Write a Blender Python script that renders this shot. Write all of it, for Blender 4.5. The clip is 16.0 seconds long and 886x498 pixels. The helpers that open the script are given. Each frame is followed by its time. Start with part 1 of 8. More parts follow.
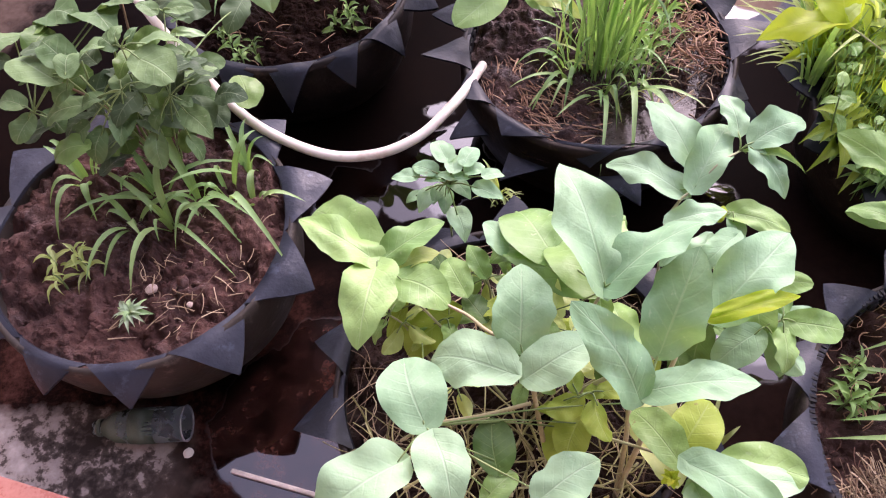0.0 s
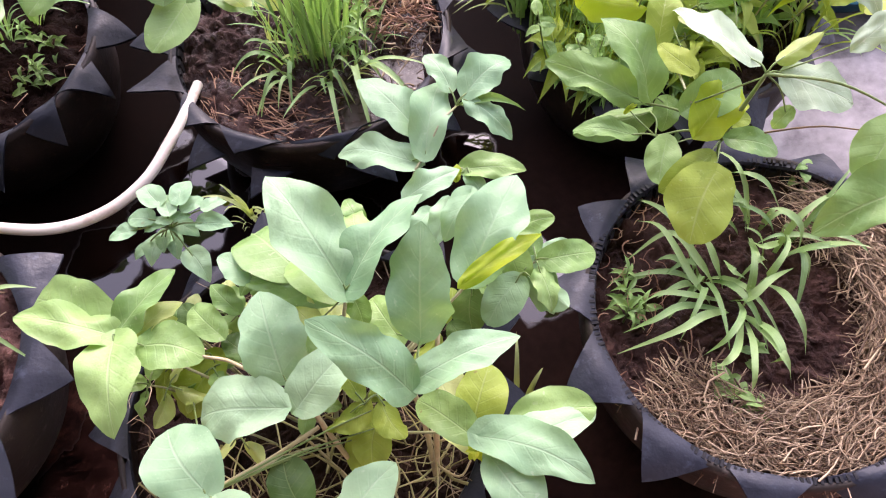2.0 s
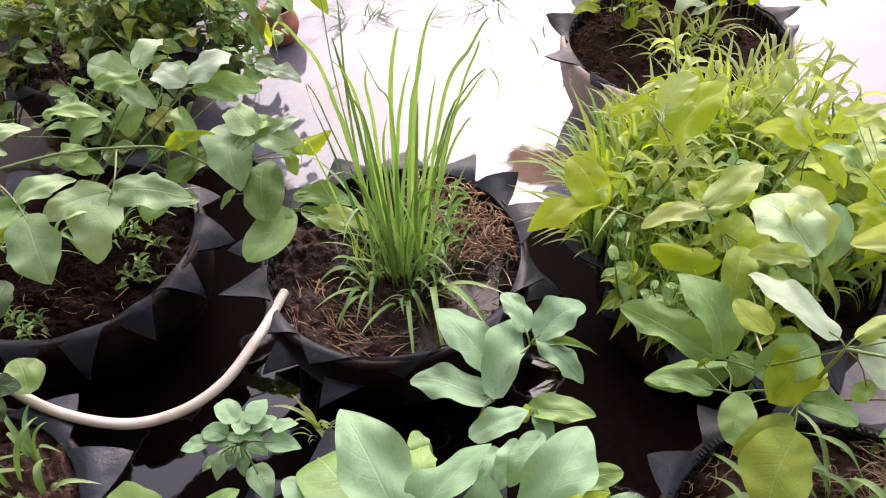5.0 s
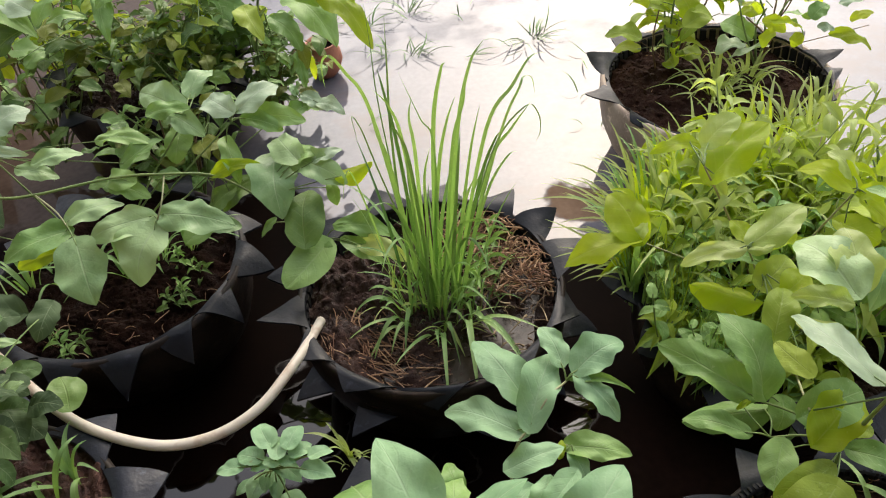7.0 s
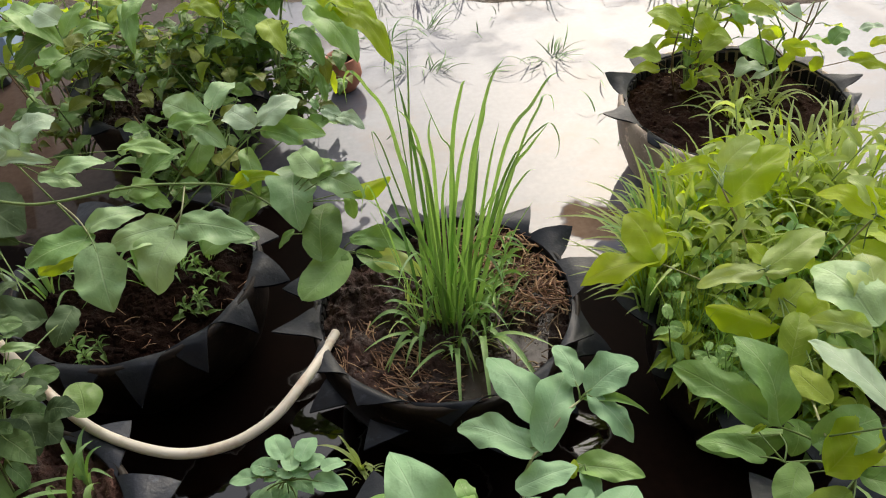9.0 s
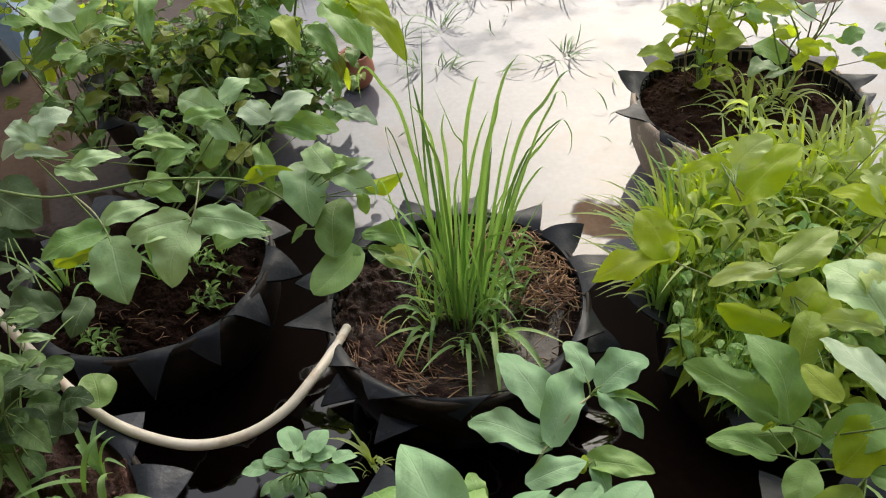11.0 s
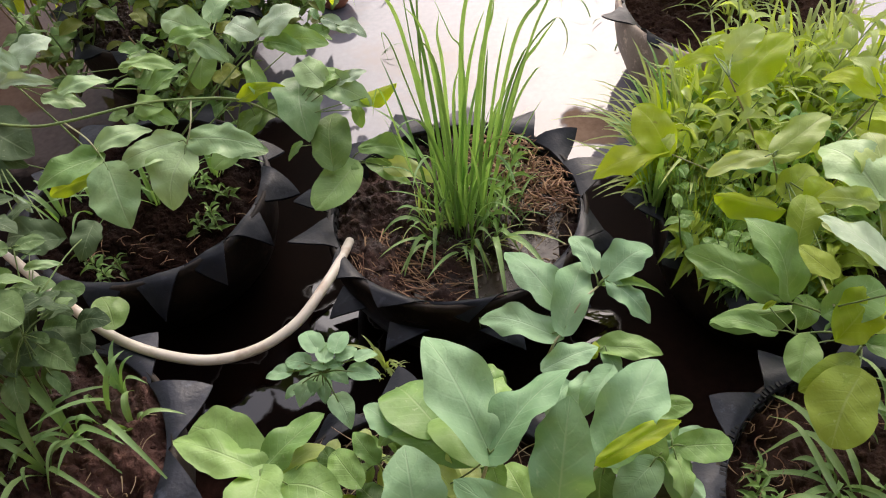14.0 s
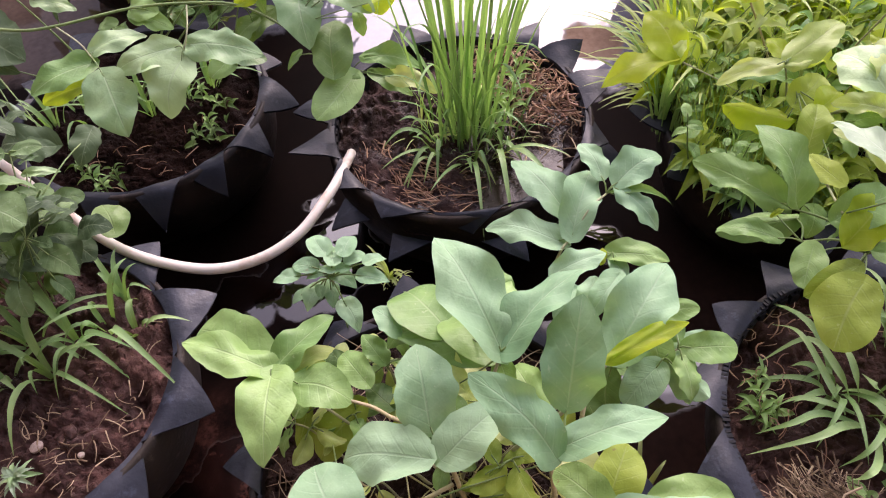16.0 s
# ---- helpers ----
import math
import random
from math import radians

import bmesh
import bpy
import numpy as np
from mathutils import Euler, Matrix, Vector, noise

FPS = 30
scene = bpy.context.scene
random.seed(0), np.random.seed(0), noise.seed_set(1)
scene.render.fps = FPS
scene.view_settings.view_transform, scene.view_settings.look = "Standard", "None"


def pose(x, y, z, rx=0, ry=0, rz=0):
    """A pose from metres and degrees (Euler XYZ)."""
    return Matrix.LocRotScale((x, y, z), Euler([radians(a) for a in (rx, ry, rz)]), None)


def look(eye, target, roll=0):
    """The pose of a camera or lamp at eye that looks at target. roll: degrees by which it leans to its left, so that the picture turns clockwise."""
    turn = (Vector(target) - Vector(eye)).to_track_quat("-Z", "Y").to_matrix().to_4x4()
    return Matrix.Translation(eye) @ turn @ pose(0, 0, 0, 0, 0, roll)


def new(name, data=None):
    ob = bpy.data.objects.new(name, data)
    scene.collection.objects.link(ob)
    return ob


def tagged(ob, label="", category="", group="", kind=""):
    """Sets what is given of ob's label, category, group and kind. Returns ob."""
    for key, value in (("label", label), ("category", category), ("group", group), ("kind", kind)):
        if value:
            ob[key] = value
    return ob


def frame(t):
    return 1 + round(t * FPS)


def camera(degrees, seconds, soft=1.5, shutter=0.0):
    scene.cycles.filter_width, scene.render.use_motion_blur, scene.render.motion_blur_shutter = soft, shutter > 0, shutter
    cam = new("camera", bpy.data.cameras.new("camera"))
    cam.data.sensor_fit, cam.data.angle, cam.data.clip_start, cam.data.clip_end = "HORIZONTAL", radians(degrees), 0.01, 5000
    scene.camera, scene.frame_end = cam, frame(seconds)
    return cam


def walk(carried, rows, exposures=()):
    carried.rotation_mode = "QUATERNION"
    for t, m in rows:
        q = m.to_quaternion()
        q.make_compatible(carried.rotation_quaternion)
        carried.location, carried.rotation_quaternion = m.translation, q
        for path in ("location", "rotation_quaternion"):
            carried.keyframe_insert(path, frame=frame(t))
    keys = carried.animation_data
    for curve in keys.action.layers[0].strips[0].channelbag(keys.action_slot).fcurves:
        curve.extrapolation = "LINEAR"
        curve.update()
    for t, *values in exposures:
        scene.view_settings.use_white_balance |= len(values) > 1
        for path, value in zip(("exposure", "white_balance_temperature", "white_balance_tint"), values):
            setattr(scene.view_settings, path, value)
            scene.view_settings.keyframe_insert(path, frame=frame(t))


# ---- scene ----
cam = camera(60.2, 16.0, soft=1.1)
METRES, EYE, TILT, LEAN, TURN = 0.48, 1.40, -58.0, 3.0, 0.0
ROWS = [
    (0.0, 0.0, 0.0, 0.0, -0.0, 0.0, -0.0),
    (0.5, 0.0919, 0.0305, 0.0087, -3.11, -0.64, 5.96),
    (1.0, 0.1942, 0.0543, 0.0161, -7.01, -1.95, 11.67),
    (1.5, 0.2783, 0.0667, 0.0244, -9.46, -2.77, 15.31),
    (2.0, 0.35, 0.0939, 0.0199, -11.24, -3.05, 17.64),
    (2.5, 0.3818, 0.0796, 0.0272, -11.64, -2.39, 18.48),
    (3.0, 0.3868, 0.0858, 0.0703, -10.86, -0.4, 17.03),
    (3.5, 0.3873, 0.0904, 0.1299, -10.84, 2.98, 15.31),
    (4.0, 0.3683, 0.0556, 0.1707, -10.14, 5.95, 14.22),
    (4.5, 0.3591, 0.0368, 0.1872, -8.38, 9.25, 13.21),
    (7.0, 0.3235, 0.0171, 0.1852, -4.88, 14.56, 10.24),
    (7.5, 0.3191, 0.0118, 0.1869, -4.44, 15.35, 9.65),
    (8.0, 0.3114, 0.007, 0.1866, -4.28, 15.81, 8.91),
    (8.5, 0.3073, 0.005, 0.1875, -4.44, 15.76, 8.78),
    (11.0, 0.2936, -0.0051, 0.1721, -3.81, 15.77, 7.96),
    (11.5, 0.2897, -0.012, 0.1408, -3.95, 15.18, 7.91),
    (12.0, 0.285, -0.0302, 0.1156, -4.45, 14.88, 8.89),
    (12.5, 0.2703, -0.0403, 0.1027, -4.43, 14.62, 9.74),
    (13.0, 0.2417, -0.0319, 0.1031, -4.46, 13.72, 10.45),
    (13.5, 0.2087, -0.0203, 0.098, -4.68, 12.07, 11.35),
    (14.0, 0.1719, -0.0141, 0.0842, -4.84, 10.45, 11.31),
    (14.5, 0.1282, 0.0055, 0.0673, -5.13, 8.63, 11.51),
    (15.0, 0.1154, 0.0141, 0.0428, -5.32, 7.36, 11.51),
    (15.5, 0.1043, 0.018, 0.0184, -5.46, 6.14, 11.62),
    (16.0, 0.0915, 0.0254, 0.0102, -5.84, 5.28, 11.08),
]
EXPOSURES = [(0.0, 0.95, 6200, 41), (1.0, 0.98, 6220, 43), (2.0, 1.02, 6270, 35), (3.0, 1.02, 6280, 36), (4.5, 0.64, 6560, 30), (7.0, 0.06, 6970, 10), (11.0, -0.15, 6940, 6), (13.0, -0.1, 6870, 9), (13.6, -0.08, 6800, 11), (14.2, 0.13, 6860, 18), (15.5, 0.2, 6740, 25), (16.0, 0.52, 6460, 34)]
walk(cam, [(t, pose(0, 0, EYE, TILT, LEAN, TURN) @ pose(METRES * x, METRES * y, METRES * z, 90 + pitch, roll, yaw)) for t, x, y, z, yaw, pitch, roll in ROWS], EXPOSURES)

# ---- world and sun: bright hazy sky ahead of the camera ----
SUN_EL, SUN_ROT = radians(40), radians(22)
world = bpy.data.worlds.new("overcast_sky")
scene.world = world
world.use_nodes = True
wn, wl = world.node_tree.nodes, world.node_tree.links
sky = wn.new("ShaderNodeTexSky")
sky.sky_type = "NISHITA"
sky.sun_disc = False
sky.sun_elevation, sky.sun_rotation = SUN_EL, SUN_ROT
sky.air_density, sky.dust_density, sky.ozone_density = 1.0, 4.0, 1.0
pale = wn.new("ShaderNodeHueSaturation")
pale.inputs["Saturation"].default_value = 0.8
back = wn["Background"]
back.inputs["Strength"].default_value = 0.18
wl.new(sky.outputs["Color"], pale.inputs["Color"])
veil = wn.new("ShaderNodeMix")
veil.data_type, veil.blend_type = "RGBA", "ADD"
veil.inputs[0].default_value = 1.0
veil.inputs[7].default_value = (3.09, 3.22, 3.74, 1)
wl.new(pale.outputs["Color"], veil.inputs[6])
wl.new(veil.outputs[2], back.inputs["Color"])

sun_data = bpy.data.lights.new("sun", "SUN")
sun_data.energy, sun_data.angle, sun_data.color = 1.2, radians(48), (1.0, 0.985, 0.96)
sun = new("sun", sun_data)
sun_dir = Vector((math.sin(SUN_ROT) * math.cos(SUN_EL), math.cos(SUN_ROT) * math.cos(SUN_EL), math.sin(SUN_EL)))
sun.matrix_world = look(sun_dir * 20, (0, 0, 0))


# ---- materials ----
class Nodes:
    """A small builder round one node tree."""

    def __init__(self, name):
        self.mat = bpy.data.materials.new(name)
        self.mat.use_nodes = True
        self.tree = self.mat.node_tree
        self.bsdf = self.tree.nodes["Principled BSDF"]
        self.out = self.tree.nodes["Material Output"]

    def add(self, kind, **inputs):
        node = self.tree.nodes.new(kind)
        for key, value in inputs.items():
            node.inputs[key.replace("_", " ")].default_value = value
        return node

    def link(self, a, b):
        self.tree.links.new(a, b)

    def math(self, op, a, b=0.0, clamp=False):
        node = self.tree.nodes.new("ShaderNodeMath")
        node.operation, node.use_clamp = op, clamp
        for socket, value in zip(node.inputs, (a, b)):
            if isinstance(value, (int, float)):
                socket.default_value = value
            else:
                self.link(value, socket)
        return node.outputs[0]

    def noise(self, scale, detail=4.0, rough=0.55, coords=None):
        node = self.add("ShaderNodeTexNoise", Scale=scale, Detail=detail, Roughness=rough)
        if coords is None:
            coords = self.add("ShaderNodeTexCoord").outputs["Object"]
        self.link(coords, node.inputs["Vector"])
        return node.outputs["Fac"]

    def world_noise(self, scale, detail=4.0, rough=0.55):
        return self.noise(scale, detail, rough, self.add("ShaderNodeNewGeometry").outputs["Position"])

    def ramp(self, fac, stops):
        node = self.add("ShaderNodeValToRGB")
        els = node.color_ramp.elements
        while len(els) < len(stops):
            els.new(0.5)
        for el, (at, col) in zip(els, stops):
            el.position, el.color = at, (*col, 1) if len(col) == 3 else col
        self.link(fac, node.inputs["Fac"])
        return node.outputs["Color"]

    def grey(self, fac, a, b, lo=0.0, hi=1.0):
        node = self.add("ShaderNodeMapRange", From_Min=lo, From_Max=hi, To_Min=a, To_Max=b)
        self.link(fac, node.inputs["Value"])
        return node.outputs["Result"]

    def mix(self, fac, a, b, blend="MIX"):
        node = self.add("ShaderNodeMix")
        node.data_type, node.blend_type = "RGBA", blend
        for socket, value in ((node.inputs[0], fac), (node.inputs[6], a), (node.inputs[7], b)):
            if isinstance(value, (int, float)):
                socket.default_value = value
            elif isinstance(value, tuple):
                socket.default_value = (*value, 1)
            else:
                self.link(value, socket)
        return node.outputs[2]

    def bump(self, height, strength, distance, normal=None):
        node = self.add("ShaderNodeBump", Strength=strength, Distance=distance)
        self.link(height, node.inputs["Height"])
        if normal is not None:
            self.link(normal, node.inputs["Normal"])
        return node.outputs["Normal"]


def soil_material(name, dark, light, wet, spec=0.3, cover=0.36):
    """Wet earth: crumbs, damp patches and shiny films of water."""
    n = Nodes(name)
    big, fine = n.world_noise(9, 5), n.world_noise(70, 6, 0.65)
    col = n.ramp(n.math("ADD", n.math("MULTIPLY", big, 0.55), n.math("MULTIPLY", fine, 0.45)), [(0.3, dark), (0.52, tuple((a + b) / 2 for a, b in zip(dark, light))), (0.72, light)])
    n.link(col, n.bsdf.inputs["Base Color"])
    film = n.world_noise(14, 3)
    n.link(n.grey(film, wet, 0.85, cover, cover + 0.12), n.bsdf.inputs["Roughness"])
    n.bsdf.inputs["Specular IOR Level"].default_value = spec
    n.link(n.bump(fine, 0.9, 0.008, n.bump(n.world_noise(28, 4), 0.7, 0.014)), n.bsdf.inputs["Normal"])
    return n.mat


def rubber_material(name, col, rough, dust, spec=0.5):
    n = Nodes(name)
    n.bsdf.inputs["Specular IOR Level"].default_value = spec
    big, fine = n.world_noise(11, 5), n.world_noise(160, 4)
    base = n.mix(n.grey(big, 0.0, 1.0, 0.35, 0.75), col, dust)
    base = n.mix(n.grey(fine, 0.0, 0.35, 0.4, 0.8), base, tuple(c * 1.8 for c in col))
    base = n.mix(n.grey(n.world_noise(36, 6, 0.7), 0.0, 0.55, 0.56, 0.68), base, tuple(c * 2.4 + 0.004 for c in dust))
    n.link(base, n.bsdf.inputs["Base Color"])
    n.link(n.grey(big, rough - 0.1, rough + 0.2, 0.3, 0.7), n.bsdf.inputs["Roughness"])
    n.link(n.bump(fine, 0.25, 0.002, n.bump(n.world_noise(30, 3), 0.3, 0.006)), n.bsdf.inputs["Normal"])
    return n.mat


def leaf_material(name, deep, light, vein, rough, glow, veins=6.5, spec=0.5):
    """A leaf blade: midrib and side veins along its UV, mottling, light coming through."""
    n = Nodes(name)
    uv = n.add("ShaderNodeSeparateXYZ")
    n.link(n.add("ShaderNodeUVMap").outputs["UV"], uv.inputs[0])
    u = n.math("ABSOLUTE", n.math("SUBTRACT", n.math("MULTIPLY", uv.outputs[0], 2.0), 1.0))
    v = uv.outputs[1]
    mid = n.grey(u, 0.9, 0.0, 0.01, 0.055)
    drift = n.math("MULTIPLY", n.math("SUBTRACT", n.world_noise(18, 2), 0.5), 0.06)
    run = n.math("FRACT", n.math("MULTIPLY", n.math("ADD", n.math("SUBTRACT", v, n.math("MULTIPLY", u, 0.28)), drift), veins))
    side = n.grey(n.math("ABSOLUTE", n.math("SUBTRACT", run, 0.5)), 1.0, 0.0, 0.0, 0.12)
    side = n.math("MULTIPLY", side, n.grey(u, 0.42, 0.06, 0.1, 0.95))
    lines = n.math("MAXIMUM", mid, side, True)
    pick = n.add("ShaderNodeObjectInfo").outputs["Random"]
    mott = n.world_noise(22, 5, 0.6)
    fac = n.math("ADD", n.math("MULTIPLY", pick, 0.55), n.math("MULTIPLY", mott, 0.6))
    body = n.ramp(fac, [(0.2, deep), (0.85, light)])
    spots = n.grey(n.world_noise(120, 2), 0.0, 0.5, 0.68, 0.74)
    body = n.mix(spots, body, vein)
    bites = n.math("MULTIPLY", n.grey(n.world_noise(55, 3), 0.0, 0.6, 0.71, 0.75), n.grey(n.world_noise(7, 2), 0.0, 1.0, 0.52, 0.6))
    body = n.mix(bites, body, (0.26, 0.19, 0.07))
    col = n.mix(n.math("MULTIPLY", lines, 0.42), body, vein)
    n.link(col, n.bsdf.inputs["Base Color"])
    n.link(n.grey(n.world_noise(40, 3), rough - 0.08, rough + 0.14, 0.3, 0.7), n.bsdf.inputs["Roughness"])
    n.bsdf.inputs["Specular IOR Level"].default_value = spec
    quilt = n.math("SUBTRACT", n.math("MULTIPLY", n.world_noise(48, 3), 0.9), n.math("MULTIPLY", lines, 0.3))
    n.link(n.bump(quilt, 0.5, 0.004), n.bsdf.inputs["Normal"])
    through_light = n.add("ShaderNodeBsdfTranslucent")
    n.link(n.mix(1.0, col, (1.0, 1.0, 0.42), "MULTIPLY"), through_light.inputs["Color"])
    both = n.add("ShaderNodeMixShader", Fac=glow)
    n.link(n.bsdf.outputs[0], both.inputs[1])
    n.link(through_light.outputs[0], both.inputs[2])
    n.link(both.outputs[0], n.out.inputs["Surface"])
    return n.mat


def plain_material(name, a, b, scale, rough, bump=0.3, depth=0.003, spec=0.5):
    n = Nodes(name)
    mix = n.math("ADD", n.math("MULTIPLY", n.world_noise(scale, 5), 0.6), n.math("MULTIPLY", n.world_noise(scale * 9, 4), 0.4))
    n.link(n.ramp(mix, [(0.32, a), (0.68, b)]), n.bsdf.inputs["Base Color"])
    n.link(n.grey(mix, max(0.02, rough - 0.12), rough + 0.12, 0.3, 0.7), n.bsdf.inputs["Roughness"])
    n.link(n.bump(mix, bump, depth), n.bsdf.inputs["Normal"])
    n.bsdf.inputs["Specular IOR Level"].default_value = spec
    return n.mat


def straw_material(name, dark, mid, light):
    """Dead stalks, each one of its own shade."""
    n = Nodes(name)
    pick = n.add("ShaderNodeNewGeometry").outputs["Random Per Island"]
    fac = n.math("ADD", n.math("MULTIPLY", pick, 0.75), n.math("MULTIPLY", n.world_noise(60, 3), 0.3))
    n.link(n.ramp(fac, [(0.1, dark), (0.5, mid), (0.95, light)]), n.bsdf.inputs["Base Color"])
    n.bsdf.inputs["Roughness"].default_value = 0.55
    n.bsdf.inputs["Specular IOR Level"].default_value = 0.3
    return n.mat


# clear pools between the planters, glossier than plain water: x, y, radius
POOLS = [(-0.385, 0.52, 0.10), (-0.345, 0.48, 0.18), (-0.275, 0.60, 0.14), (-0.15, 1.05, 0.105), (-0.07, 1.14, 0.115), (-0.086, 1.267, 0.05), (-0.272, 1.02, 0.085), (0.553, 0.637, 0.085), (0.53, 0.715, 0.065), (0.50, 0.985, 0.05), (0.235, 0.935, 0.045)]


def yard_material():
    """Old cement yard under rain water: silty mud and floating dirt round the planters, darkened for the shade in the
    gaps, clear water farther out.
    """
    n = Nodes("flooded_cement")
    pos = n.add("ShaderNodeSeparateXYZ")
    n.link(n.add("ShaderNodeNewGeometry").outputs["Position"], pos.inputs[0])
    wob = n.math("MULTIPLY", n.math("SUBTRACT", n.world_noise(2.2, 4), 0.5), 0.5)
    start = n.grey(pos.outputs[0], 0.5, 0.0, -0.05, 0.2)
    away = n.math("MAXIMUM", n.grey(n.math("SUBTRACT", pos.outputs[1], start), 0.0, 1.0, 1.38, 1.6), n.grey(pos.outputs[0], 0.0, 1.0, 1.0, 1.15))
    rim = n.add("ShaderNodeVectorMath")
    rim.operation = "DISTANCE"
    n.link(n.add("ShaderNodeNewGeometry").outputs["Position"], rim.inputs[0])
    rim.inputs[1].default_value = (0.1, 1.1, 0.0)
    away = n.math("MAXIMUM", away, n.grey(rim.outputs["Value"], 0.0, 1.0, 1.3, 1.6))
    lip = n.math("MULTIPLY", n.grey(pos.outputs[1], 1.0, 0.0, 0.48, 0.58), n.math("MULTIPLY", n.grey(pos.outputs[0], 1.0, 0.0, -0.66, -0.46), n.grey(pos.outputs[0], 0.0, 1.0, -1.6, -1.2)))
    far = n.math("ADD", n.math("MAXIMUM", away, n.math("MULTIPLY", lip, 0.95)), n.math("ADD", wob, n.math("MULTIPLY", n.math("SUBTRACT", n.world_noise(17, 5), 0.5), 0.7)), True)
    patch = n.add("ShaderNodeVectorMath")
    patch.operation = "DISTANCE"
    n.link(n.add("ShaderNodeNewGeometry").outputs["Position"], patch.inputs[0])
    patch.inputs[1].default_value = (0.755, 1.66, 0.0)
    mud = n.grey(n.math("ADD", patch.outputs["Value"], n.math("MULTIPLY", n.math("SUBTRACT", n.world_noise(12, 4), 0.5), 0.12)), 1.0, 0.0, 0.078, 0.10)
    far = n.math("SUBTRACT", n.grey(far, 0.0, 1.0, 0.35, 0.65), mud, True)
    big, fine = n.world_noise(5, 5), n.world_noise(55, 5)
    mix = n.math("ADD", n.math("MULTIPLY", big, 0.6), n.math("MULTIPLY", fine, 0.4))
    # Nearly black: shade and dark reflections between the planters are in this colour.
    shaded_silt = n.ramp(mix, [(0.3, (0.0015, 0.0007, 0.0004)), (0.7, (0.006, 0.0026, 0.0016))])
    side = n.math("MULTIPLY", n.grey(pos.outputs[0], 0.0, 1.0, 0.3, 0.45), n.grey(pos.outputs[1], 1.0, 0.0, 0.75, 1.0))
    shaded_silt = n.mix(side, shaded_silt, n.ramp(mix, [(0.3, (0.006, 0.003, 0.0022)), (0.7, (0.026, 0.013, 0.0095))]))
    corner = n.math("MULTIPLY", n.grey(pos.outputs[0], 1.0, 0.0, -0.3, -0.12), n.grey(pos.outputs[1], 1.0, 0.0, 0.72, 0.86))
    clots = n.math("ADD", n.math("MULTIPLY", n.world_noise(7, 4, 0.6), 0.7), n.math("MULTIPLY", n.world_noise(90, 4, 0.7), 0.3))
    shaded_silt = n.mix(corner, shaded_silt, n.ramp(clots, [(0.42, (0.003, 0.0013, 0.001)), (0.5, (0.016, 0.0065, 0.005)), (0.58, (0.055, 0.022, 0.016)), (0.68, (0.11, 0.05, 0.038))]))
    shaded_silt = n.mix(mud, shaded_silt, n.ramp(mix, [(0.3, (0.11, 0.065, 0.04)), (0.7, (0.24, 0.165, 0.115))]))
    cement = n.ramp(mix, [(0.3, (0.092, 0.093, 0.112)), (0.7, (0.152, 0.152, 0.182))])
    blots = n.grey(n.world_noise(2.6, 6, 0.62), 0.0, 0.85, 0.5, 0.62)
    cement = n.mix(blots, cement, (0.128, 0.104, 0.104))
    flake = n.math("SUBTRACT", n.math("ADD", n.math("MULTIPLY", n.world_noise(7, 4, 0.6), 0.6), n.math("MULTIPLY", n.world_noise(34, 6, 0.7), 0.4)), n.grey(pos.outputs[0], 0.0, 0.13, -0.86, -0.5))
    worn = n.ramp(flake, [(0.40, (0.04, 0.031, 0.026)), (0.455, (0.11, 0.088, 0.073)), (0.475, (0.34, 0.285, 0.245)), (0.60, (0.55, 0.48, 0.43))])
    # Paler cement at the right; reflected sky brightness is put into its colour.
    bare = n.ramp(n.world_noise(9, 7, 0.7), [(0.36, (0.11, 0.10, 0.095)), (0.5, (0.20, 0.185, 0.178)), (0.66, (0.28, 0.262, 0.255))])
    right = n.math("MULTIPLY", n.grey(pos.outputs[0], 0.0, 1.0, 0.95, 1.15), n.grey(pos.outputs[1], 1.0, 0.0, 1.2, 1.7))
    cement = n.mix(right, cement, bare)
    brown = n.ramp(mix, [(0.3, (0.05, 0.032, 0.024)), (0.7, (0.105, 0.074, 0.058))])
    cement = n.mix(n.grey(n.math("ADD", pos.outputs[0], wob), 1.0, 0.0, -0.5, -0.05), cement, brown)
    n.link(n.mix(far, shaded_silt, n.mix(lip, cement, worn)), n.bsdf.inputs["Base Color"])
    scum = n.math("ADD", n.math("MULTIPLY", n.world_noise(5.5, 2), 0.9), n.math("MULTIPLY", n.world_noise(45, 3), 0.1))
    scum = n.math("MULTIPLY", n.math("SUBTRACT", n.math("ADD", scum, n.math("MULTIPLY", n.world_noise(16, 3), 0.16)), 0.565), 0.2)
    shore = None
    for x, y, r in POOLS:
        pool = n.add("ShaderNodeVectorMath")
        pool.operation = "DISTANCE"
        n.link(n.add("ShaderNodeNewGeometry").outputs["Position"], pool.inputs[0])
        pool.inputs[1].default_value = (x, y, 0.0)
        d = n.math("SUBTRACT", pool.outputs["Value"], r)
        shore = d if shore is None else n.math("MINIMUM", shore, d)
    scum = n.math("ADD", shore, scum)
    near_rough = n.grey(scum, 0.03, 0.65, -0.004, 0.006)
    dry = n.math("ADD", n.grey(n.world_noise(3.3, 5), 0.02, 0.06, 0.45, 0.7), n.math("MULTIPLY", lip, 0.4))
    wet = n.add("ShaderNodeMix")
    n.link(far, wet.inputs[0])
    n.link(near_rough, wet.inputs[2])
    n.link(dry, wet.inputs[3])
    n.link(wet.outputs[0], n.bsdf.inputs["Roughness"])
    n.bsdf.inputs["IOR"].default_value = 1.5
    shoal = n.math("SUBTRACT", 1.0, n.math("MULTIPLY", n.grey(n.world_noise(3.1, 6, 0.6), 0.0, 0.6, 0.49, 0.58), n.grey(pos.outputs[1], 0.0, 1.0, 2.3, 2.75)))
    # Specular is raised in the pools, near zero beside them, lower at the left.
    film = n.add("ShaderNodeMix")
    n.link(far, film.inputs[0])
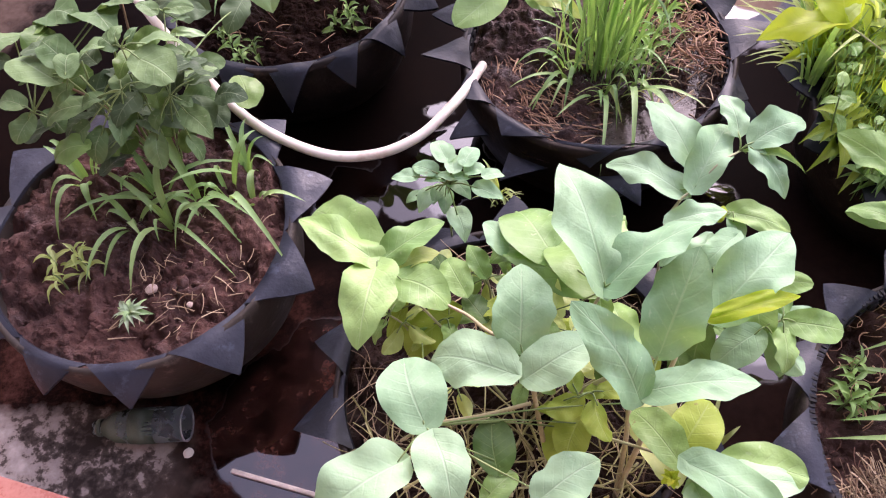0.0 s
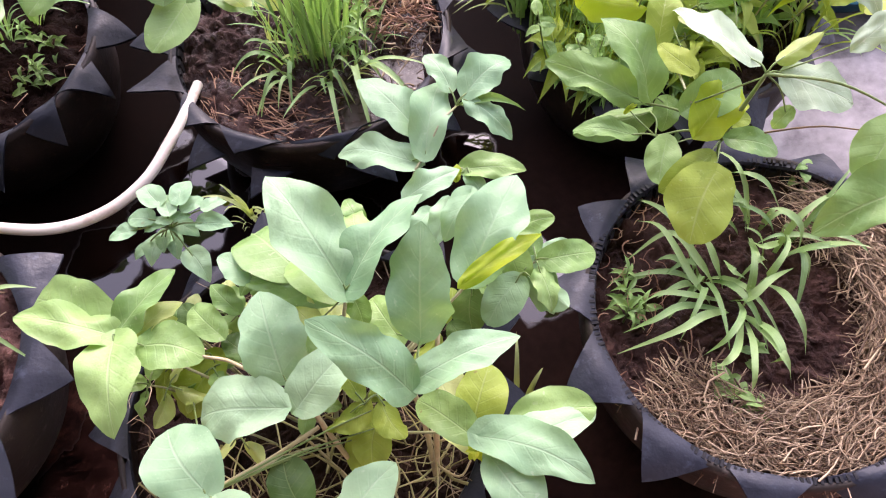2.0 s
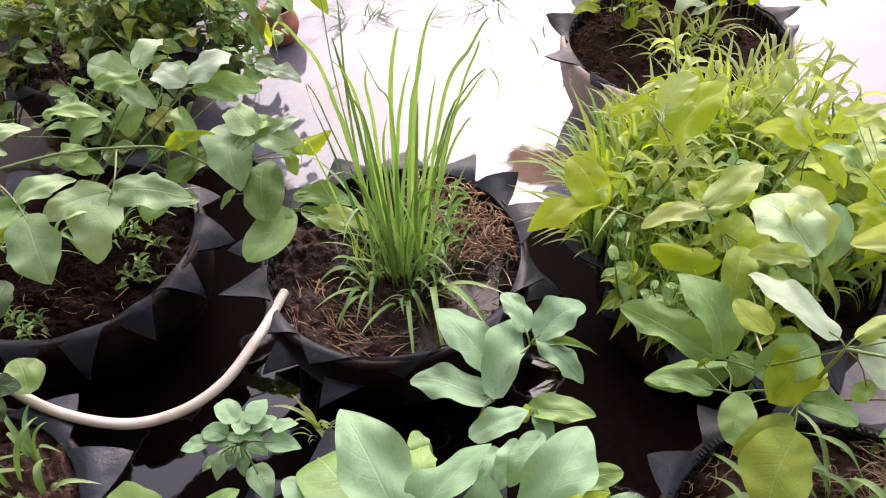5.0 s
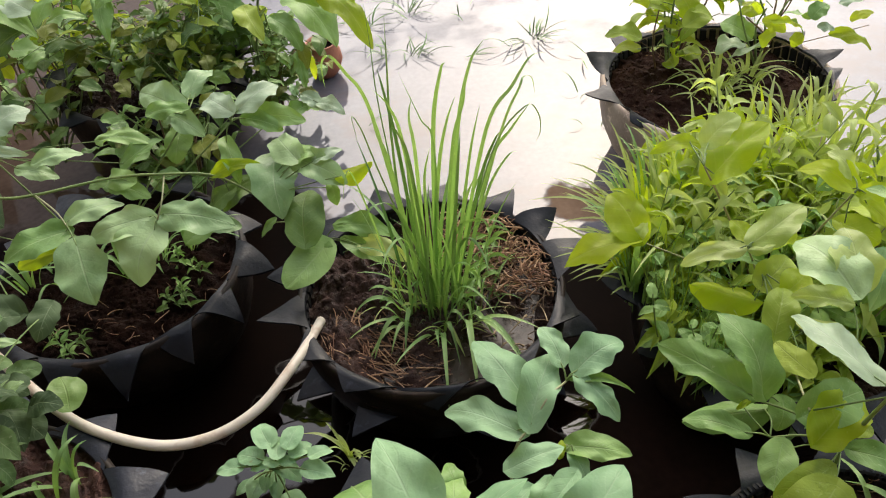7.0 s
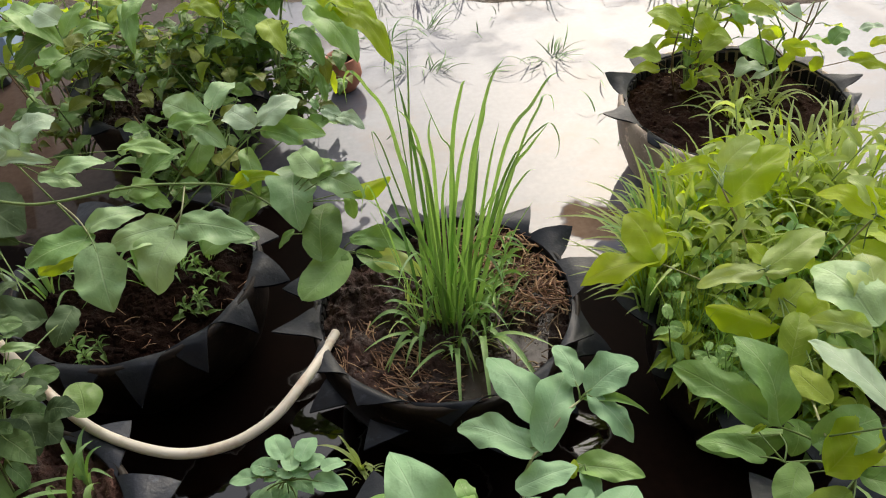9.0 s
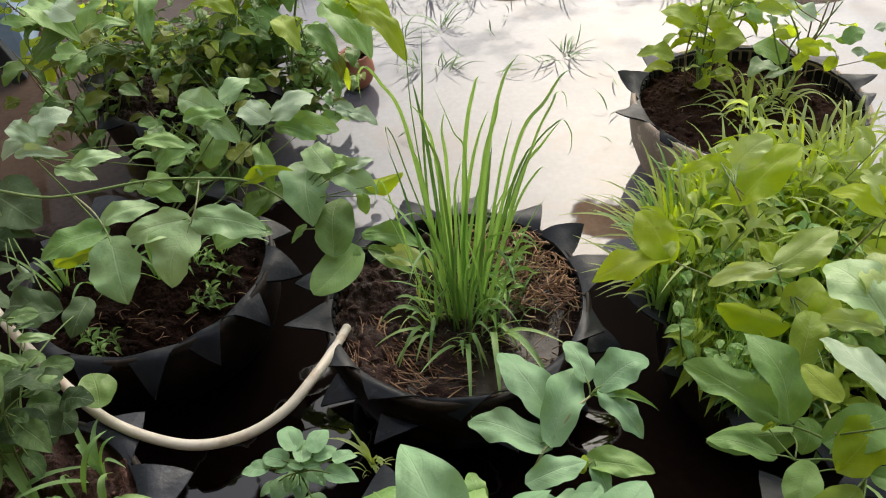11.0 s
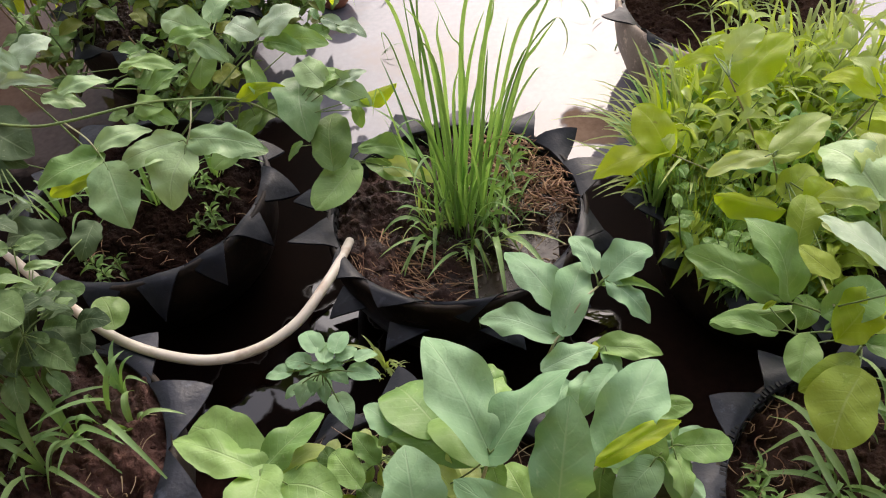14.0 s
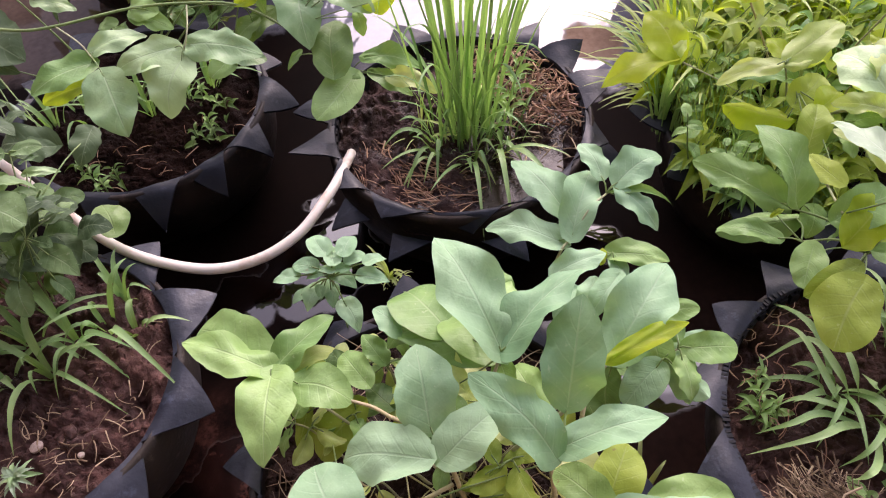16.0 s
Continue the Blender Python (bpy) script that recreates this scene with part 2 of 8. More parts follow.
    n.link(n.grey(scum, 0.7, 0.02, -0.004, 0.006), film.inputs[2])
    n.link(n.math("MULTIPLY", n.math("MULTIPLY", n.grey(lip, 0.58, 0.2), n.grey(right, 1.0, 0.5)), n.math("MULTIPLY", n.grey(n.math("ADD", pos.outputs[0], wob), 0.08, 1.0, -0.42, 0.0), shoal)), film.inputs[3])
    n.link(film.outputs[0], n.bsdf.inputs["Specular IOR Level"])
    n.link(n.bump(fine, 0.015, 0.001, n.bump(n.world_noise(6, 2), 0.04, 0.01)), n.bsdf.inputs["Normal"])
    return n.mat


SOIL_RED = soil_material("red_wet_soil", (0.016, 0.0068, 0.0052), (0.150, 0.070, 0.053), 0.32)
# Near-black wet earth; shade under the vine leaves is put into the colour.
SOIL_DARK = soil_material("dark_wet_soil", (0.004, 0.002, 0.0015), (0.026, 0.012, 0.008), 0.5, 0.05)
SOIL_CRUMB = soil_material("crumbly_brown_soil", (0.010, 0.0045, 0.003), (0.060, 0.029, 0.019), 0.6, 0.06)
SOIL_BROWN = soil_material("brown_wet_soil", (0.007, 0.0035, 0.0025), (0.045, 0.021, 0.014), 0.35, 0.18)
SOIL_MUD = soil_material("muddy_soil", (0.007, 0.003, 0.002), (0.075, 0.034, 0.023), 0.2, 0.36, 0.40)
SOIL_MULCH = soil_material("mulched_red_soil", (0.015, 0.007, 0.005), (0.11, 0.054, 0.040), 0.4, 0.2)
RUBBER = rubber_material("tyre_rubber", (0.0045, 0.0055, 0.0085), 0.4, (0.012, 0.0145, 0.021), 0.3)
# Lighter blue-grey rubber for the points of two tyres and the lower flaps.
RUBBER_PALE = rubber_material("pale_tyre_rubber", (0.009, 0.0108, 0.0172), 0.38, (0.026, 0.030, 0.043), 0.36)
RUBBER_INNER = rubber_material("tyre_liner", (0.005, 0.0032, 0.0022), 0.45, (0.026, 0.016, 0.0105), 0.22)
# Lighter brown liner for the two tyres with paler points.
RUBBER_BROWN = rubber_material("brown_tyre_liner", (0.022, 0.017, 0.0135), 0.55, (0.062, 0.050, 0.040), 0.2)
RUBBER_TREAD = rubber_material("tyre_tread", (0.006, 0.006, 0.007), 0.6, (0.016, 0.015, 0.015), 0.3)
LEAF_BLUE = leaf_material("blue_green_leaf", (0.215, 0.395, 0.20), (0.355, 0.55, 0.31), (0.44, 0.58, 0.38), 0.5, 0.28, spec=0.28)
LEAF_GREEN = leaf_material("fresh_green_leaf", (0.16, 0.31, 0.08), (0.315, 0.495, 0.155), (0.42, 0.55, 0.27), 0.38, 0.28, spec=0.38)
LEAF_LIME = leaf_material("lime_leaf", (0.38, 0.52, 0.03), (0.64, 0.77, 0.075), (0.70, 0.77, 0.24), 0.34, 0.7, spec=0.42)
LEAF_YELLOW = leaf_material("yellowing_leaf", (0.25, 0.365, 0.04), (0.43, 0.54, 0.085), (0.50, 0.58, 0.22), 0.5, 0.35, spec=0.36)
LEAF_DARK = leaf_material("deep_green_leaf", (0.06, 0.13, 0.028), (0.165, 0.275, 0.064), (0.27, 0.36, 0.13), 0.38, 0.26, spec=0.36)
LEAF_OLIVE = leaf_material("olive_leaf", (0.10, 0.135, 0.02), (0.24, 0.275, 0.05), (0.34, 0.37, 0.14), 0.42, 0.3, spec=0.34)
LEAF_GREY = leaf_material("grey_green_leaf", (0.20, 0.355, 0.14), (0.41, 0.58, 0.265), (0.42, 0.52, 0.32), 0.38, 0.22, 5.0)
LEAF_PALE_LIME = leaf_material("pale_lime_leaf", (0.42, 0.55, 0.15), (0.68, 0.78, 0.32), (0.70, 0.78, 0.44), 0.34, 0.5, spec=0.5)
LEAF_MUTED = leaf_material("muted_green_leaf", (0.075, 0.145, 0.05), (0.175, 0.275, 0.105), (0.36, 0.45, 0.27), 0.55, 0.22, 5.0, 0.24)
LEAF_PALE = leaf_material("pale_leaf", (0.28, 0.40, 0.24), (0.44, 0.57, 0.37), (0.60, 0.66, 0.5), 0.42, 0.28)
GRASS = leaf_material("grass_blade", (0.185, 0.355, 0.115), (0.37, 0.585, 0.245), (0.46, 0.63, 0.26), 0.38, 0.45, 0.4, spec=0.36)
GRASS_PALE = leaf_material("pale_grass_blade", (0.37, 0.47, 0.15), (0.58, 0.68, 0.28), (0.62, 0.70, 0.38), 0.42, 0.48, 0.4, spec=0.36)
GRASS_DULL = leaf_material("dull_grass_blade", (0.1, 0.23, 0.06), (0.24, 0.4, 0.14), (0.34, 0.47, 0.22), 0.42, 0.24, 0.4)
GRASS_STRAP = leaf_material("strap_grass_blade", (0.165, 0.305, 0.09), (0.335, 0.50, 0.18), (0.38, 0.50, 0.24), 0.42, 0.26, 0.4)
STEM_GREEN = plain_material("green_stem", (0.12, 0.20, 0.05), (0.24, 0.33, 0.10), 40, 0.45)
STEM_PALE = plain_material("pale_stem", (0.28, 0.30, 0.14), (0.44, 0.42, 0.24), 40, 0.5)
STEM_TAN = plain_material("tan_stem", (0.34, 0.28, 0.13), (0.52, 0.44, 0.25), 40, 0.5)
STEM_BROWN = plain_material("brown_stem", (0.12, 0.07, 0.03), (0.25, 0.16, 0.08), 50, 0.6)
STRAW = straw_material("dry_straw", (0.05, 0.026, 0.013), (0.24, 0.16, 0.09), (0.60, 0.46, 0.29))
STRAW_YELLOW = straw_material("yellowed_stalks", (0.10, 0.08, 0.03), (0.30, 0.27, 0.10), (0.52, 0.48, 0.24))
STRAW_RED = straw_material("rotting_straw", (0.055, 0.022, 0.012), (0.24, 0.12, 0.066), (0.56, 0.36, 0.21))
LEAF_DULL = leaf_material("dull_green_leaf", (0.04, 0.073, 0.028), (0.098, 0.15, 0.066), (0.30, 0.38, 0.22), 0.55, 0.22, 5.0, 0.24)
# Pale tan liner, used on the far tyre only.
TAN_RUBBER = rubber_material("tan_liner", (0.36, 0.28, 0.22), 0.6, (0.56, 0.46, 0.37), 0.2)


def hose_material():
    """Old white plastic with rusty stains and grime."""
    n = Nodes("old_white_hose")
    stain = n.grey(n.world_noise(14, 5), 0.0, 0.8, 0.58, 0.76)
    col = n.mix(n.grey(n.world_noise(6, 3), 0.0, 1.0, 0.3, 0.7), (0.56, 0.49, 0.39), (0.75, 0.69, 0.59))
    n.link(n.mix(stain, col, (0.36, 0.20, 0.10)), n.bsdf.inputs["Base Color"])
    n.link(n.grey(n.world_noise(30, 4), 0.3, 0.55, 0.3, 0.7), n.bsdf.inputs["Roughness"])
    return n.mat


HOSE = hose_material()
CLAY = plain_material("terracotta", (0.30, 0.10, 0.055), (0.46, 0.19, 0.11), 12, 0.6)
BLUE = plain_material("blue_plastic", (0.02, 0.14, 0.22), (0.03, 0.20, 0.29), 6, 0.35, 0.05)
BLUE_PALE = plain_material("pale_blue_plastic", (0.30, 0.42, 0.56), (0.40, 0.52, 0.66), 5, 0.4, 0.05)
BLUE_WATER = plain_material("blue_basin_water", (0.06, 0.20, 0.30), (0.10, 0.28, 0.40), 6, 0.12, 0.05)
DARK_METAL = plain_material("dark_painted_metal", (0.015, 0.022, 0.024), (0.03, 0.04, 0.045), 20, 0.45)
PINK_TILE = plain_material("pink_tile", (0.50, 0.17, 0.12), (0.66, 0.30, 0.23), 16, 0.3)
CEMENT = plain_material("damp_cement", (0.10, 0.085, 0.075), (0.27, 0.24, 0.215), 10, 0.3, 0.4, 0.003)
CEMENT_PALE = plain_material("limed_cement", (0.34, 0.29, 0.25), (0.58, 0.51, 0.45), 30, 0.6)
PLASTER = plain_material("house_plaster", (0.30, 0.26, 0.22), (0.42, 0.38, 0.33), 3, 0.8)
EAVE = plain_material("roof_sheet", (0.10, 0.075, 0.06), (0.17, 0.13, 0.10), 4, 0.6)
STONE = plain_material("pebble", (0.22, 0.15, 0.11), (0.45, 0.36, 0.30), 60, 0.5)
MUD_BANK = soil_material("mud_bank", (0.06, 0.042, 0.028), (0.20, 0.15, 0.11), 0.4)
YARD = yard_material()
MUD_WATER = plain_material("muddy_water", (0.010, 0.005, 0.004), (0.022, 0.012, 0.009), 14, 0.09, 0.4, 0.005, 0.26)


def clear_plastic():
    n = Nodes("clear_plastic")
    n.bsdf.inputs["Base Color"].default_value = (0.55, 0.60, 0.60, 1)
    n.bsdf.inputs["Transmission Weight"].default_value = 0.9
    n.bsdf.inputs["IOR"].default_value = 1.2
    n.link(n.grey(n.world_noise(30, 4), 0.08, 0.5, 0.3, 0.7), n.bsdf.inputs["Roughness"])
    return n.mat


CLEAR = clear_plastic()
ALGAE = plain_material("algae_film", (0.03, 0.042, 0.024), (0.12, 0.14, 0.095), 40, 0.5)
CLOUDY = plain_material("cloudy_plastic", (0.26, 0.27, 0.28), (0.42, 0.44, 0.45), 60, 0.35)


# ---- building helpers ----
def mesh_from(name, verts, faces, material, uvs=None, smooth=True):
    me = bpy.data.meshes.new(name)
    me.from_pydata(verts, [], faces)
    if uvs is not None:
        layer = me.uv_layers.new(name="UVMap")
        for loop in me.loops:
            layer.data[loop.index].uv = uvs[loop.vertex_index]
    if smooth:
        me.polygons.foreach_set("use_smooth", [True] * len(me.polygons))
    me.materials.append(material)
    me.update()
    return me


def under(parent, name, me, m=None, label=""):
    """A mesh object under its thing, at the world pose m."""
    ob = new(name, me)
    ob.parent = parent
    at = parent.matrix_basis
    if parent.parent is not None:
        at = parent.parent.matrix_basis @ at
    ob.matrix_basis = at.inverted() @ (m if m is not None else Matrix())
    if label:
        ob["label"] = label
    return ob


def thing(name, at, label, category, group="", kind=""):
    ob = new(name)
    ob.empty_display_size = 0.05
    ob.matrix_basis = Matrix.Translation(at)
    return tagged(ob, label, category, group, kind)


def curve_points(pts, per=6):
    """A smooth line through the given places."""
    p = [Vector(q) for q in pts]
    if len(p) == 2:
        return [p[0].lerp(p[1], i / per) for i in range(per + 1)]
    p = [2 * p[0] - p[1]] + p + [2 * p[-1] - p[-2]]
    out = []
    for i in range(1, len(p) - 2):
        a, b, c, d = p[i - 1:i + 3]
        for k in range(per):
            t = k / per
            out.append(0.5 * (2 * b + (c - a) * t + (2 * a - 5 * b + 4 * c - d) * t * t + (3 * b - a - 3 * c + d) * t ** 3))
    out.append(p[-2])
    return out


def tube_data(line, radius, end_radius, sides=6, cap=True):
    verts, faces = [], []
    n = len(line)
    ref = Vector((0.3, 0.2, 1)).normalized()
    for i, p in enumerate(line):
        d = (line[min(i + 1, n - 1)] - line[max(i - 1, 0)]).normalized()
        a = d.cross(ref)
        if a.length < 1e-3:
            a = d.cross(Vector((1, 0, 0)))
        a.normalize()
        b = d.cross(a)
        r = radius + (end_radius - radius) * i / (n - 1)
        for k in range(sides):
            w = 2 * math.pi * k / sides
            verts.append(p + a * (r * math.cos(w)) + b * (r * math.sin(w)))
    for i in range(n - 1):
        for k in range(sides):
            j = (k + 1) % sides
            faces.append((i * sides + k, i * sides + j, (i + 1) * sides + j, (i + 1) * sides + k))
    if cap:
        faces.append(tuple(range(sides))[::-1])
        faces.append(tuple((n - 1) * sides + k for k in range(sides)))
    return verts, faces


def tube(parent, name, pts, radius, end_radius, material, sides=6, per=6, label=""):
    verts, faces = tube_data(curve_points(pts, per), radius, end_radius, sides)
    return under(parent, name, mesh_from(name, verts, faces, material), None, label)


def lathe(profile, material, name, seg=48, center=(0, 0, 0), wobble=0.0, seed=0):
    """A ring of revolution: a closed profile of (radius, height) turned about z."""
    verts, faces = [], []
    n = len(profile)
    for s in range(seg):
        w = 2 * math.pi * s / seg
        for r, z in profile:
            k = 1 + wobble * noise.noise(Vector((math.cos(w) * 1.3, math.sin(w) * 1.3, z * 4 + seed * 7)))
            verts.append((center[0] + r * k * math.cos(w), center[1] + r * k * math.sin(w), center[2] + z))
    for s in range(seg):
        q = (s + 1) % seg
        for i in range(n):
            j = (i + 1) % n
            faces.append((s * n + i, q * n + i, q * n + j, s * n + j))
    return mesh_from(name, verts, faces, material)


# ---- leaves, blades and stalks ----
LEAVES = {}


def leaf_mesh(kind, variant, material):
    """One leaf blade of length 1 along y and width 1 along x, with its own bend and ripple."""
    key = (kind, variant, material.name)
    if key in LEAVES:
        return LEAVES[key]
    rnd = random.Random(f"{kind}{variant}")
    widest, foot, point, heart, ripple, arch, fold = {
        "bean": (0.41, 0.54, 0.68, 0.05, 0.095, 0.10, 0.04),
        "wavy": (0.43, 0.56, 0.62, 0.03, 0.085, 0.07, 0.03),
        "round": (0.47, 0.48, 0.52, 0.07, 0.05, 0.08, 0.04),
        "heart": (0.36, 0.52, 0.82, 0.07, 0.025, 0.08, 0.08),
        "lance": (0.34, 1.05, 1.05, 0.00, 0.03, 0.16, 0.16),
        "cup": (0.45, 0.55, 0.66, 0.02, 0.08, -0.13, -0.26),
    }[kind]
    nv, nu = (24, 10) if kind != "lance" else (8, 4)
    ph = [rnd.uniform(0, 6.28) for _ in range(4)]
    arch *= rnd.uniform(0.4, 1.7)
    fold *= rnd.uniform(0.6, 1.3)
    side = rnd.uniform(-0.08, 0.08)
    lobes = {"bean": 0.22, "wavy": 0.30, "round": 0.06, "heart": 0.06, "lance": 0.0, "cup": 0.14}[kind]
    lopsided = rnd.uniform(-0.10, 0.10)
    roll = rnd.uniform(-0.2, 0.2)
    hook = rnd.uniform(0.0, 0.16)
    verts, uvs, faces = [], [], []
    for i in range(nv + 1):
        v = i / nv
        s = v ** (math.log(0.5) / math.log(widest))
        h = 0.5 * max(0.0, math.sin(math.pi * s)) ** (foot if v < widest else point)
        if 0 < v < 1:
            h *= 1 + 0.025 * math.sin(8 * v + ph[0]) + ripple * 0.3 * math.sin(17 * v + ph[3])
        for j in range(nu + 1):
            u = 2 * j / nu - 1
            edge = 1 + lobes * abs(u) ** 2 * math.sin(math.pi * v) * noise.noise(Vector((v * 5.0, 3.0 if u > 0 else 9.0, variant * 2.3 + ph[0])))
            x = u * h * edge * (1 + lopsided * u) + side * math.sin(math.pi * v)
            y = v - heart * abs(u) * (1 - v) ** 3 * 2.2
            z = arch * math.sin(math.pi * v) + fold * (math.sqrt(u * u + 0.05) - 0.22) * h * 2
            z += ripple * abs(u) ** 1.7 * math.sin((9.5 if u > 0 else 7.5) * v + ph[1 if u > 0 else 2]) * math.sin(math.pi * min(1, v * 1.2))
            z += 0.055 * noise.noise(Vector((u * h * 4, v * 4, variant * 3.7 + widest * 50))) * min(1, 4 * abs(u))
            if kind != "lance":
                z += 0.007 * math.sin(2 * math.pi * 6.5 * (v - 0.28 * abs(u))) * min(1.0, 3 * abs(u)) * math.sin(math.pi * v)
            z -= hook * v ** 4 + 0.06 * v ** 4 * abs(arch) / 0.1
            z += roll * u * h * v * 1.5
            verts.append((x, y, z))
            uvs.append((u * 0.5 + 0.5, v))
    for i in range(nv):
        for j in range(nu):
            a = i * (nu + 1) + j
            faces.append((a, a + 1, a + nu + 2, a + nu + 1))
    LEAVES[key] = mesh_from(f"{kind}_leaf", verts, faces, material, uvs)
    return LEAVES[key]


LEAF_COUNT = [0]


def leaf(parent, kind, base, tip, ratio, material, twist=0.0, node=None, label="", stem=None):
    """A leaf from base to tip, ratio wide for its length; with node, a thin stalk to it."""
    base, tip = Vector(base), Vector(tip)
    way = tip - base
    length = way.length
    y = way.normalized()
    x = y.cross(Vector((0, 0, 1)))
    if x.length < 0.15:
        x = y.cross(Vector((0, 1, 0.2)))
    x.normalize()
    x = Matrix.Rotation(radians(twist), 3, y) @ x
    z = x.cross(y)
    m = Matrix(((x.x * length * ratio, y.x * length, z.x * length, base.x), (x.y * length * ratio, y.y * length, z.y * length, base.y), (x.z * length * ratio, y.z * length, z.z * length, base.z), (0, 0, 0, 1)))
    LEAF_COUNT[0] += 1
    ob = under(parent, "leaf", leaf_mesh(kind, LEAF_COUNT[0] % 14, material), m, label)
    if node is not None:
        node = Vector(node)
        if (node - base).length > 0.006:
            tube(parent, "petiole", [node, node.lerp(base, 0.5) + Vector((0, 0, 0.006)), base + y * 0.01], 0.0016, 0.0011, stem or STEM_GREEN, 5, 3)
    return ob


def blade(parent, base, mid, tip, width, material):
    """A grass blade that leaves base towards mid and ends at tip."""
    a, b, c = Vector(base), Vector(mid), Vector(tip)
    n = 9
    verts, uvs, faces = [], [], []
    for i in range(n + 1):
        t = i / n
        p = a.lerp(b, t).lerp(b.lerp(c, t), t)
        d = (b - a).lerp(c - b, t).normalized()
        s = d.cross(Vector((0, 0, 1)))
        if s.length < 0.08:
            s = d.cross(Vector((0.6, 0.8, 0)))
        s.normalize()
        up = s.cross(d)
        w = width * 0.5 * min(1, 0.45 + 2.2 * t) * (1 - t ** 2) ** 0.8
        for u in (-1, 0, 1):
            verts.append(p + s * (u * w) + up * (abs(u) * w * 0.35))
            uvs.append((u * 0.5 + 0.5, t))
    for i in range(n):
        for j in range(2):
            k = i * 3 + j
            faces.append((k, k + 1, k + 4, k + 3))
    return under(parent, "blade", mesh_from("blade", verts, faces, material, uvs))


def long_blade(parent, pts, width, material, flat=False):
    """A grass blade that follows a bent line."""
    line = curve_points(pts, 6)
    n = len(line) - 1
    verts, uvs, faces = [], [], []
    for i, p in enumerate(line):
        t = i / n
        d = (line[min(i + 1, n)] - line[max(i - 1, 0)]).normalized()
        s = Vector((0.92, -0.39, 0)) - d * d.dot(Vector((0.92, -0.39, 0)))
        if flat:
            s = d.cross(Vector((0, 0, 1)))
        s.normalize()
        up = s.cross(d)
        w = width * 0.5 * min(1, 0.5 + 1.6 * t) * (1 - t ** 2.6)
        for u in (-1, 0, 1):
            verts.append(p + s * (u * w) + up * (abs(u) * w * 0.3))
            uvs.append((u * 0.5 + 0.5, t))
    for i in range(n):
        for j in range(2):
            k = i * 3 + j
            faces.append((k, k + 1, k + 4, k + 3))
    return under(parent, "blade", mesh_from("blade", verts, faces, material, uvs))


def grass_clump(at, count, low, high, spread, width, material, seed, label, droop=0.5, foot=0.02, aim=None, group="grass clumps", rise=None):
    """A tuft of arching blades."""
    rnd = random.Random(seed)
    p = thing("grass_clump", at, label, "grass", group)
    for i in range(count):
        w = rnd.uniform(0, 6.283) if aim is None else radians(rnd.gauss(aim[0], aim[1]))
        out = Vector((math.cos(w), math.sin(w), 0))
        ln = rnd.uniform(low, high)
        b = Vector(at) + out * rnd.uniform(0, foot) + Vector((0, 0, -0.008))
        s = rnd.uniform(0.25, 1.0) * spread
        d = rnd.uniform(0.2, 1.0) * droop
        mid = b + out * ln * s * 0.35 + Vector((0, 0, ln * (0.75 - 0.25 * s if rise is None else rise * rnd.uniform(0.7, 1.2))))
        tip = b + out * ln * s + Vector((rnd.uniform(-0.1, 0.1) * ln, rnd.uniform(-0.1, 0.1) * ln, ln * max(0.02, 0.95 - 0.35 * s - d)))
        blade(p, b, mid, tip, width * rnd.uniform(0.7, 1.2), material)
    return p


def weed(at, height, count, size, kind, ratio, material, seed, label, name="weed", stem=None, lean=0.0, group="weeds", flat=(-0.15, 0.45)):
    """An upright weed: a stem with leaves set round it in turn."""
    rnd = random.Random(seed)
    p = thing(name, at, label, "weed", group)
    base = Vector(at) - Vector((0, 0, 0.01))
    w0 = rnd.uniform(0, 6.28)
    top = Vector(at) + Vector((math.cos(w0) * lean * height, math.sin(w0) * lean * height, height))
    line = [base, base.lerp(top, 0.5) + Vector((rnd.uniform(-0.08, 0.08) * height, rnd.uniform(-0.08, 0.08) * height, 0)), top]
    tube(p, "stem", line, 0.0022, 0.0012, stem or STEM_GREEN, 5, 4)
    for i in range(count):
        k = (i + 0.6) / count
        q = base.lerp(top, 0.25 + 0.75 * k)
        w = w0 + i * 2.4 + rnd.uniform(-0.3, 0.3)
        ln = size * (1.1 - 0.5 * k) * rnd.uniform(0.7, 1.2)
        out = Vector((math.cos(w), math.sin(w), rnd.uniform(*flat)))
        b = q + out * 0.002
        leaf(p, kind, b, b + out * ln * 1.15, ratio * rnd.uniform(0.85, 1.15), material, rnd.uniform(-20, 20))
    return p


# ---- ground, bank, veranda, unseen house and added wall ----
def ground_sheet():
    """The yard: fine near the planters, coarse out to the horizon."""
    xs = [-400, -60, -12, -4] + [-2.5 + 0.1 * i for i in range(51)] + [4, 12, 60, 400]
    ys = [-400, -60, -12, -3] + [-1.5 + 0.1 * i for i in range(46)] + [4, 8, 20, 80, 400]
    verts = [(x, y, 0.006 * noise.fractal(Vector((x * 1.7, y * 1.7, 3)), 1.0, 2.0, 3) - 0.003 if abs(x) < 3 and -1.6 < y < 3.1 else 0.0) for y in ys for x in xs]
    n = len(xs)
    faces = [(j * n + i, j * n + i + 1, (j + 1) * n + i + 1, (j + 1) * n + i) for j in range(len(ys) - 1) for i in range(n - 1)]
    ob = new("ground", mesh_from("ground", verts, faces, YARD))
    return tagged(ob, "flooded old cement yard with silty mud and painted gap shade round the planters", "ground", kind="structure")


ground_sheet()


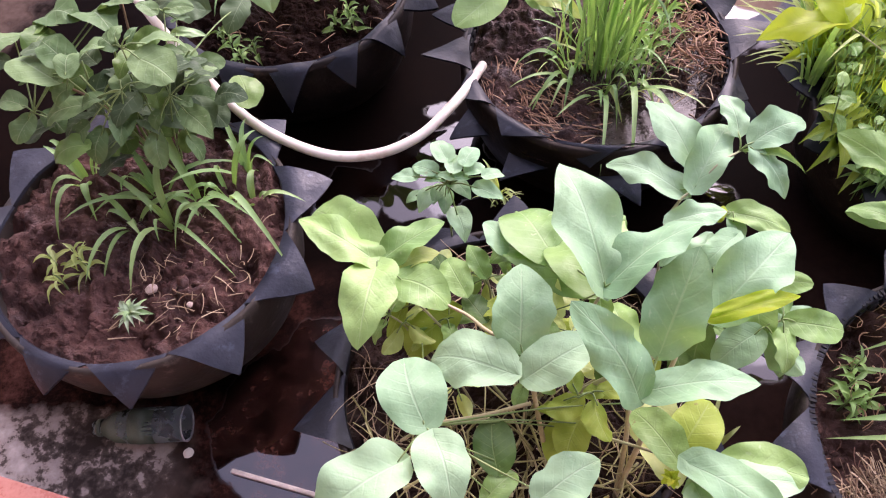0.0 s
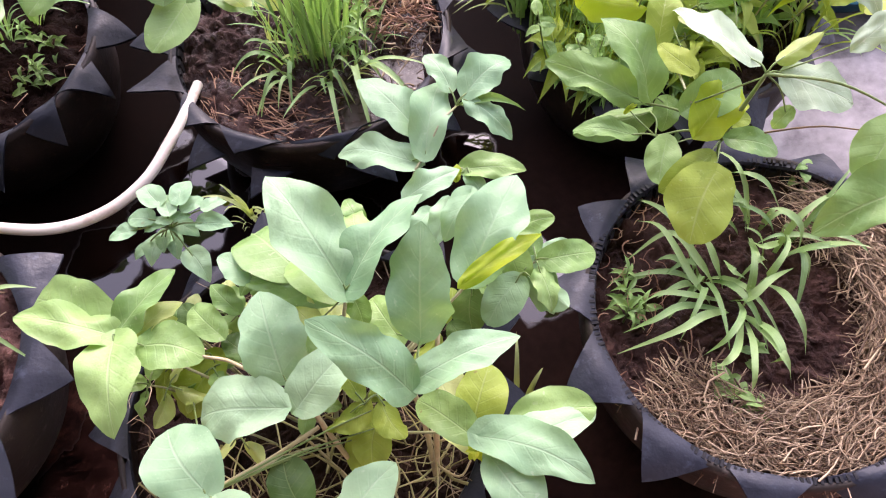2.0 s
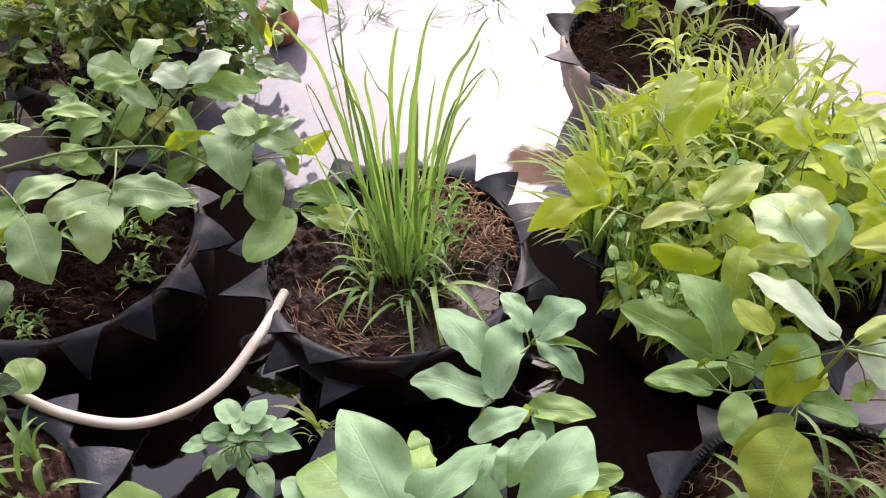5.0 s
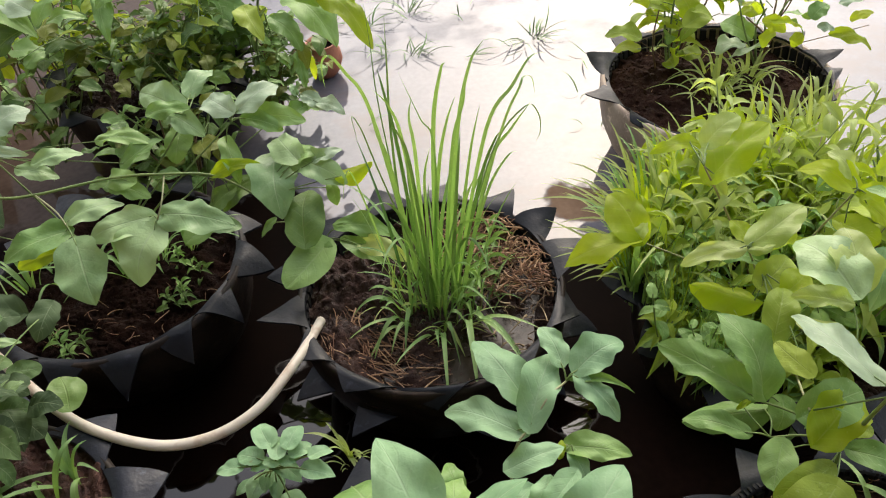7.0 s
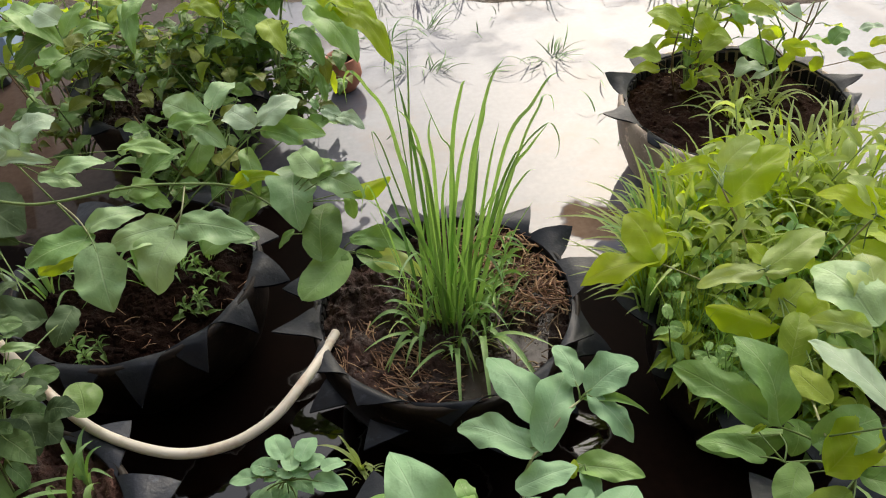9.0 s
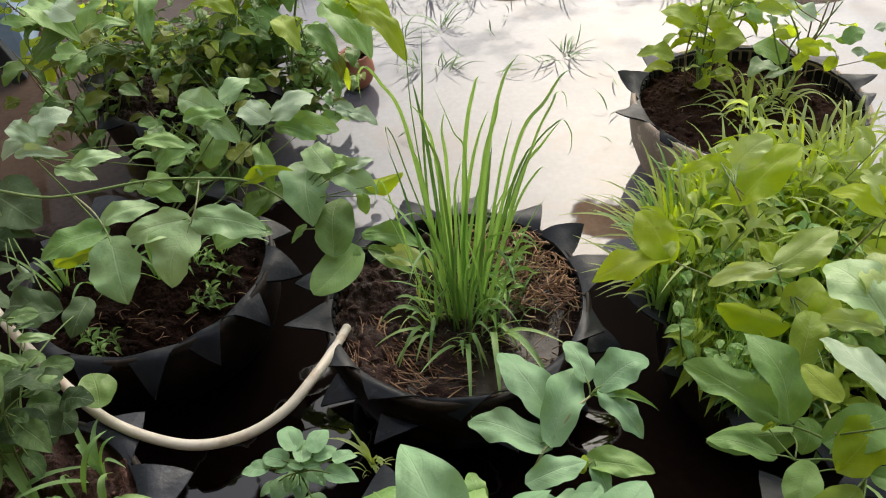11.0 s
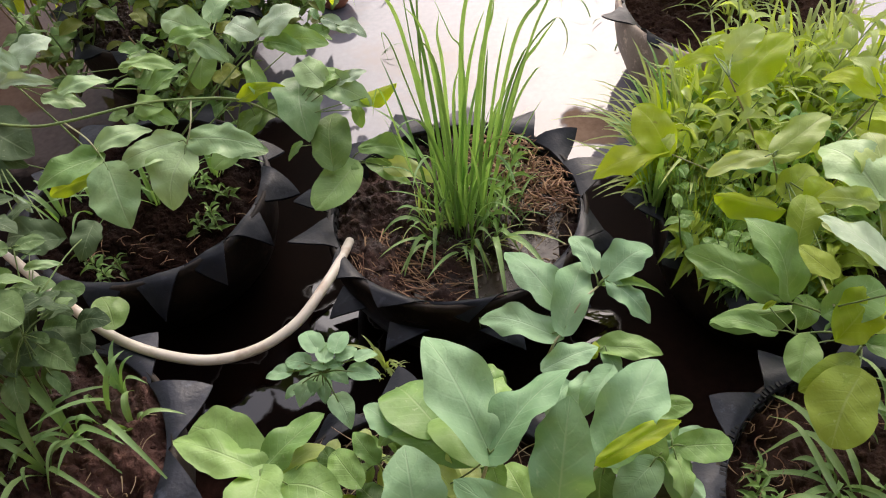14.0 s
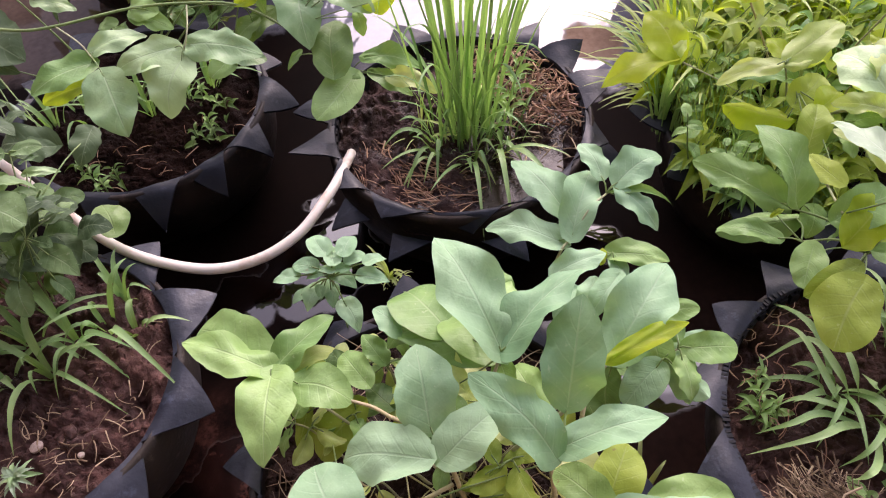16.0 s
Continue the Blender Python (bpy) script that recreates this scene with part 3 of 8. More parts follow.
def mud_bank():
    verts, faces = [], []
    nx, ny = 90, 14
    for j in range(ny + 1):
        for i in range(nx + 1):
            x = -4.5 + 9.5 * i / nx
            y = 3.34 - 0.31 * x + 0.14 * noise.noise(Vector((x * 1.3, 0, 5))) + 2.6 * (j / ny) ** 1.6
            rise = min(1, j / 4)
            verts.append((x, y, -0.02 + rise * (0.05 + 0.035 * noise.fractal(Vector((x * 3, y * 3, 1)), 1.0, 2.0, 4))))
    for j in range(ny):
        for i in range(nx):
            a = j * (nx + 1) + i
            faces.append((a, a + 1, a + nx + 2, a + nx + 1))
    return tagged(new("mud_bank", mesh_from("mud_bank", verts, faces, MUD_BANK)), "low brown mud bank with dead grass behind the puddle", "mud bank", kind="structure")


mud_bank()


def box(name, size, material, bevel=0.004):
    bm = bmesh.new()
    bmesh.ops.create_cube(bm, size=1.0)
    for v in bm.verts:
        v.co = Vector((v.co.x * size[0], v.co.y * size[1], v.co.z * size[2]))
    if bevel:
        bmesh.ops.bevel(bm, geom=bm.edges[:], offset=bevel, segments=2, affect="EDGES", profile=0.6)
    me = bpy.data.meshes.new(name)
    bm.to_mesh(me)
    bm.free()
    me.materials.append(material)
    return me


# the veranda's edge runs slightly askew to the planters
EDGE = pose(-0.885, 0.396, 0, 0, 0, -16)
slab = tagged(new("veranda_slab", box("veranda_slab", (6.0, 2.4, 0.05), CEMENT, 0.006)), "low cement veranda slab under pink tiles", "veranda", kind="structure")
slab.matrix_basis = EDGE @ pose(1.0, -1.212, 0.014)
tile_mesh = box("tile", (0.296, 0.296, 0.012), PINK_TILE, 0.003)
for i in range(-4, 13):
    for j in range(3):
        under(slab, "tile", tile_mesh, EDGE @ pose(0.15 + 0.3 * i, -0.155 - 0.3 * j, 0.043 + 0.001 * ((i * 7 + j * 3) % 3)))
kerb = tagged(new("kerb", box("kerb", (3.0, 0.009, 0.026), CEMENT_PALE, 0.003)), "worn cement lip along the veranda holding back the puddle", "kerb", kind="structure")
kerb.matrix_basis = EDGE @ pose(1.9, 0.122, -0.009)

# House wall out of view, set to block sky light from behind.
wall = tagged(new("unseen_wall_south", box("unseen_wall_south", (8.0, 0.2, 2.9), PLASTER, 0.01)), "unseen house wall behind the veranda, added to cut sky light", "wall", kind="structure")
wall.matrix_basis = EDGE @ pose(1.0, -2.4, 1.45)
# No wall is known here; added to dim sky light from the west.
shade_wall_west = tagged(new("shade_wall_west", box("shade_wall_west", (0.2, 4.2, 2.6), PLASTER, 0.01)), "unseen plaster wall added to shade the west side of the yard", "wall", kind="structure")
shade_wall_west.matrix_basis = pose(-1.9, 0.55, 1.3)
# Unseen roof sheet, reaching out to shade the near planters.
eave = tagged(new("eave", box("eave", (8.0, 2.6, 0.06), EAVE, 0.01)), "unseen roof sheet added to shade the near planters", "roof", kind="structure")
eave.matrix_basis = EDGE @ pose(1.0, -1.2, 2.72, 6, 0, 0)


# ---- tyre planters ----
def tooth_mesh(name, half, length, lift, curl, skew, material, warp=0.0, hollow=0.1):
    """A rubber point cut from the tyre's side: base on the rim, tip turned outwards. x runs outwards, y along the rim."""
    n, m, r = 7, 8, 0.270
    top, faces = [], []
    for i in range(n + 1):
        v = i / n
        for j in range(m + 1):
            u = 2 * j / m - 1
            a = half * u * (1 - v) * (1 - hollow * math.sin(math.pi * v)) + skew * v
            d = r + (length + 0.017) * v
            z = 0.004 + 0.004 * math.sin(math.pi * min(1, v * 2)) + lift * v + curl * v * v + warp * u * (1 - v) * v * 4 - 0.006 * abs(u) * (1 - v)
            top.append(Vector((d * math.cos(a), d * math.sin(a), z)))
    low = [p - Vector((0.002, 0, 0.0055)) for p in top]
    k = len(top)
    for i in range(n):
        for j in range(m):
            a = i * (m + 1) + j
            faces.append((a, a + m + 1, a + m + 2, a + 1))
            faces.append((k + a, k + a + 1, k + a + m + 2, k + a + m + 1))
    rim = [j for j in range(m + 1)] + [i * (m + 1) + m for i in range(1, n + 1)] + [n * (m + 1) + j for j in range(m - 1, -1, -1)] + [i * (m + 1) for i in range(n - 1, 0, -1)]
    verts = top + low + [top[a] for a in rim] + [low[a] for a in rim]
    e = len(rim)
    for q in range(e):
        faces.append((2 * k + q, 2 * k + (q + 1) % e, 2 * k + e + (q + 1) % e, 2 * k + e + q))
    return mesh_from(name, [tuple(p) for p in verts], faces, material)


def tread_mesh(seed):
    """Blocks and ribs of the tread, which faces inwards in a tyre turned inside out."""
    verts, faces = [], []
    for ring, (z0, z1) in enumerate(((0.12, 0.155), (0.16, 0.19), (0.195, 0.236))):
        for s in range(66):
            a0 = 2 * math.pi * (s + 0.35 * ring) / 66
            a1 = a0 + 2 * math.pi * 0.68 / 66
            k = len(verts)
            for r in (0.266, 0.278):
                for a, z in ((a0, z0), (a1, z0 + 0.004), (a1 + 0.012, z1), (a0 + 0.012, z1)):
                    verts.append((r * math.cos(a), r * math.sin(a), z))
            faces += [(k, k + 1, k + 2, k + 3), (k, k + 4, k + 5, k + 1), (k + 1, k + 5, k + 6, k + 2), (k + 2, k + 6, k + 7, k + 3), (k + 3, k + 7, k + 4, k)]
    return mesh_from("tread", verts, faces, RUBBER_TREAD, None, False)


TREAD = tread_mesh(1)


def comb_mesh():
    """Stubs of the tread blocks that stand along the inside of the mouth."""
    r = random.Random(5)
    verts, faces = [], []
    for q in range(190):
        a0 = 2 * math.pi * (q + r.uniform(-0.15, 0.15)) / 190
        a1 = a0 + 2 * math.pi * 0.5 / 190
        deep, top = 0.2725 - r.uniform(0.0, 0.004), 0.2532 + r.uniform(0.0, 0.0014)
        k = len(verts)
        for z in (0.235, top):
            verts += [(d * math.cos(a), d * math.sin(a), z) for d, a in ((deep, a0), (0.280, a0), (0.280, a1), (deep, a1))]
        faces += [(k + 4, k + 5, k + 6, k + 7), (k, k + 1, k + 5, k + 4), (k + 1, k + 2, k + 6, k + 5), (k + 2, k + 3, k + 7, k + 6), (k + 3, k, k + 4, k + 7)]
    return mesh_from("rim_comb", verts, faces, RUBBER_TREAD, None, False)


COMB = comb_mesh()
WALL_PROFILE = [(0.190, 0.0), (0.225, 0.015), (0.258, 0.06), (0.279, 0.12), (0.289, 0.18), (0.290, 0.235), (0.287, 0.25), (0.279, 0.252), (0.274, 0.235), (0.272, 0.18), (0.262, 0.12), (0.240, 0.06), (0.205, 0.02), (0.185, 0.004)]


def tyre_planter(x, y, tips, reach, label, seed, curl=-0.02, ribs=False, droop=0.02, lining=None, points=None, hollow=0.1, comb=False, front=0.0, size=1.0):
    """A car tyre turned inside out and cut to points round its mouth."""
    rnd = random.Random(seed)
    p = thing("tyre_planter", (x, y, 0), label, "planter", "tyre planters")
    here = Matrix.Translation((x, y, 0)) @ Matrix.Diagonal((size, size, 1.0, 1.0))
    under(p, "wall", lathe(WALL_PROFILE, lining or RUBBER_INNER, "planter_wall", 72, (0, 0, 0), 0.012, seed), here, "smooth dark inner lining of the tyre")
    if ribs:
        under(p, "tread", TREAD, here, "ribbed black tread on the inside")
    if comb:
        under(p, "rim_comb", COMB, here, "row of black rubber stubs round the mouth")
    tips = sorted(tips)
    for i, a in enumerate(tips):
        before = tips[i - 1] - (360 if i == 0 else 0)
        after = tips[(i + 1) % len(tips)] + (360 if i == len(tips) - 1 else 0)
        lo, hi = (a + before) / 2, (a + after) / 2
        half = radians((hi - lo) / 2) * 1.04
        mid = (lo + hi) / 2
        lift = rnd.uniform(-0.012, 0.02)
        hang = droop * max(0.0, -math.sin(radians(a)))
        me = tooth_mesh("tooth", half, reach - 0.287 - hang * 0.75 - front * max(0.0, -math.sin(radians(a))) ** 0.6 + rnd.uniform(-0.014, 0.012), lift, curl - hang + rnd.uniform(-0.018, 0.016), radians(a - mid) + rnd.uniform(-0.05, 0.05), points or RUBBER, rnd.uniform(-0.014, 0.014), hollow)
        under(p, "tooth", me, here @ pose(0, 0, 0.25, 0, 0, mid))
    return p


def clod_shape():
    bm = bmesh.new()
    bmesh.ops.create_icosphere(bm, subdivisions=1, radius=1.0)
    pts, tris = [v.co.copy() for v in bm.verts], [tuple(v.index for v in f.verts) for f in bm.faces]
    bm.free()
    return pts, tris


CLOD_POINTS, CLOD_FACES = clod_shape()


def soil_fill(x, y, level, material, label, seed, heap=0.02, slope=(0.0, 0.0), clods=700, lumps=1.2, wide=1.0):
    """Earth in a planter: heaped, lumpy, pitted, strewn with clods and crumbs."""
    rings, seg, r = 84, 280, 0.279

    def height(px, py):
        q = math.hypot(px, py) / r
        v = Vector((px * 13 + seed * 3, py * 13, seed))
        rough = 0.014 * noise.fractal(v, 0.8, 2.1, 6) + 0.012 * noise.noise(v * 0.4)
        pits = max(0.0, noise.noise(v * 1.6 + Vector((9, 4, 2))) - 0.25) * 0.03
        rough += 0.0065 * noise.noise(v * 3.7) + 0.0055 * abs(noise.noise(v * 7.9)) + 0.0022 * noise.noise(v * 17.0)
        return heap * (1 - q * q) + slope[0] * px + slope[1] * py + lumps * (rough - pits)

    verts, faces = [(0, 0, height(0, 0))], []
    for i in range(1, rings + 1):
        q = i / rings
        for s in range(seg):
            w = 2 * math.pi * s / seg
            px, py = math.cos(w) * r * q, math.sin(w) * r * q
            verts.append((px, py, height(px, py)))
    for s in range(seg):
        faces.append((0, 1 + s, 1 + (s + 1) % seg))
    for i in range(rings - 1):
        for s in range(seg):
            a, b = 1 + i * seg + s, 1 + i * seg + (s + 1) % seg
            faces.append((a, a + seg, b + seg, b))
    rnd = random.Random(seed * 31)
    for _ in range(clods):
        w, q = rnd.uniform(0, 6.283), math.sqrt(rnd.random()) * 0.96
        px, py = math.cos(w) * r * q, math.sin(w) * r * q
        size = 0.002 + 0.0075 * rnd.random() ** 3
        at = Vector((px, py, height(px, py) + size * 0.15))
        stretch = Vector((rnd.uniform(0.6, 1.6), rnd.uniform(0.6, 1.6), rnd.uniform(0.35, 0.8))) * size
        k = len(verts)
        for c in CLOD_POINTS:
            e = rnd.uniform(0.45, 1.4)
            verts.append((at.x + c.x * stretch.x * e, at.y + c.y * stretch.y * e, at.z + c.z * stretch.z * e))
        faces += [tuple(n + k for n in f) for f in CLOD_FACES]
    ob = new("soil", mesh_from("soil", verts, faces, material))
    ob.matrix_basis = Matrix.Translation((x, y, level)) @ Matrix.Diagonal((wide, wide, 1.0, 1.0))
    return tagged(ob, label, "soil", "soil in the planters", "stuff")


def straw_litter(x, y, level, count, r0, r1, around, length, material, seed, label, name="straw", lift=0.012, thick=0.0009, swirl=True, curl=0.6):
    """Dry stalks strewn over a ring sector of a planter, joined as one litter."""
    rnd = random.Random(seed)
    verts, faces = [], []
    for _ in range(count):
        w = radians(rnd.uniform(*around))
        q = math.sqrt(rnd.uniform(r0 * r0, r1 * r1))
        c = Vector((math.cos(w) * q, math.sin(w) * q, rnd.uniform(0.002, lift)))
        h = w + math.pi / 2 + rnd.gauss(0, 0.42) if swirl else rnd.uniform(0, 6.28)
        ln = rnd.uniform(0.35, 1.0) * length
        bend, tilt = rnd.gauss(0, curl), rnd.gauss(0, 0.012)
        line = []
        for i in range(6):
            s = i / 5 - 0.5
            g = h + bend * s
            line.append(c + Vector((math.cos(g) * ln * s, math.sin(g) * ln * s, tilt * s + 0.012 * (0.25 - s * s))))
        tv, tf = tube_data(line, thick * rnd.uniform(0.5, 1.9), thick * 0.5, 4, False)
        k = len(verts)
        verts += tv
        faces += [tuple(i + k for i in f) for f in tf]
    ob = new(name, mesh_from(name, verts, faces, material))
    ob.matrix_basis = Matrix.Translation((x, y, level))
    return tagged(ob, label, "straw", "", "stuff")


A, B, C, D, E, F, G, H = (-0.622, 0.782), (0.05, 0.47), (0.774, 0.355), (-0.42, 1.46), (0.265, 1.212), (0.95, 1.0), (1.19, 1.785), (-0.42, 2.36)
tyre_planter(*A, [45, 15, -20, -53, -84, -111, -144, -177, -210, -243, -276], 0.355, "black tyre planter with turned-out points and bare red soil", 1, -0.02, False, 0.02, RUBBER_BROWN, RUBBER_PALE)
tyre_planter(*B, [163, 190, 217, 245, 273, 300, 340, 5, 33, 60, 87, 112, 138], 0.35, "black tyre planter hidden under a large bean plant", 2)
tyre_planter(*C, [101, 125, 151, 181, 211, 238, 265, 292, 320, 347, 14, 42, 72], 0.35, "black tyre planter mulched with dry straw", 3, -0.02, True, 0.02, RUBBER_BROWN, RUBBER_PALE, 0.1, True)
tyre_planter(*D, [17, -11, -37, -59, -82, -107, -133, -160, -187, -214, -241, -268, -295, -320], 0.352, "black tyre planter with dark soil and trailing bean vine", 4, -0.03)
grass_planter = tyre_planter(*E, [47, 23, 3, -27, -62, -97, -131, -158, -180, 158, 130, 102, 75], 0.366, "black tyre planter holding a tall grass clump and mud", 5, -0.01, True, 0.018, None, None, 0.05, False, 0.038)
tyre_planter(*F, [192, 219, 246, 273, 300, 327, 354, 21, 48, 75, 102, 129, 160], 0.35, "black tyre planter overgrown with weeds", 6)
tyre_planter(*G, [151, 178, 206, 234, 262, 290, 318, 346, 358, 25, 52, 88, 120], 0.348, "black tyre planter with ribbed tread showing inside", 7, 0.0, True, 0.02, TAN_RUBBER, None, 0.3, False, 0.055, 1.1)
tyre_planter(*H, [10, 37, 64, 91, 118, 145, 172, 199, 226, 253, 280, 307, 334], 0.35, "black tyre planter under dense bushy weeds", 8)


def lower_flaps(planter, x, y, z, angles):
    """A second row of cut points lower on the wall, wet and tilted up."""
    r = random.Random(3)
    for a in angles:
        me = tooth_mesh("flap", radians(r.uniform(11, 14)), r.uniform(0.055, 0.075), 0.02, -0.045, radians(r.uniform(-8, 8)), RUBBER_PALE, r.uniform(-0.01, 0.01), 0.05)
        under(planter, "flap", me, Matrix.Translation((x, y, z)) @ pose(0, 0, 0, 0, 0, a))


lower_flaps(grass_planter, *E, 0.17, (-152, -121, -88, -54, -22))
soil_fill(*A, 0.222, SOIL_RED, "wet red soil with clods and root bits", 1, 0.03, (0, 0), 620, 1.9)
soil_fill(*B, 0.205, SOIL_BROWN, "dark wet soil under bean leaves", 2)
soil_fill(*C, 0.2, SOIL_MULCH, "damp brown soil among straw", 3, 0.01, (0, 0), 420, 1.4)
soil_fill(*D, 0.212, SOIL_DARK, "dark crumbly wet soil", 4, 0.02)
soil_fill(*E, 0.2005, SOIL_MUD, "muddy brown soil with standing water", 5, 0.010, (-0.05, 0.05), 520, 1.7)
soil_fill(*F, 0.205, SOIL_BROWN, "dark soil under weeds", 6)
soil_fill(*G, 0.195, SOIL_CRUMB, "dark crumbly soil with roots", 7, 0.03, (-0.04, 0.0), 700, 1.2, 1.1)
soil_fill(*H, 0.205, SOIL_BROWN, "dark soil under bushy weeds", 8)
straw_litter(*C, 0.208, 2300, 0.15, 0.268, (-165, 45), 0.12, STRAW, 11, "thick ring of dry straw mulch in the tyre", lift=0.036, thick=0.0010, curl=1.3)
straw_litter(*C, 0.207, 110, 0.13, 0.268, (30, 200), 0.06, STRAW_RED, 12, "thin dry straw along the tyre rim", lift=0.03, thick=0.0010, curl=1.2)
straw_litter(*E, 0.205, 230, 0.10, 0.258, (182, 262), 0.095, STRAW_RED, 13, "wet reddish straw lying on mud", lift=0.012, swirl=True, thick=0.0013, curl=0.3)
straw_litter(*E, 0.212, 460, 0.12, 0.262, (-20, 68), 0.055, STRAW_RED, 14, "rust-brown rotting straw heap", lift=0.045, swirl=False, thick=0.0017, curl=0.4)
straw_litter(*E, 0.214, 120, 0.08, 0.26, (-60, 75), 0.06, STRAW, 20, "scattered pale dry stalks on mud", lift=0.03, swirl=False, thick=0.0016)
straw_litter(*B, 0.222, 110, 0.05, 0.26, (200, 340), 0.17, STRAW_YELLOW, 21, "thick yellowed stalks under the bean plant", lift=0.08, swirl=False, thick=0.0016, curl=0.9)
straw_litter(*B, 0.217, 260, 0.05, 0.27, (0, 360), 0.11, STRAW, 15, "pale dry stalks under the bean plant", lift=0.04, swirl=False)
straw_litter(*A, 0.240, 110, 0.08, 0.25, (-90, 20), 0.05, STRAW, 16, "loose dry root bits on red soil", swirl=False)
straw_litter(*D, 0.222, 40, 0.05, 0.26, (-130, 0), 0.05, STRAW_RED, 17, "few dead stalks on dark soil", swirl=False)
straw_litter(*G, 0.2, 120, 0.05, 0.26, (0, 360), 0.05, STRAW_RED, 18, "brown roots and dead stalks on soil", swirl=False)
straw_litter(*B, 0.21, 120, 0.05, 0.24, (60, 140), 0.06, STRAW, 19, "grey dry stalks by the seedling", lift=0.03, swirl=False)


# ---- hose, bottle, pot and tubs ----
def hose():
    p = thing("garden_hose", (0.02, 1.2, 0.22), "old cream-white garden hose looped between the planters", "hose")
    pts = [(0.023, 1.194, 0.225), (-0.006, 1.115, 0.250), (-0.045, 1.038, 0.268), (-0.107, 0.973, 0.260), (-0.193, 0.940, 0.250), (-0.298, 0.947, 0.250), (-0.429, 1.014, 0.262), (-0.532, 1.109, 0.290), (-0.659, 1.258, 0.310), (-0.735, 1.362, 0.297), (-0.850, 1.510, 0.190), (-0.990, 1.720, 0.012), (-1.150, 2.100, 0.012)]
    pipe = tube(p, "hose_pipe", pts, 0.0102, 0.0102, HOSE, 14, 8)
    tip, prev = Vector(pts[0]), Vector(pts[1])
    d = (tip - prev).normalized()
    bore = tube(pipe, "bore", [tip + d * 0.0005, tip + d * 0.001], 0.007, 0.007, DARK_METAL, 12, 1)
    return p


hose()


def cut_bottle():
    p = thing("cut_plastic_bottle", (-0.64, 0.482, 0.034), "cloudy clear plastic bottle half lying cut open beside the planter", "bottle")
    prof = [(0.0335, 0.0), (0.0335, 0.09), (0.032, 0.098), (0.033, 0.106), (0.028, 0.135), (0.014, 0.158), (0.013, 0.176), (0.0122, 0.176), (0.0132, 0.158), (0.0272, 0.134), (0.0322, 0.106), (0.0312, 0.098), (0.0326, 0.09), (0.0326, 0.0)]
    body = under(p, "bottle_body", lathe(prof, CLEAR, "bottle_body", 28), pose(-0.552, 0.483, 0.037, 0, -90, 2))
    edge = [(0.0318, 0.0), (0.0326, -0.0012), (0.0338, -0.0012), (0.0344, 0.0), (0.0338, 0.0016), (0.0326, 0.0016), (0.0318, 0.0)]
    under(body, "cut_edge", lathe(edge, CLOUDY, "cut_edge", 28), pose(-0.552, 0.483, 0.037, 0, -90, 2), "whitened cut edge")
    under(body, "neck_ring", lathe([(0.0135, 0.16), (0.0165, 0.161), (0.0165, 0.168), (0.0135, 0.169)], ALGAE, "neck_ring", 20), pose(-0.552, 0.483, 0.037, 0, -90, 2), "green algae film round the neck")
    slime = [(0.0338, 0.055), (0.0342, 0.09), (0.0290, 0.134), (0.0150, 0.158), (0.0148, 0.157), (0.0286, 0.133), (0.0338, 0.09)]
    under(body, "algae_film", lathe(slime, ALGAE, "algae_film", 24, (0, 0, 0), 0.06, 3), pose(-0.552, 0.483, 0.037, 0, -90, 2), "green algae film")
    return p


cut_bottle()


def pebble(x, y, z, size, material, label, name="pebble"):
    bm = bmesh.new()
    bmesh.ops.create_icosphere(bm, subdivisions=2, radius=size)
    for v in bm.verts:
        v.co *= 1 + 0.3 * noise.noise(v.co * (1.2 / size) + Vector((x * 50, y * 50, 0)))
        v.co.z *= 0.6
    me = bpy.data.meshes.new(name)
    bm.to_mesh(me)
    bm.free()
    me.materials.append(material)
    ob = new(name, me)
    ob.matrix_basis = pose(x, y, z, 0, 0, x * 900)
    return tagged(ob, label, "stone", "pebbles")


pebble(-0.577, 0.656, 0.245, 0.011, STONE, "small pale stone on red soil")
pebble(-0.553, 0.437, 0.004, 0.010, HOSE, "small white scrap on wet cement", "plastic_scrap")
pebble(-0.50, 0.62, 0.25, 0.006, STONE, "small pale stone on red soil")


def clay_pot():
    p = thing("clay_pot", (0.115, 2.60, 0), "weathered round red clay pot standing in the puddle", "pot")
    prof = [(r * 0.66, z * 0.72) for r, z in ((0.0, 0.0), (0.06, 0.0), (0.085, 0.03), (0.105, 0.08), (0.10, 0.125), (0.08, 0.155), (0.088, 0.172), (0.082, 0.178), (0.072, 0.158), (0.09, 0.12), (0.092, 0.08), (0.06, 0.02), (0.0, 0.015))]
    body = under(p, "pot_body", lathe(prof, CLAY, "pot_body", 40, (0, 0, 0), 0.01), pose(0.115, 2.60, 0))
    under(body, "soil_top", lathe([(0.0, 0.1), (0.054, 0.1), (0.054, 0.094), (0.0, 0.094)], SOIL_DARK, "soil_top", 24), pose(0.115, 2.60, 0), "dark soil in the pot")
    return p


clay_pot()


def tub(name, x, y, r, h, outer, inner, label, z=0.0):
    p = thing(name, (x, y, z), label, "tub")
    prof = [(0.0, 0.0), (r * 0.8, 0.0), (r * 0.98, h * 0.93), (r * 1.07, h * 0.95), (r * 1.08, h), (r * 0.97, h), (r * 0.955, h * 0.93), (r * 0.78, 0.012), (0.0, 0.012)]
    under(p, "tub_body", lathe(prof, outer, "tub_body", 44), pose(x, y, z))
    under(p, "water", lathe([(0.0, h * 0.7), (r * 0.9, h * 0.7), (r * 0.9, h * 0.68), (0.0, h * 0.68)], inner, "water", 40), pose(x, y, z), "pale water in the tub")
    return p


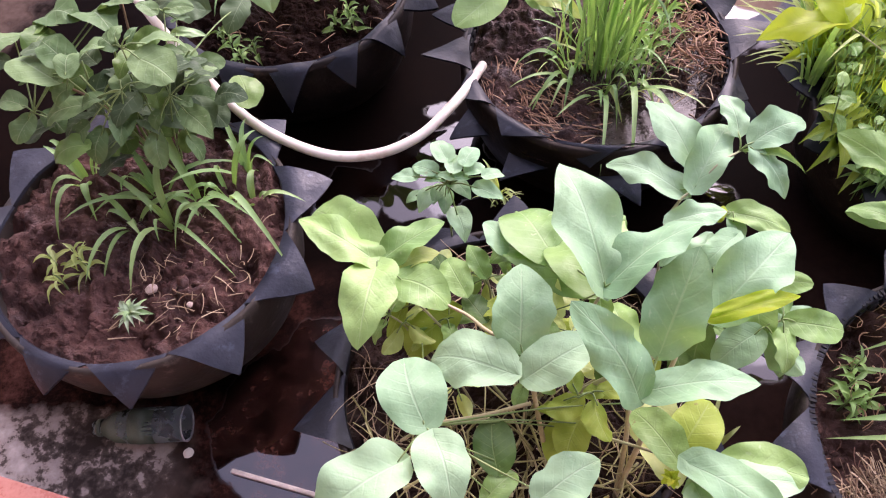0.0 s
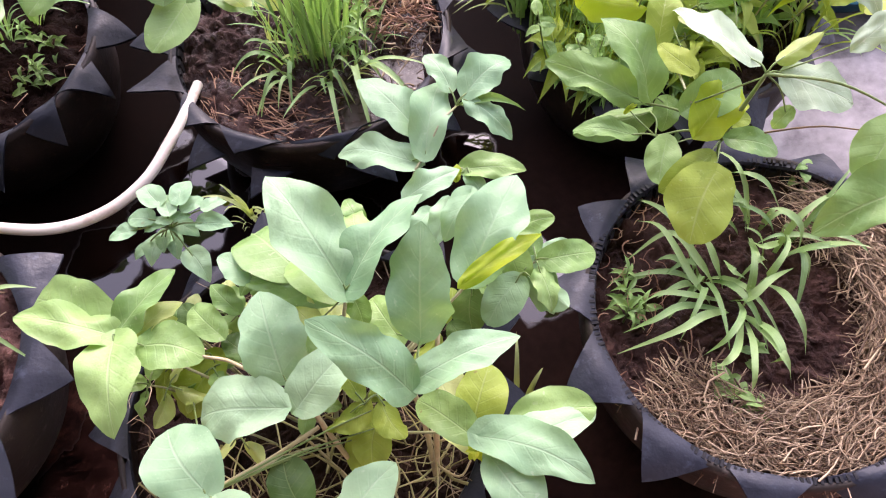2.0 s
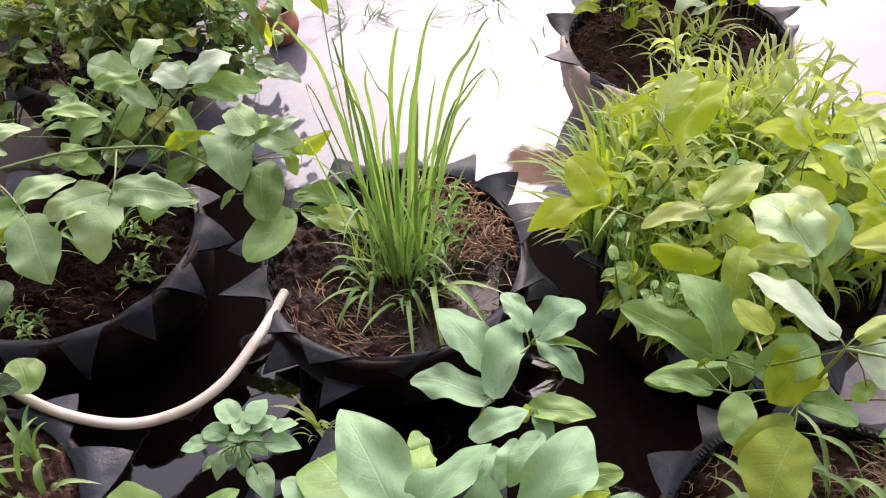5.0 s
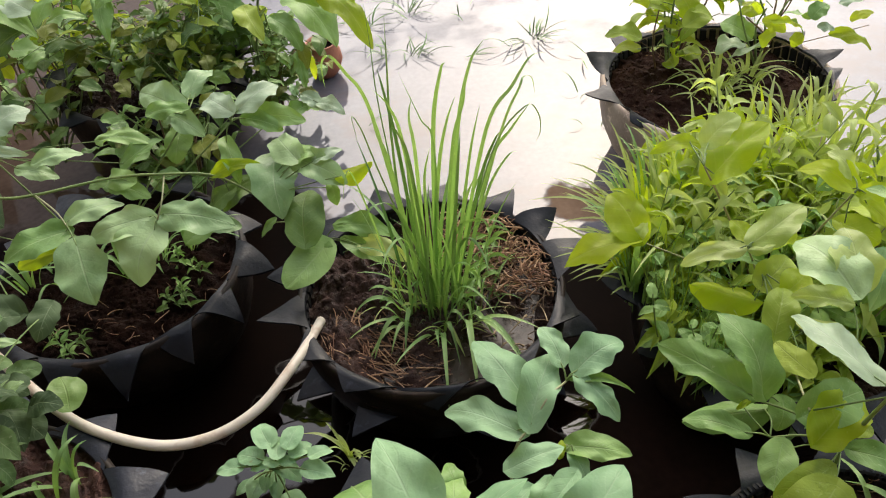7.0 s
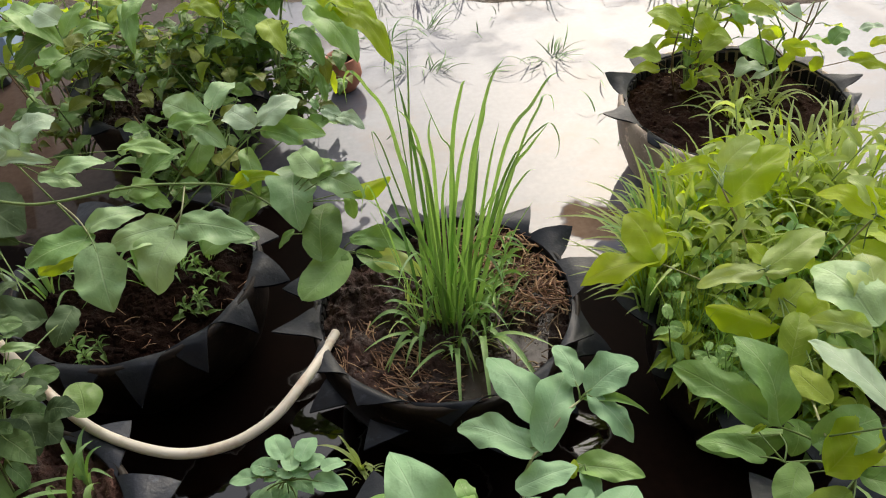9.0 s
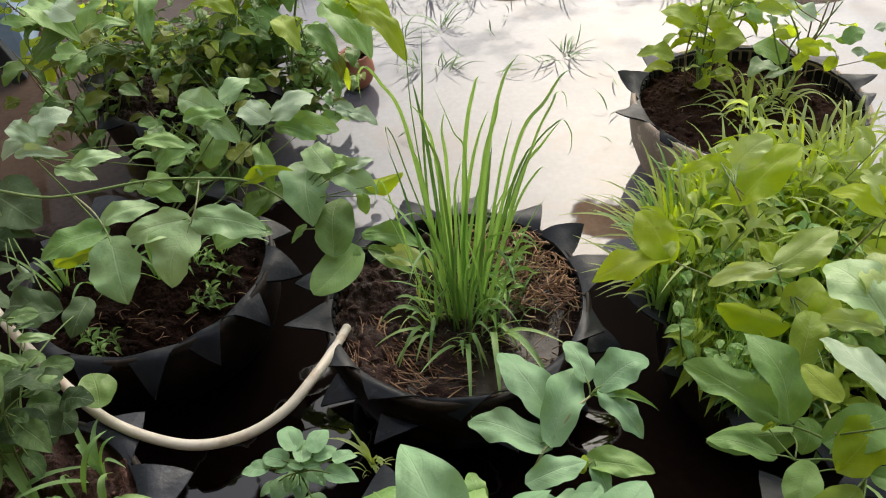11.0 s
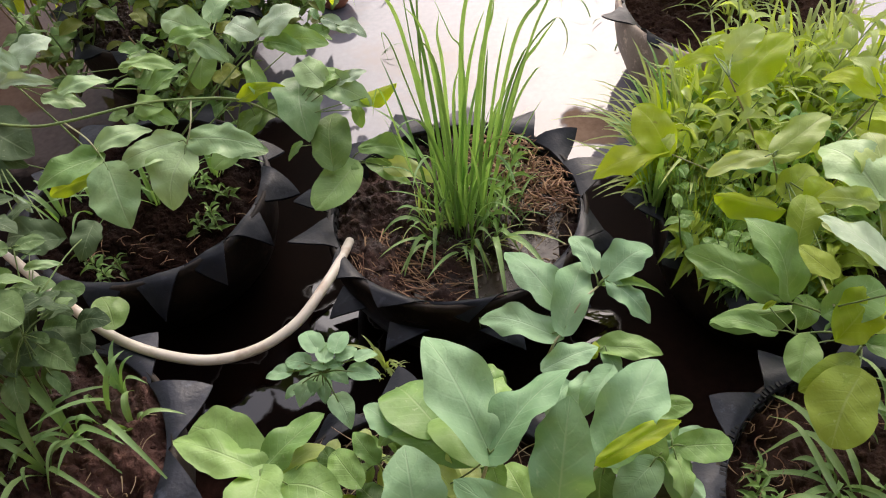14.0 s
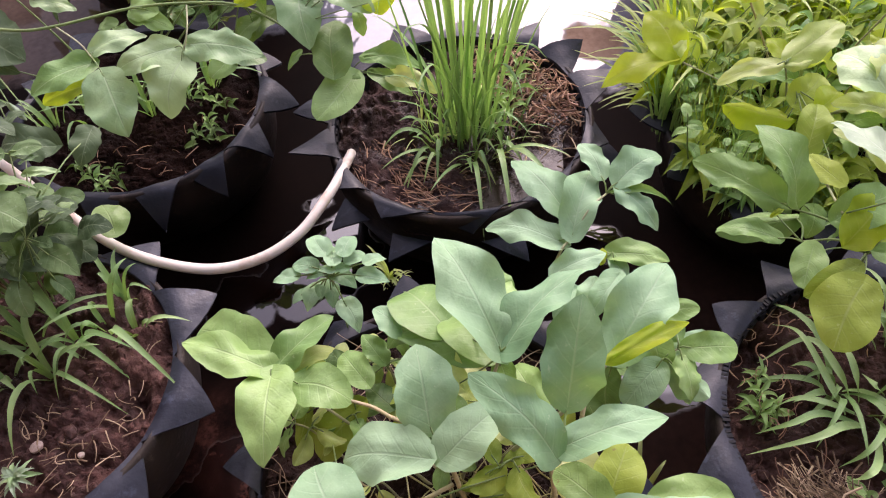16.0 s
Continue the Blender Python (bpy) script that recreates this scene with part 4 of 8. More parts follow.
tub("basin", 1.56, 1.19, 0.23, 0.085, BLUE, BLUE_WATER, "teal-blue plastic basin behind the weeds")


def blue_bin():
    p = thing("storage_bin", (-1.42, 3.25, 0), "pale blue plastic bin beside a dark metal leg", "bin")
    under(p, "bin_body", box("bin_body", (0.62, 0.40, 0.5), BLUE_PALE, 0.03), pose(-1.52, 3.3, 0.25, 0, 0, 8))
    under(p, "bin_lid", box("bin_lid", (0.66, 0.44, 0.035), BLUE_PALE, 0.012), pose(-1.52, 3.3, 0.52, 0, 0, 8))
    q = thing("metal_leg", (-1.2, 3.0, 0), "dark slanting metal leg on the yard", "metal leg")
    under(q, "leg_bar", box("leg_bar", (0.06, 0.05, 0.7), DARK_METAL, 0.006), pose(-1.29, 3.0, 0.34, 0, -14, 8))
    return p


blue_bin()


def puddle(x, y, z, r, label):
    """Rain water standing in the hollows of the mud."""
    verts, faces = [(0, 0, 0)], []
    for i in range(40):
        w = 2 * math.pi * i / 40
        q = r * (1 + 0.25 * noise.noise(Vector((math.cos(w) * 1.5, math.sin(w) * 1.5, x * 9))))
        verts.append((q * math.cos(w), q * math.sin(w), 0))
        faces.append((0, 1 + i, 1 + (i + 1) % 40))
    ob = new("puddle", mesh_from("puddle", verts, faces, MUD_WATER))
    ob.matrix_basis = Matrix.Translation((x, y, z))
    return tagged(ob, label, "puddle", "puddles", "stuff")


puddle(E[0], E[1] - 0.02, 0.1985, 0.235, "shallow rain water standing among the mud")
puddle(B[0] + 0.02, B[1] + 0.02, 0.203, 0.2, "rain water between the bean stalks")


# ---- plants ----
bean = thing("bean_plant", (0.070, 0.420, 0.190), "large bean plant with broad pale blue-green leaves filling its tyre", "bean plant", "bean plants")
tube(bean, "stalk", [(0.070, 0.420, 0.190), (-0.039, 0.503, 0.330), (-0.148, 0.587, 0.430)], 0.0030, 0.0018, STEM_PALE, 6, 5)
leaf(bean, "bean", (-0.150, 0.588, 0.430), (-0.271, 0.664, 0.449), 0.46, LEAF_GREEN, 10, (-0.148, 0.587, 0.430))
leaf(bean, "bean", (-0.147, 0.581, 0.435), (-0.170, 0.447, 0.450), 0.62, LEAF_GREEN, 0, (-0.148, 0.587, 0.430))
leaf(bean, "round", (-0.117, 0.558, 0.430), (-0.042, 0.514, 0.430), 0.8, LEAF_GREEN, 0, (-0.148, 0.587, 0.430))
leaf(bean, "wavy", (-0.144, 0.590, 0.430), (-0.049, 0.644, 0.455), 0.52, LEAF_GREEN, 0, (-0.148, 0.587, 0.430))
leaf(bean, "round", (-0.156, 0.604, 0.415), (-0.263, 0.717, 0.410), 0.55, LEAF_GREEN, 0, (-0.148, 0.587, 0.430))
leaf(bean, "bean", (-0.121, 0.583, 0.420), (-0.057, 0.616, 0.420), 0.55, LEAF_PALE_LIME, 0, (-0.148, 0.587, 0.430))
leaf(bean, "round", (-0.038, 0.542, 0.350), (-0.120, 0.494, 0.310), 0.62, LEAF_YELLOW, 0, (-0.053, 0.547, 0.370))
leaf(bean, "round", (-0.118, 0.571, 0.330), (-0.145, 0.522, 0.300), 0.45, LEAF_YELLOW, 0, (-0.053, 0.547, 0.370))
leaf(bean, "bean", (-0.048, 0.574, 0.370), (-0.068, 0.634, 0.380), 0.6, LEAF_DARK, 0, (-0.053, 0.547, 0.370))
tube(bean, "stalk", [(0.070, 0.420, 0.190), (0.117, 0.451, 0.375), (0.163, 0.481, 0.520)], 0.0040, 0.0024, STEM_PALE, 6, 5)
leaf(bean, "bean", (0.164, 0.481, 0.530), (0.124, 0.641, 0.600), 0.49, LEAF_BLUE, 10, (0.163, 0.481, 0.520))
leaf(bean, "bean", (0.166, 0.480, 0.530), (0.287, 0.546, 0.585), 0.46, LEAF_BLUE, -12, (0.163, 0.481, 0.520))
leaf(bean, "round", (0.161, 0.500, 0.490), (0.116, 0.616, 0.460), 0.7, LEAF_GREEN, 0, (0.163, 0.481, 0.520))
leaf(bean, "round", (0.109, 0.579, 0.450), (0.061, 0.682, 0.440), 0.85, LEAF_GREEN, 0, (0.163, 0.481, 0.520))
leaf(bean, "bean", (0.111, 0.491, 0.430), (0.077, 0.571, 0.420), 0.5, LEAF_PALE_LIME, 0, (0.163, 0.481, 0.520))
leaf(bean, "wavy", (0.161, 0.515, 0.450), (0.016, 0.630, 0.440), 0.3, LEAF_GREEN, 0, (0.163, 0.481, 0.520))
leaf(bean, "wavy", (0.168, 0.513, 0.450), (0.169, 0.468, 0.430), 0.7, LEAF_GREEN, 0, (0.163, 0.481, 0.520))
leaf(bean, "bean", (0.201, 0.573, 0.440), (0.214, 0.662, 0.430), 0.5, LEAF_GREEN, 0, (0.163, 0.481, 0.520))
tube(bean, "stalk", [(0.070, 0.420, 0.190), (0.150, 0.412, 0.355), (0.229, 0.405, 0.480)], 0.0045, 0.0027, STEM_PALE, 6, 5)
leaf(bean, "wavy", (0.230, 0.405, 0.485), (0.270, 0.491, 0.600), 0.54, LEAF_BLUE, 0, (0.229, 0.405, 0.480))
leaf(bean, "wavy", (0.195, 0.342, 0.490), (0.119, 0.410, 0.610), 0.45, LEAF_BLUE, -15, (0.229, 0.405, 0.480))
leaf(bean, "bean", (0.207, 0.354, 0.490), (0.333, 0.353, 0.530), 0.46, LEAF_BLUE, 0, (0.229, 0.405, 0.480))
leaf(bean, "round", (0.208, 0.442, 0.420), (0.192, 0.520, 0.420), 0.6, LEAF_GREEN, 0, (0.229, 0.405, 0.480))
tube(bean, "stalk", [(0.070, 0.420, 0.190), (0.065, 0.416, 0.340), (0.060, 0.413, 0.450)], 0.0038, 0.0023, STEM_PALE, 6, 5)
leaf(bean, "wavy", (0.054, 0.427, 0.460), (0.059, 0.524, 0.520), 0.78, LEAF_BLUE, 0, (0.060, 0.413, 0.450))
leaf(bean, "round", (0.063, 0.388, 0.460), (0.141, 0.424, 0.500), 0.75, LEAF_BLUE, 0, (0.060, 0.413, 0.450))
leaf(bean, "wavy", (0.047, 0.390, 0.460), (-0.075, 0.443, 0.430), 0.58, LEAF_BLUE, 0, (0.060, 0.413, 0.450))
leaf(bean, "bean", (0.056, 0.422, 0.420), (0.086, 0.476, 0.400), 0.5, LEAF_DARK, 0, (0.060, 0.413, 0.450))
tube(bean, "stalk", [(0.070, 0.420, 0.190), (0.200, 0.452, 0.330), (0.330, 0.484, 0.430)], 0.0035, 0.0021, STEM_PALE, 6, 5)
leaf(bean, "wavy", (0.317, 0.473, 0.450), (0.436, 0.580, 0.500), 0.52, LEAF_BLUE, 8, (0.330, 0.484, 0.430))
leaf(bean, "bean", (0.376, 0.604, 0.450), (0.314, 0.556, 0.430), 0.5, LEAF_BLUE, 0, (0.330, 0.484, 0.430))
leaf(bean, "bean", (0.312, 0.462, 0.470), (0.432, 0.486, 0.490), 0.25, LEAF_LIME, 15, (0.330, 0.484, 0.430))
leaf(bean, "bean", (0.352, 0.492, 0.370), (0.438, 0.453, 0.370), 0.5, LEAF_GREEN, 0, (0.330, 0.484, 0.430))
leaf(bean, "round", (0.334, 0.502, 0.360), (0.315, 0.450, 0.330), 0.85, LEAF_DARK, 0, (0.330, 0.484, 0.430))
leaf(bean, "bean", (0.363, 0.486, 0.370), (0.366, 0.475, 0.340), 0.9, LEAF_GREEN, 0, (0.330, 0.484, 0.430))
leaf(bean, "wavy", (0.343, 0.613, 0.440), (0.302, 0.559, 0.420), 0.5, LEAF_BLUE, 0, (0.330, 0.484, 0.430))
tube(bean, "stalk", [(0.070, 0.420, 0.190), (0.163, 0.356, 0.315), (0.255, 0.293, 0.400)], 0.0030, 0.0018, STEM_PALE, 6, 5)
leaf(bean, "round", (0.248, 0.286, 0.420), (0.202, 0.359, 0.420), 0.62, LEAF_GREEN, 0, (0.255, 0.293, 0.400))
leaf(bean, "round", (0.254, 0.299, 0.390), (0.307, 0.370, 0.410), 0.75, LEAF_YELLOW, 0, (0.255, 0.293, 0.400))
leaf(bean, "bean", (0.255, 0.276, 0.440), (0.363, 0.180, 0.450), 0.46, LEAF_BLUE, 0, (0.255, 0.293, 0.400))
leaf(bean, "round", (0.313, 0.284, 0.410), (0.411, 0.265, 0.410), 0.6, LEAF_GREEN, 0, (0.255, 0.293, 0.400))
leaf(bean, "bean", (0.259, 0.245, 0.440), (0.292, 0.159, 0.430), 0.72, LEAF_BLUE, 0, (0.255, 0.293, 0.400))
leaf(bean, "bean", (0.262, 0.248, 0.420), (0.410, 0.260, 0.420), 0.38, LEAF_BLUE, 0, (0.255, 0.293, 0.400))
tube(bean, "stalk", [(0.070, 0.420, 0.190), (-0.003, 0.379, 0.325), (-0.077, 0.337, 0.420)], 0.0030, 0.0018, STEM_PALE, 6, 5)
leaf(bean, "round", (-0.075, 0.337, 0.430), (-0.105, 0.432, 0.440), 0.92, LEAF_BLUE, 0, (-0.077, 0.337, 0.420))
leaf(bean, "bean", (-0.106, 0.288, 0.425), (-0.215, 0.212, 0.425), 0.66, LEAF_BLUE, 0, (-0.077, 0.337, 0.420))
leaf(bean, "bean", (-0.062, 0.320, 0.430), (-0.040, 0.226, 0.430), 0.76, LEAF_BLUE, 0, (-0.077, 0.337, 0.420))
leaf(bean, "round", (0.019, 0.294, 0.370), (0.015, 0.363, 0.380), 0.85, LEAF_DARK, 0, (-0.077, 0.337, 0.420))
leaf(bean, "round", (0.144, 0.378, 0.330), (0.116, 0.316, 0.320), 0.78, LEAF_YELLOW, 0, (-0.077, 0.337, 0.420))
leaf(bean, "bean", (0.069, 0.240, 0.420), (0.149, 0.290, 0.430), 0.66, LEAF_BLUE, 0, (-0.077, 0.337, 0.420))
leaf(bean, "round", (0.003, 0.256, 0.360), (0.046, 0.292, 0.360), 0.7, LEAF_GREEN, 0, (-0.077, 0.337, 0.420))
leaf(bean, "round", (0.125, 0.376, 0.320), (0.105, 0.312, 0.300), 0.75, LEAF_YELLOW, 0, (-0.077, 0.337, 0.420))
leaf(bean, "wavy", (0.243, 0.405, 0.340), (0.269, 0.278, 0.330), 0.6, LEAF_PALE_LIME, 0, (-0.077, 0.337, 0.420))
leaf(bean, "round", (-0.087, 0.551, 0.320), (-0.115, 0.512, 0.300), 0.8, LEAF_YELLOW, 0, (-0.077, 0.337, 0.420))
tube(bean, "stalk", [(0.070, 0.420, 0.190), (0.046, 0.492, 0.305), (0.021, 0.564, 0.380)], 0.0030, 0.0018, STEM_PALE, 6, 5)
leaf(bean, "round", (-0.019, 0.549, 0.400), (-0.047, 0.606, 0.410), 0.7, LEAF_GREEN, 0)
leaf(bean, "bean", (0.009, 0.512, 0.380), (-0.022, 0.560, 0.380), 0.7, LEAF_DARK, 0)
leaf(bean, "wavy", (0.055, 0.592, 0.430), (0.013, 0.644, 0.450), 0.7, LEAF_BLUE, 0)
leaf(bean, "bean", (0.011, 0.576, 0.400), (-0.012, 0.622, 0.420), 0.6, LEAF_GREEN, 0)
leaf(bean, "bean", (0.093, 0.430, 0.420), (0.089, 0.492, 0.440), 0.6, LEAF_GREEN, 0)
leaf(bean, "round", (0.160, 0.445, 0.410), (0.112, 0.449, 0.400), 0.7, LEAF_GREEN, 0)
leaf(bean, "bean", (0.200, 0.472, 0.400), (0.163, 0.458, 0.400), 0.7, LEAF_PALE_LIME, 0)
leaf(bean, "bean", (0.179, 0.416, 0.360), (0.179, 0.461, 0.380), 0.6, LEAF_DARK, 0)
leaf(bean, "bean", (0.291, 0.469, 0.340), (0.299, 0.418, 0.320), 0.7, LEAF_DARK, 0)
leaf(bean, "bean", (0.075, 0.626, 0.410), (0.017, 0.603, 0.400), 0.7, LEAF_GREEN, 0)
leaf(bean, "bean", (0.216, 0.631, 0.420), (0.206, 0.681, 0.430), 0.6, LEAF_GREEN, 0)
leaf(bean, "bean", (0.317, 0.615, 0.420), (0.270, 0.580, 0.420), 0.6, LEAF_BLUE, 0)
leaf(bean, "round", (0.153, 0.654, 0.420), (0.129, 0.695, 0.420), 0.7, LEAF_PALE_LIME, 0)
leaf(bean, "round", (-0.035, 0.507, 0.340), (-0.072, 0.506, 0.330), 0.7, LEAF_YELLOW, 0)
tube(bean, "stalk", [(0.103, 0.318, 0.240), (0.082, 0.367, 0.340), (0.068, 0.406, 0.430), (0.065, 0.430, 0.460)], 0.0042, 0.0029, STEM_TAN, 7, 5)
tube(bean, "stalk", [(0.066, 0.435, 0.440), (0.014, 0.468, 0.430), (-0.016, 0.500, 0.420), (-0.050, 0.520, 0.420)], 0.0032, 0.0022, STEM_TAN, 7, 5)
tube(bean, "stalk", [(0.069, 0.385, 0.370), (-0.001, 0.361, 0.390), (-0.068, 0.343, 0.410), (-0.107, 0.318, 0.420)], 0.0032, 0.0022, STEM_TAN, 7, 5)
tube(bean, "stalk", [(0.193, 0.288, 0.240), (0.202, 0.343, 0.330), (0.200, 0.389, 0.410), (0.184, 0.418, 0.460)], 0.0042, 0.0029, STEM_TAN, 7, 5)
tube(bean, "stalk", [(0.193, 0.288, 0.240), (0.212, 0.324, 0.350), (0.233, 0.368, 0.430), (0.252, 0.404, 0.480)], 0.0045, 0.0031, STEM_TAN, 7, 5)
tube(bean, "stalk", [(0.114, 0.324, 0.230), (0.139, 0.361, 0.280), (0.162, 0.395, 0.330), (0.175, 0.436, 0.360)], 0.0022, 0.0015, STEM_TAN, 7, 5)
tube(bean, "stalk", [(0.076, 0.337, 0.230), (0.056, 0.375, 0.280), (0.040, 0.398, 0.330)], 0.0024, 0.0017, STEM_TAN, 7, 5)
tube(bean, "stalk", [(0.147, 0.436, 0.330), (0.112, 0.399, 0.340), (0.093, 0.418, 0.360), (0.087, 0.430, 0.380)], 0.0018, 0.0013, STEM_TAN, 7, 5)
tube(bean, "stalk", [(0.208, 0.328, 0.300), (0.249, 0.324, 0.310), (0.280, 0.345, 0.320), (0.297, 0.363, 0.340)], 0.0020, 0.0014, STEM_TAN, 7, 5)
tube(bean, "stalk", [(0.196, 0.309, 0.280), (0.221, 0.268, 0.320), (0.242, 0.277, 0.340)], 0.0020, 0.0014, STEM_TAN, 7, 5)
tube(bean, "stalk", [(-0.027, 0.460, 0.280), (-0.053, 0.438, 0.300), (-0.072, 0.473, 0.320)], 0.0020, 0.0014, STEM_TAN, 7, 5)
tube(bean, "stalk", [(0.062, 0.362, 0.280), (0.075, 0.342, 0.260), (0.086, 0.308, 0.240)], 0.0022, 0.0015, STEM_TAN, 7, 5)
tube(bean, "stalk", [(0.158, 0.432, 0.400), (0.194, 0.435, 0.400), (0.229, 0.424, 0.400)], 0.0020, 0.0014, STEM_TAN, 7, 5)
tube(bean, "stalk", [(0.086, 0.380, 0.340), (0.117, 0.398, 0.350), (0.149, 0.398, 0.340)], 0.0020, 0.0014, STEM_TAN, 7, 5)
tube(bean, "stalk", [(0.047, 0.450, 0.300), (0.065, 0.416, 0.280), (0.057, 0.372, 0.250)], 0.0022, 0.0015, STEM_TAN, 7, 5)
leaf(bean, "heart", (0.252, 0.283, 0.350), (0.266, 0.283, 0.350), 0.6, LEAF_LIME, 0)
leaf(bean, "heart", (0.252, 0.283, 0.350), (0.263, 0.292, 0.356), 0.6, LEAF_LIME, 0)
leaf(bean, "heart", (0.252, 0.283, 0.350), (0.254, 0.297, 0.342), 0.6, LEAF_LIME, 0)
leaf(bean, "heart", (0.252, 0.283, 0.350), (0.245, 0.295, 0.355), 0.6, LEAF_LIME, 0)
leaf(bean, "heart", (0.252, 0.283, 0.350), (0.239, 0.288, 0.352), 0.6, LEAF_LIME, 0)
leaf(bean, "heart", (0.252, 0.283, 0.350), (0.239, 0.278, 0.343), 0.6, LEAF_LIME, 0)
leaf(bean, "heart", (0.252, 0.283, 0.350), (0.245, 0.271, 0.358), 0.6, LEAF_LIME, 0)
leaf(bean, "heart", (0.252, 0.283, 0.350), (0.255, 0.269, 0.347), 0.6, LEAF_LIME, 0)
leaf(bean, "heart", (0.252, 0.283, 0.350), (0.263, 0.274, 0.347), 0.6, LEAF_LIME, 0)

runner = thing("bean_runner", (0.300, 0.620, 0.200), "young bean runner with soft green leaves reaching between tyres", "bean plant", "bean plants")
tube(runner, "stalk", [(0.300, 0.620, 0.200), (0.302, 0.657, 0.300), (0.305, 0.695, 0.360)], 0.0030, 0.0018, STEM_PALE, 6, 5)
tube(runner, "stalk", [(0.305, 0.695, 0.360), (0.326, 0.708, 0.400), (0.346, 0.722, 0.400)], 0.0030, 0.0018, STEM_PALE, 6, 5)
leaf(runner, "bean", (0.352, 0.766, 0.410), (0.298, 0.907, 0.430), 0.46, LEAF_BLUE, -5, (0.346, 0.722, 0.400))
leaf(runner, "bean", (0.346, 0.721, 0.410), (0.420, 0.838, 0.440), 0.44, LEAF_BLUE, 7, (0.346, 0.722, 0.400))
leaf(runner, "bean", (0.330, 0.722, 0.395), (0.219, 0.813, 0.385), 0.42, LEAF_BLUE, -11, (0.346, 0.722, 0.400))
tube(runner, "stalk", [(0.346, 0.722, 0.400), (0.381, 0.744, 0.440), (0.417, 0.767, 0.440)], 0.0030, 0.0018, STEM_PALE, 6, 5)
leaf(runner, "wavy", (0.418, 0.791, 0.450), (0.403, 0.866, 0.470), 0.55, LEAF_BLUE, -3, (0.417, 0.767, 0.440))
leaf(runner, "wavy", (0.433, 0.773, 0.450), (0.523, 0.805, 0.470), 0.62, LEAF_BLUE, 13, (0.417, 0.767, 0.440))
leaf(runner, "wavy", (0.434, 0.768, 0.450), (0.483, 0.692, 0.420), 0.46, LEAF_BLUE, 7, (0.417, 0.767, 0.440))
leaf(runner, "lance", (0.421, 0.774, 0.430), (0.519, 0.732, 0.430), 0.16, LEAF_GREEN, 13, (0.417, 0.767, 0.440))
tube(runner, "stalk", [(0.305, 0.695, 0.360), (0.352, 0.687, 0.400), (0.399, 0.679, 0.400)], 0.0030, 0.0018, STEM_PALE, 6, 5)
leaf(runner, "bean", (0.393, 0.679, 0.400), (0.484, 0.645, 0.400), 0.46, LEAF_GREEN, 13, (0.399, 0.679, 0.400))
leaf(runner, "bean", (0.395, 0.667, 0.400), (0.407, 0.623, 0.380), 0.60, LEAF_BLUE, 3, (0.399, 0.679, 0.400))
leaf(runner, "bean", (0.293, 0.651, 0.420), (0.381, 0.663, 0.430), 0.50, LEAF_BLUE, 14, (0.399, 0.679, 0.400))
leaf(runner, "bean", (0.374, 0.663, 0.400), (0.385, 0.686, 0.410), 0.50, LEAF_LIME, 6, (0.399, 0.679, 0.400))

seedling = thing("weed_seedling", (-0.045, 0.757, 0.180), "upright blue-green seedling with small rounded leaves", "weed", "weeds")
tube(seedling, "stalk", [(-0.045, 0.757, 0.180), (-0.044, 0.738, 0.310), (-0.043, 0.720, 0.440)], 0.0020, 0.0012, STEM_GREEN, 6, 5)
leaf(seedling, "heart", (-0.043, 0.741, 0.475), (-0.058, 0.789, 0.469), 0.72, LEAF_BLUE, 0, (-0.043, 0.720, 0.440))
leaf(seedling, "heart", (-0.015, 0.728, 0.480), (0.006, 0.767, 0.474), 0.72, LEAF_BLUE, 0, (-0.043, 0.720, 0.440))
leaf(seedling, "heart", (-0.012, 0.720, 0.470), (0.017, 0.739, 0.464), 0.72, LEAF_BLUE, 0, (-0.043, 0.720, 0.440))
leaf(seedling, "heart", (0.014, 0.715, 0.465), (0.047, 0.720, 0.459), 0.72, LEAF_BLUE, 0, (-0.043, 0.720, 0.440))
leaf(seedling, "heart", (-0.093, 0.737, 0.440), (-0.135, 0.744, 0.434), 0.72, LEAF_BLUE, 0, (-0.043, 0.720, 0.440))
leaf(seedling, "heart", (-0.063, 0.738, 0.450), (-0.101, 0.761, 0.444), 0.72, LEAF_BLUE, 0, (-0.043, 0.720, 0.440))
leaf(seedling, "heart", (-0.048, 0.728, 0.445), (-0.082, 0.729, 0.439), 0.72, LEAF_BLUE, 0, (-0.043, 0.720, 0.440))
leaf(seedling, "heart", (-0.032, 0.718, 0.475), (-0.032, 0.757, 0.469), 0.72, LEAF_BLUE, 0, (-0.043, 0.720, 0.440))
leaf(seedling, "heart", (-0.036, 0.728, 0.440), (-0.007, 0.696, 0.434), 0.72, LEAF_BLUE, 0, (-0.043, 0.720, 0.440))
leaf(seedling, "heart", (0.001, 0.705, 0.450), (0.044, 0.687, 0.444), 0.72, LEAF_BLUE, 0, (-0.043, 0.720, 0.440))
leaf(seedling, "heart", (-0.065, 0.730, 0.410), (-0.092, 0.696, 0.404), 0.72, LEAF_BLUE, 0, (-0.043, 0.720, 0.440))
leaf(seedling, "heart", (-0.032, 0.697, 0.400), (-0.018, 0.645, 0.394), 0.72, LEAF_BLUE, 0, (-0.043, 0.720, 0.440))
leaf(seedling, "heart", (-0.029, 0.714, 0.465), (-0.006, 0.719, 0.459), 0.72, LEAF_BLUE, 0, (-0.043, 0.720, 0.440))
leaf(seedling, "heart", (-0.053, 0.731, 0.420), (-0.068, 0.703, 0.414), 0.72, LEAF_BLUE, 0, (-0.043, 0.720, 0.440))
leaf(seedling, "heart", (-0.048, 0.727, 0.410), (-0.050, 0.689, 0.404), 0.72, LEAF_BLUE, 0, (-0.043, 0.720, 0.440))
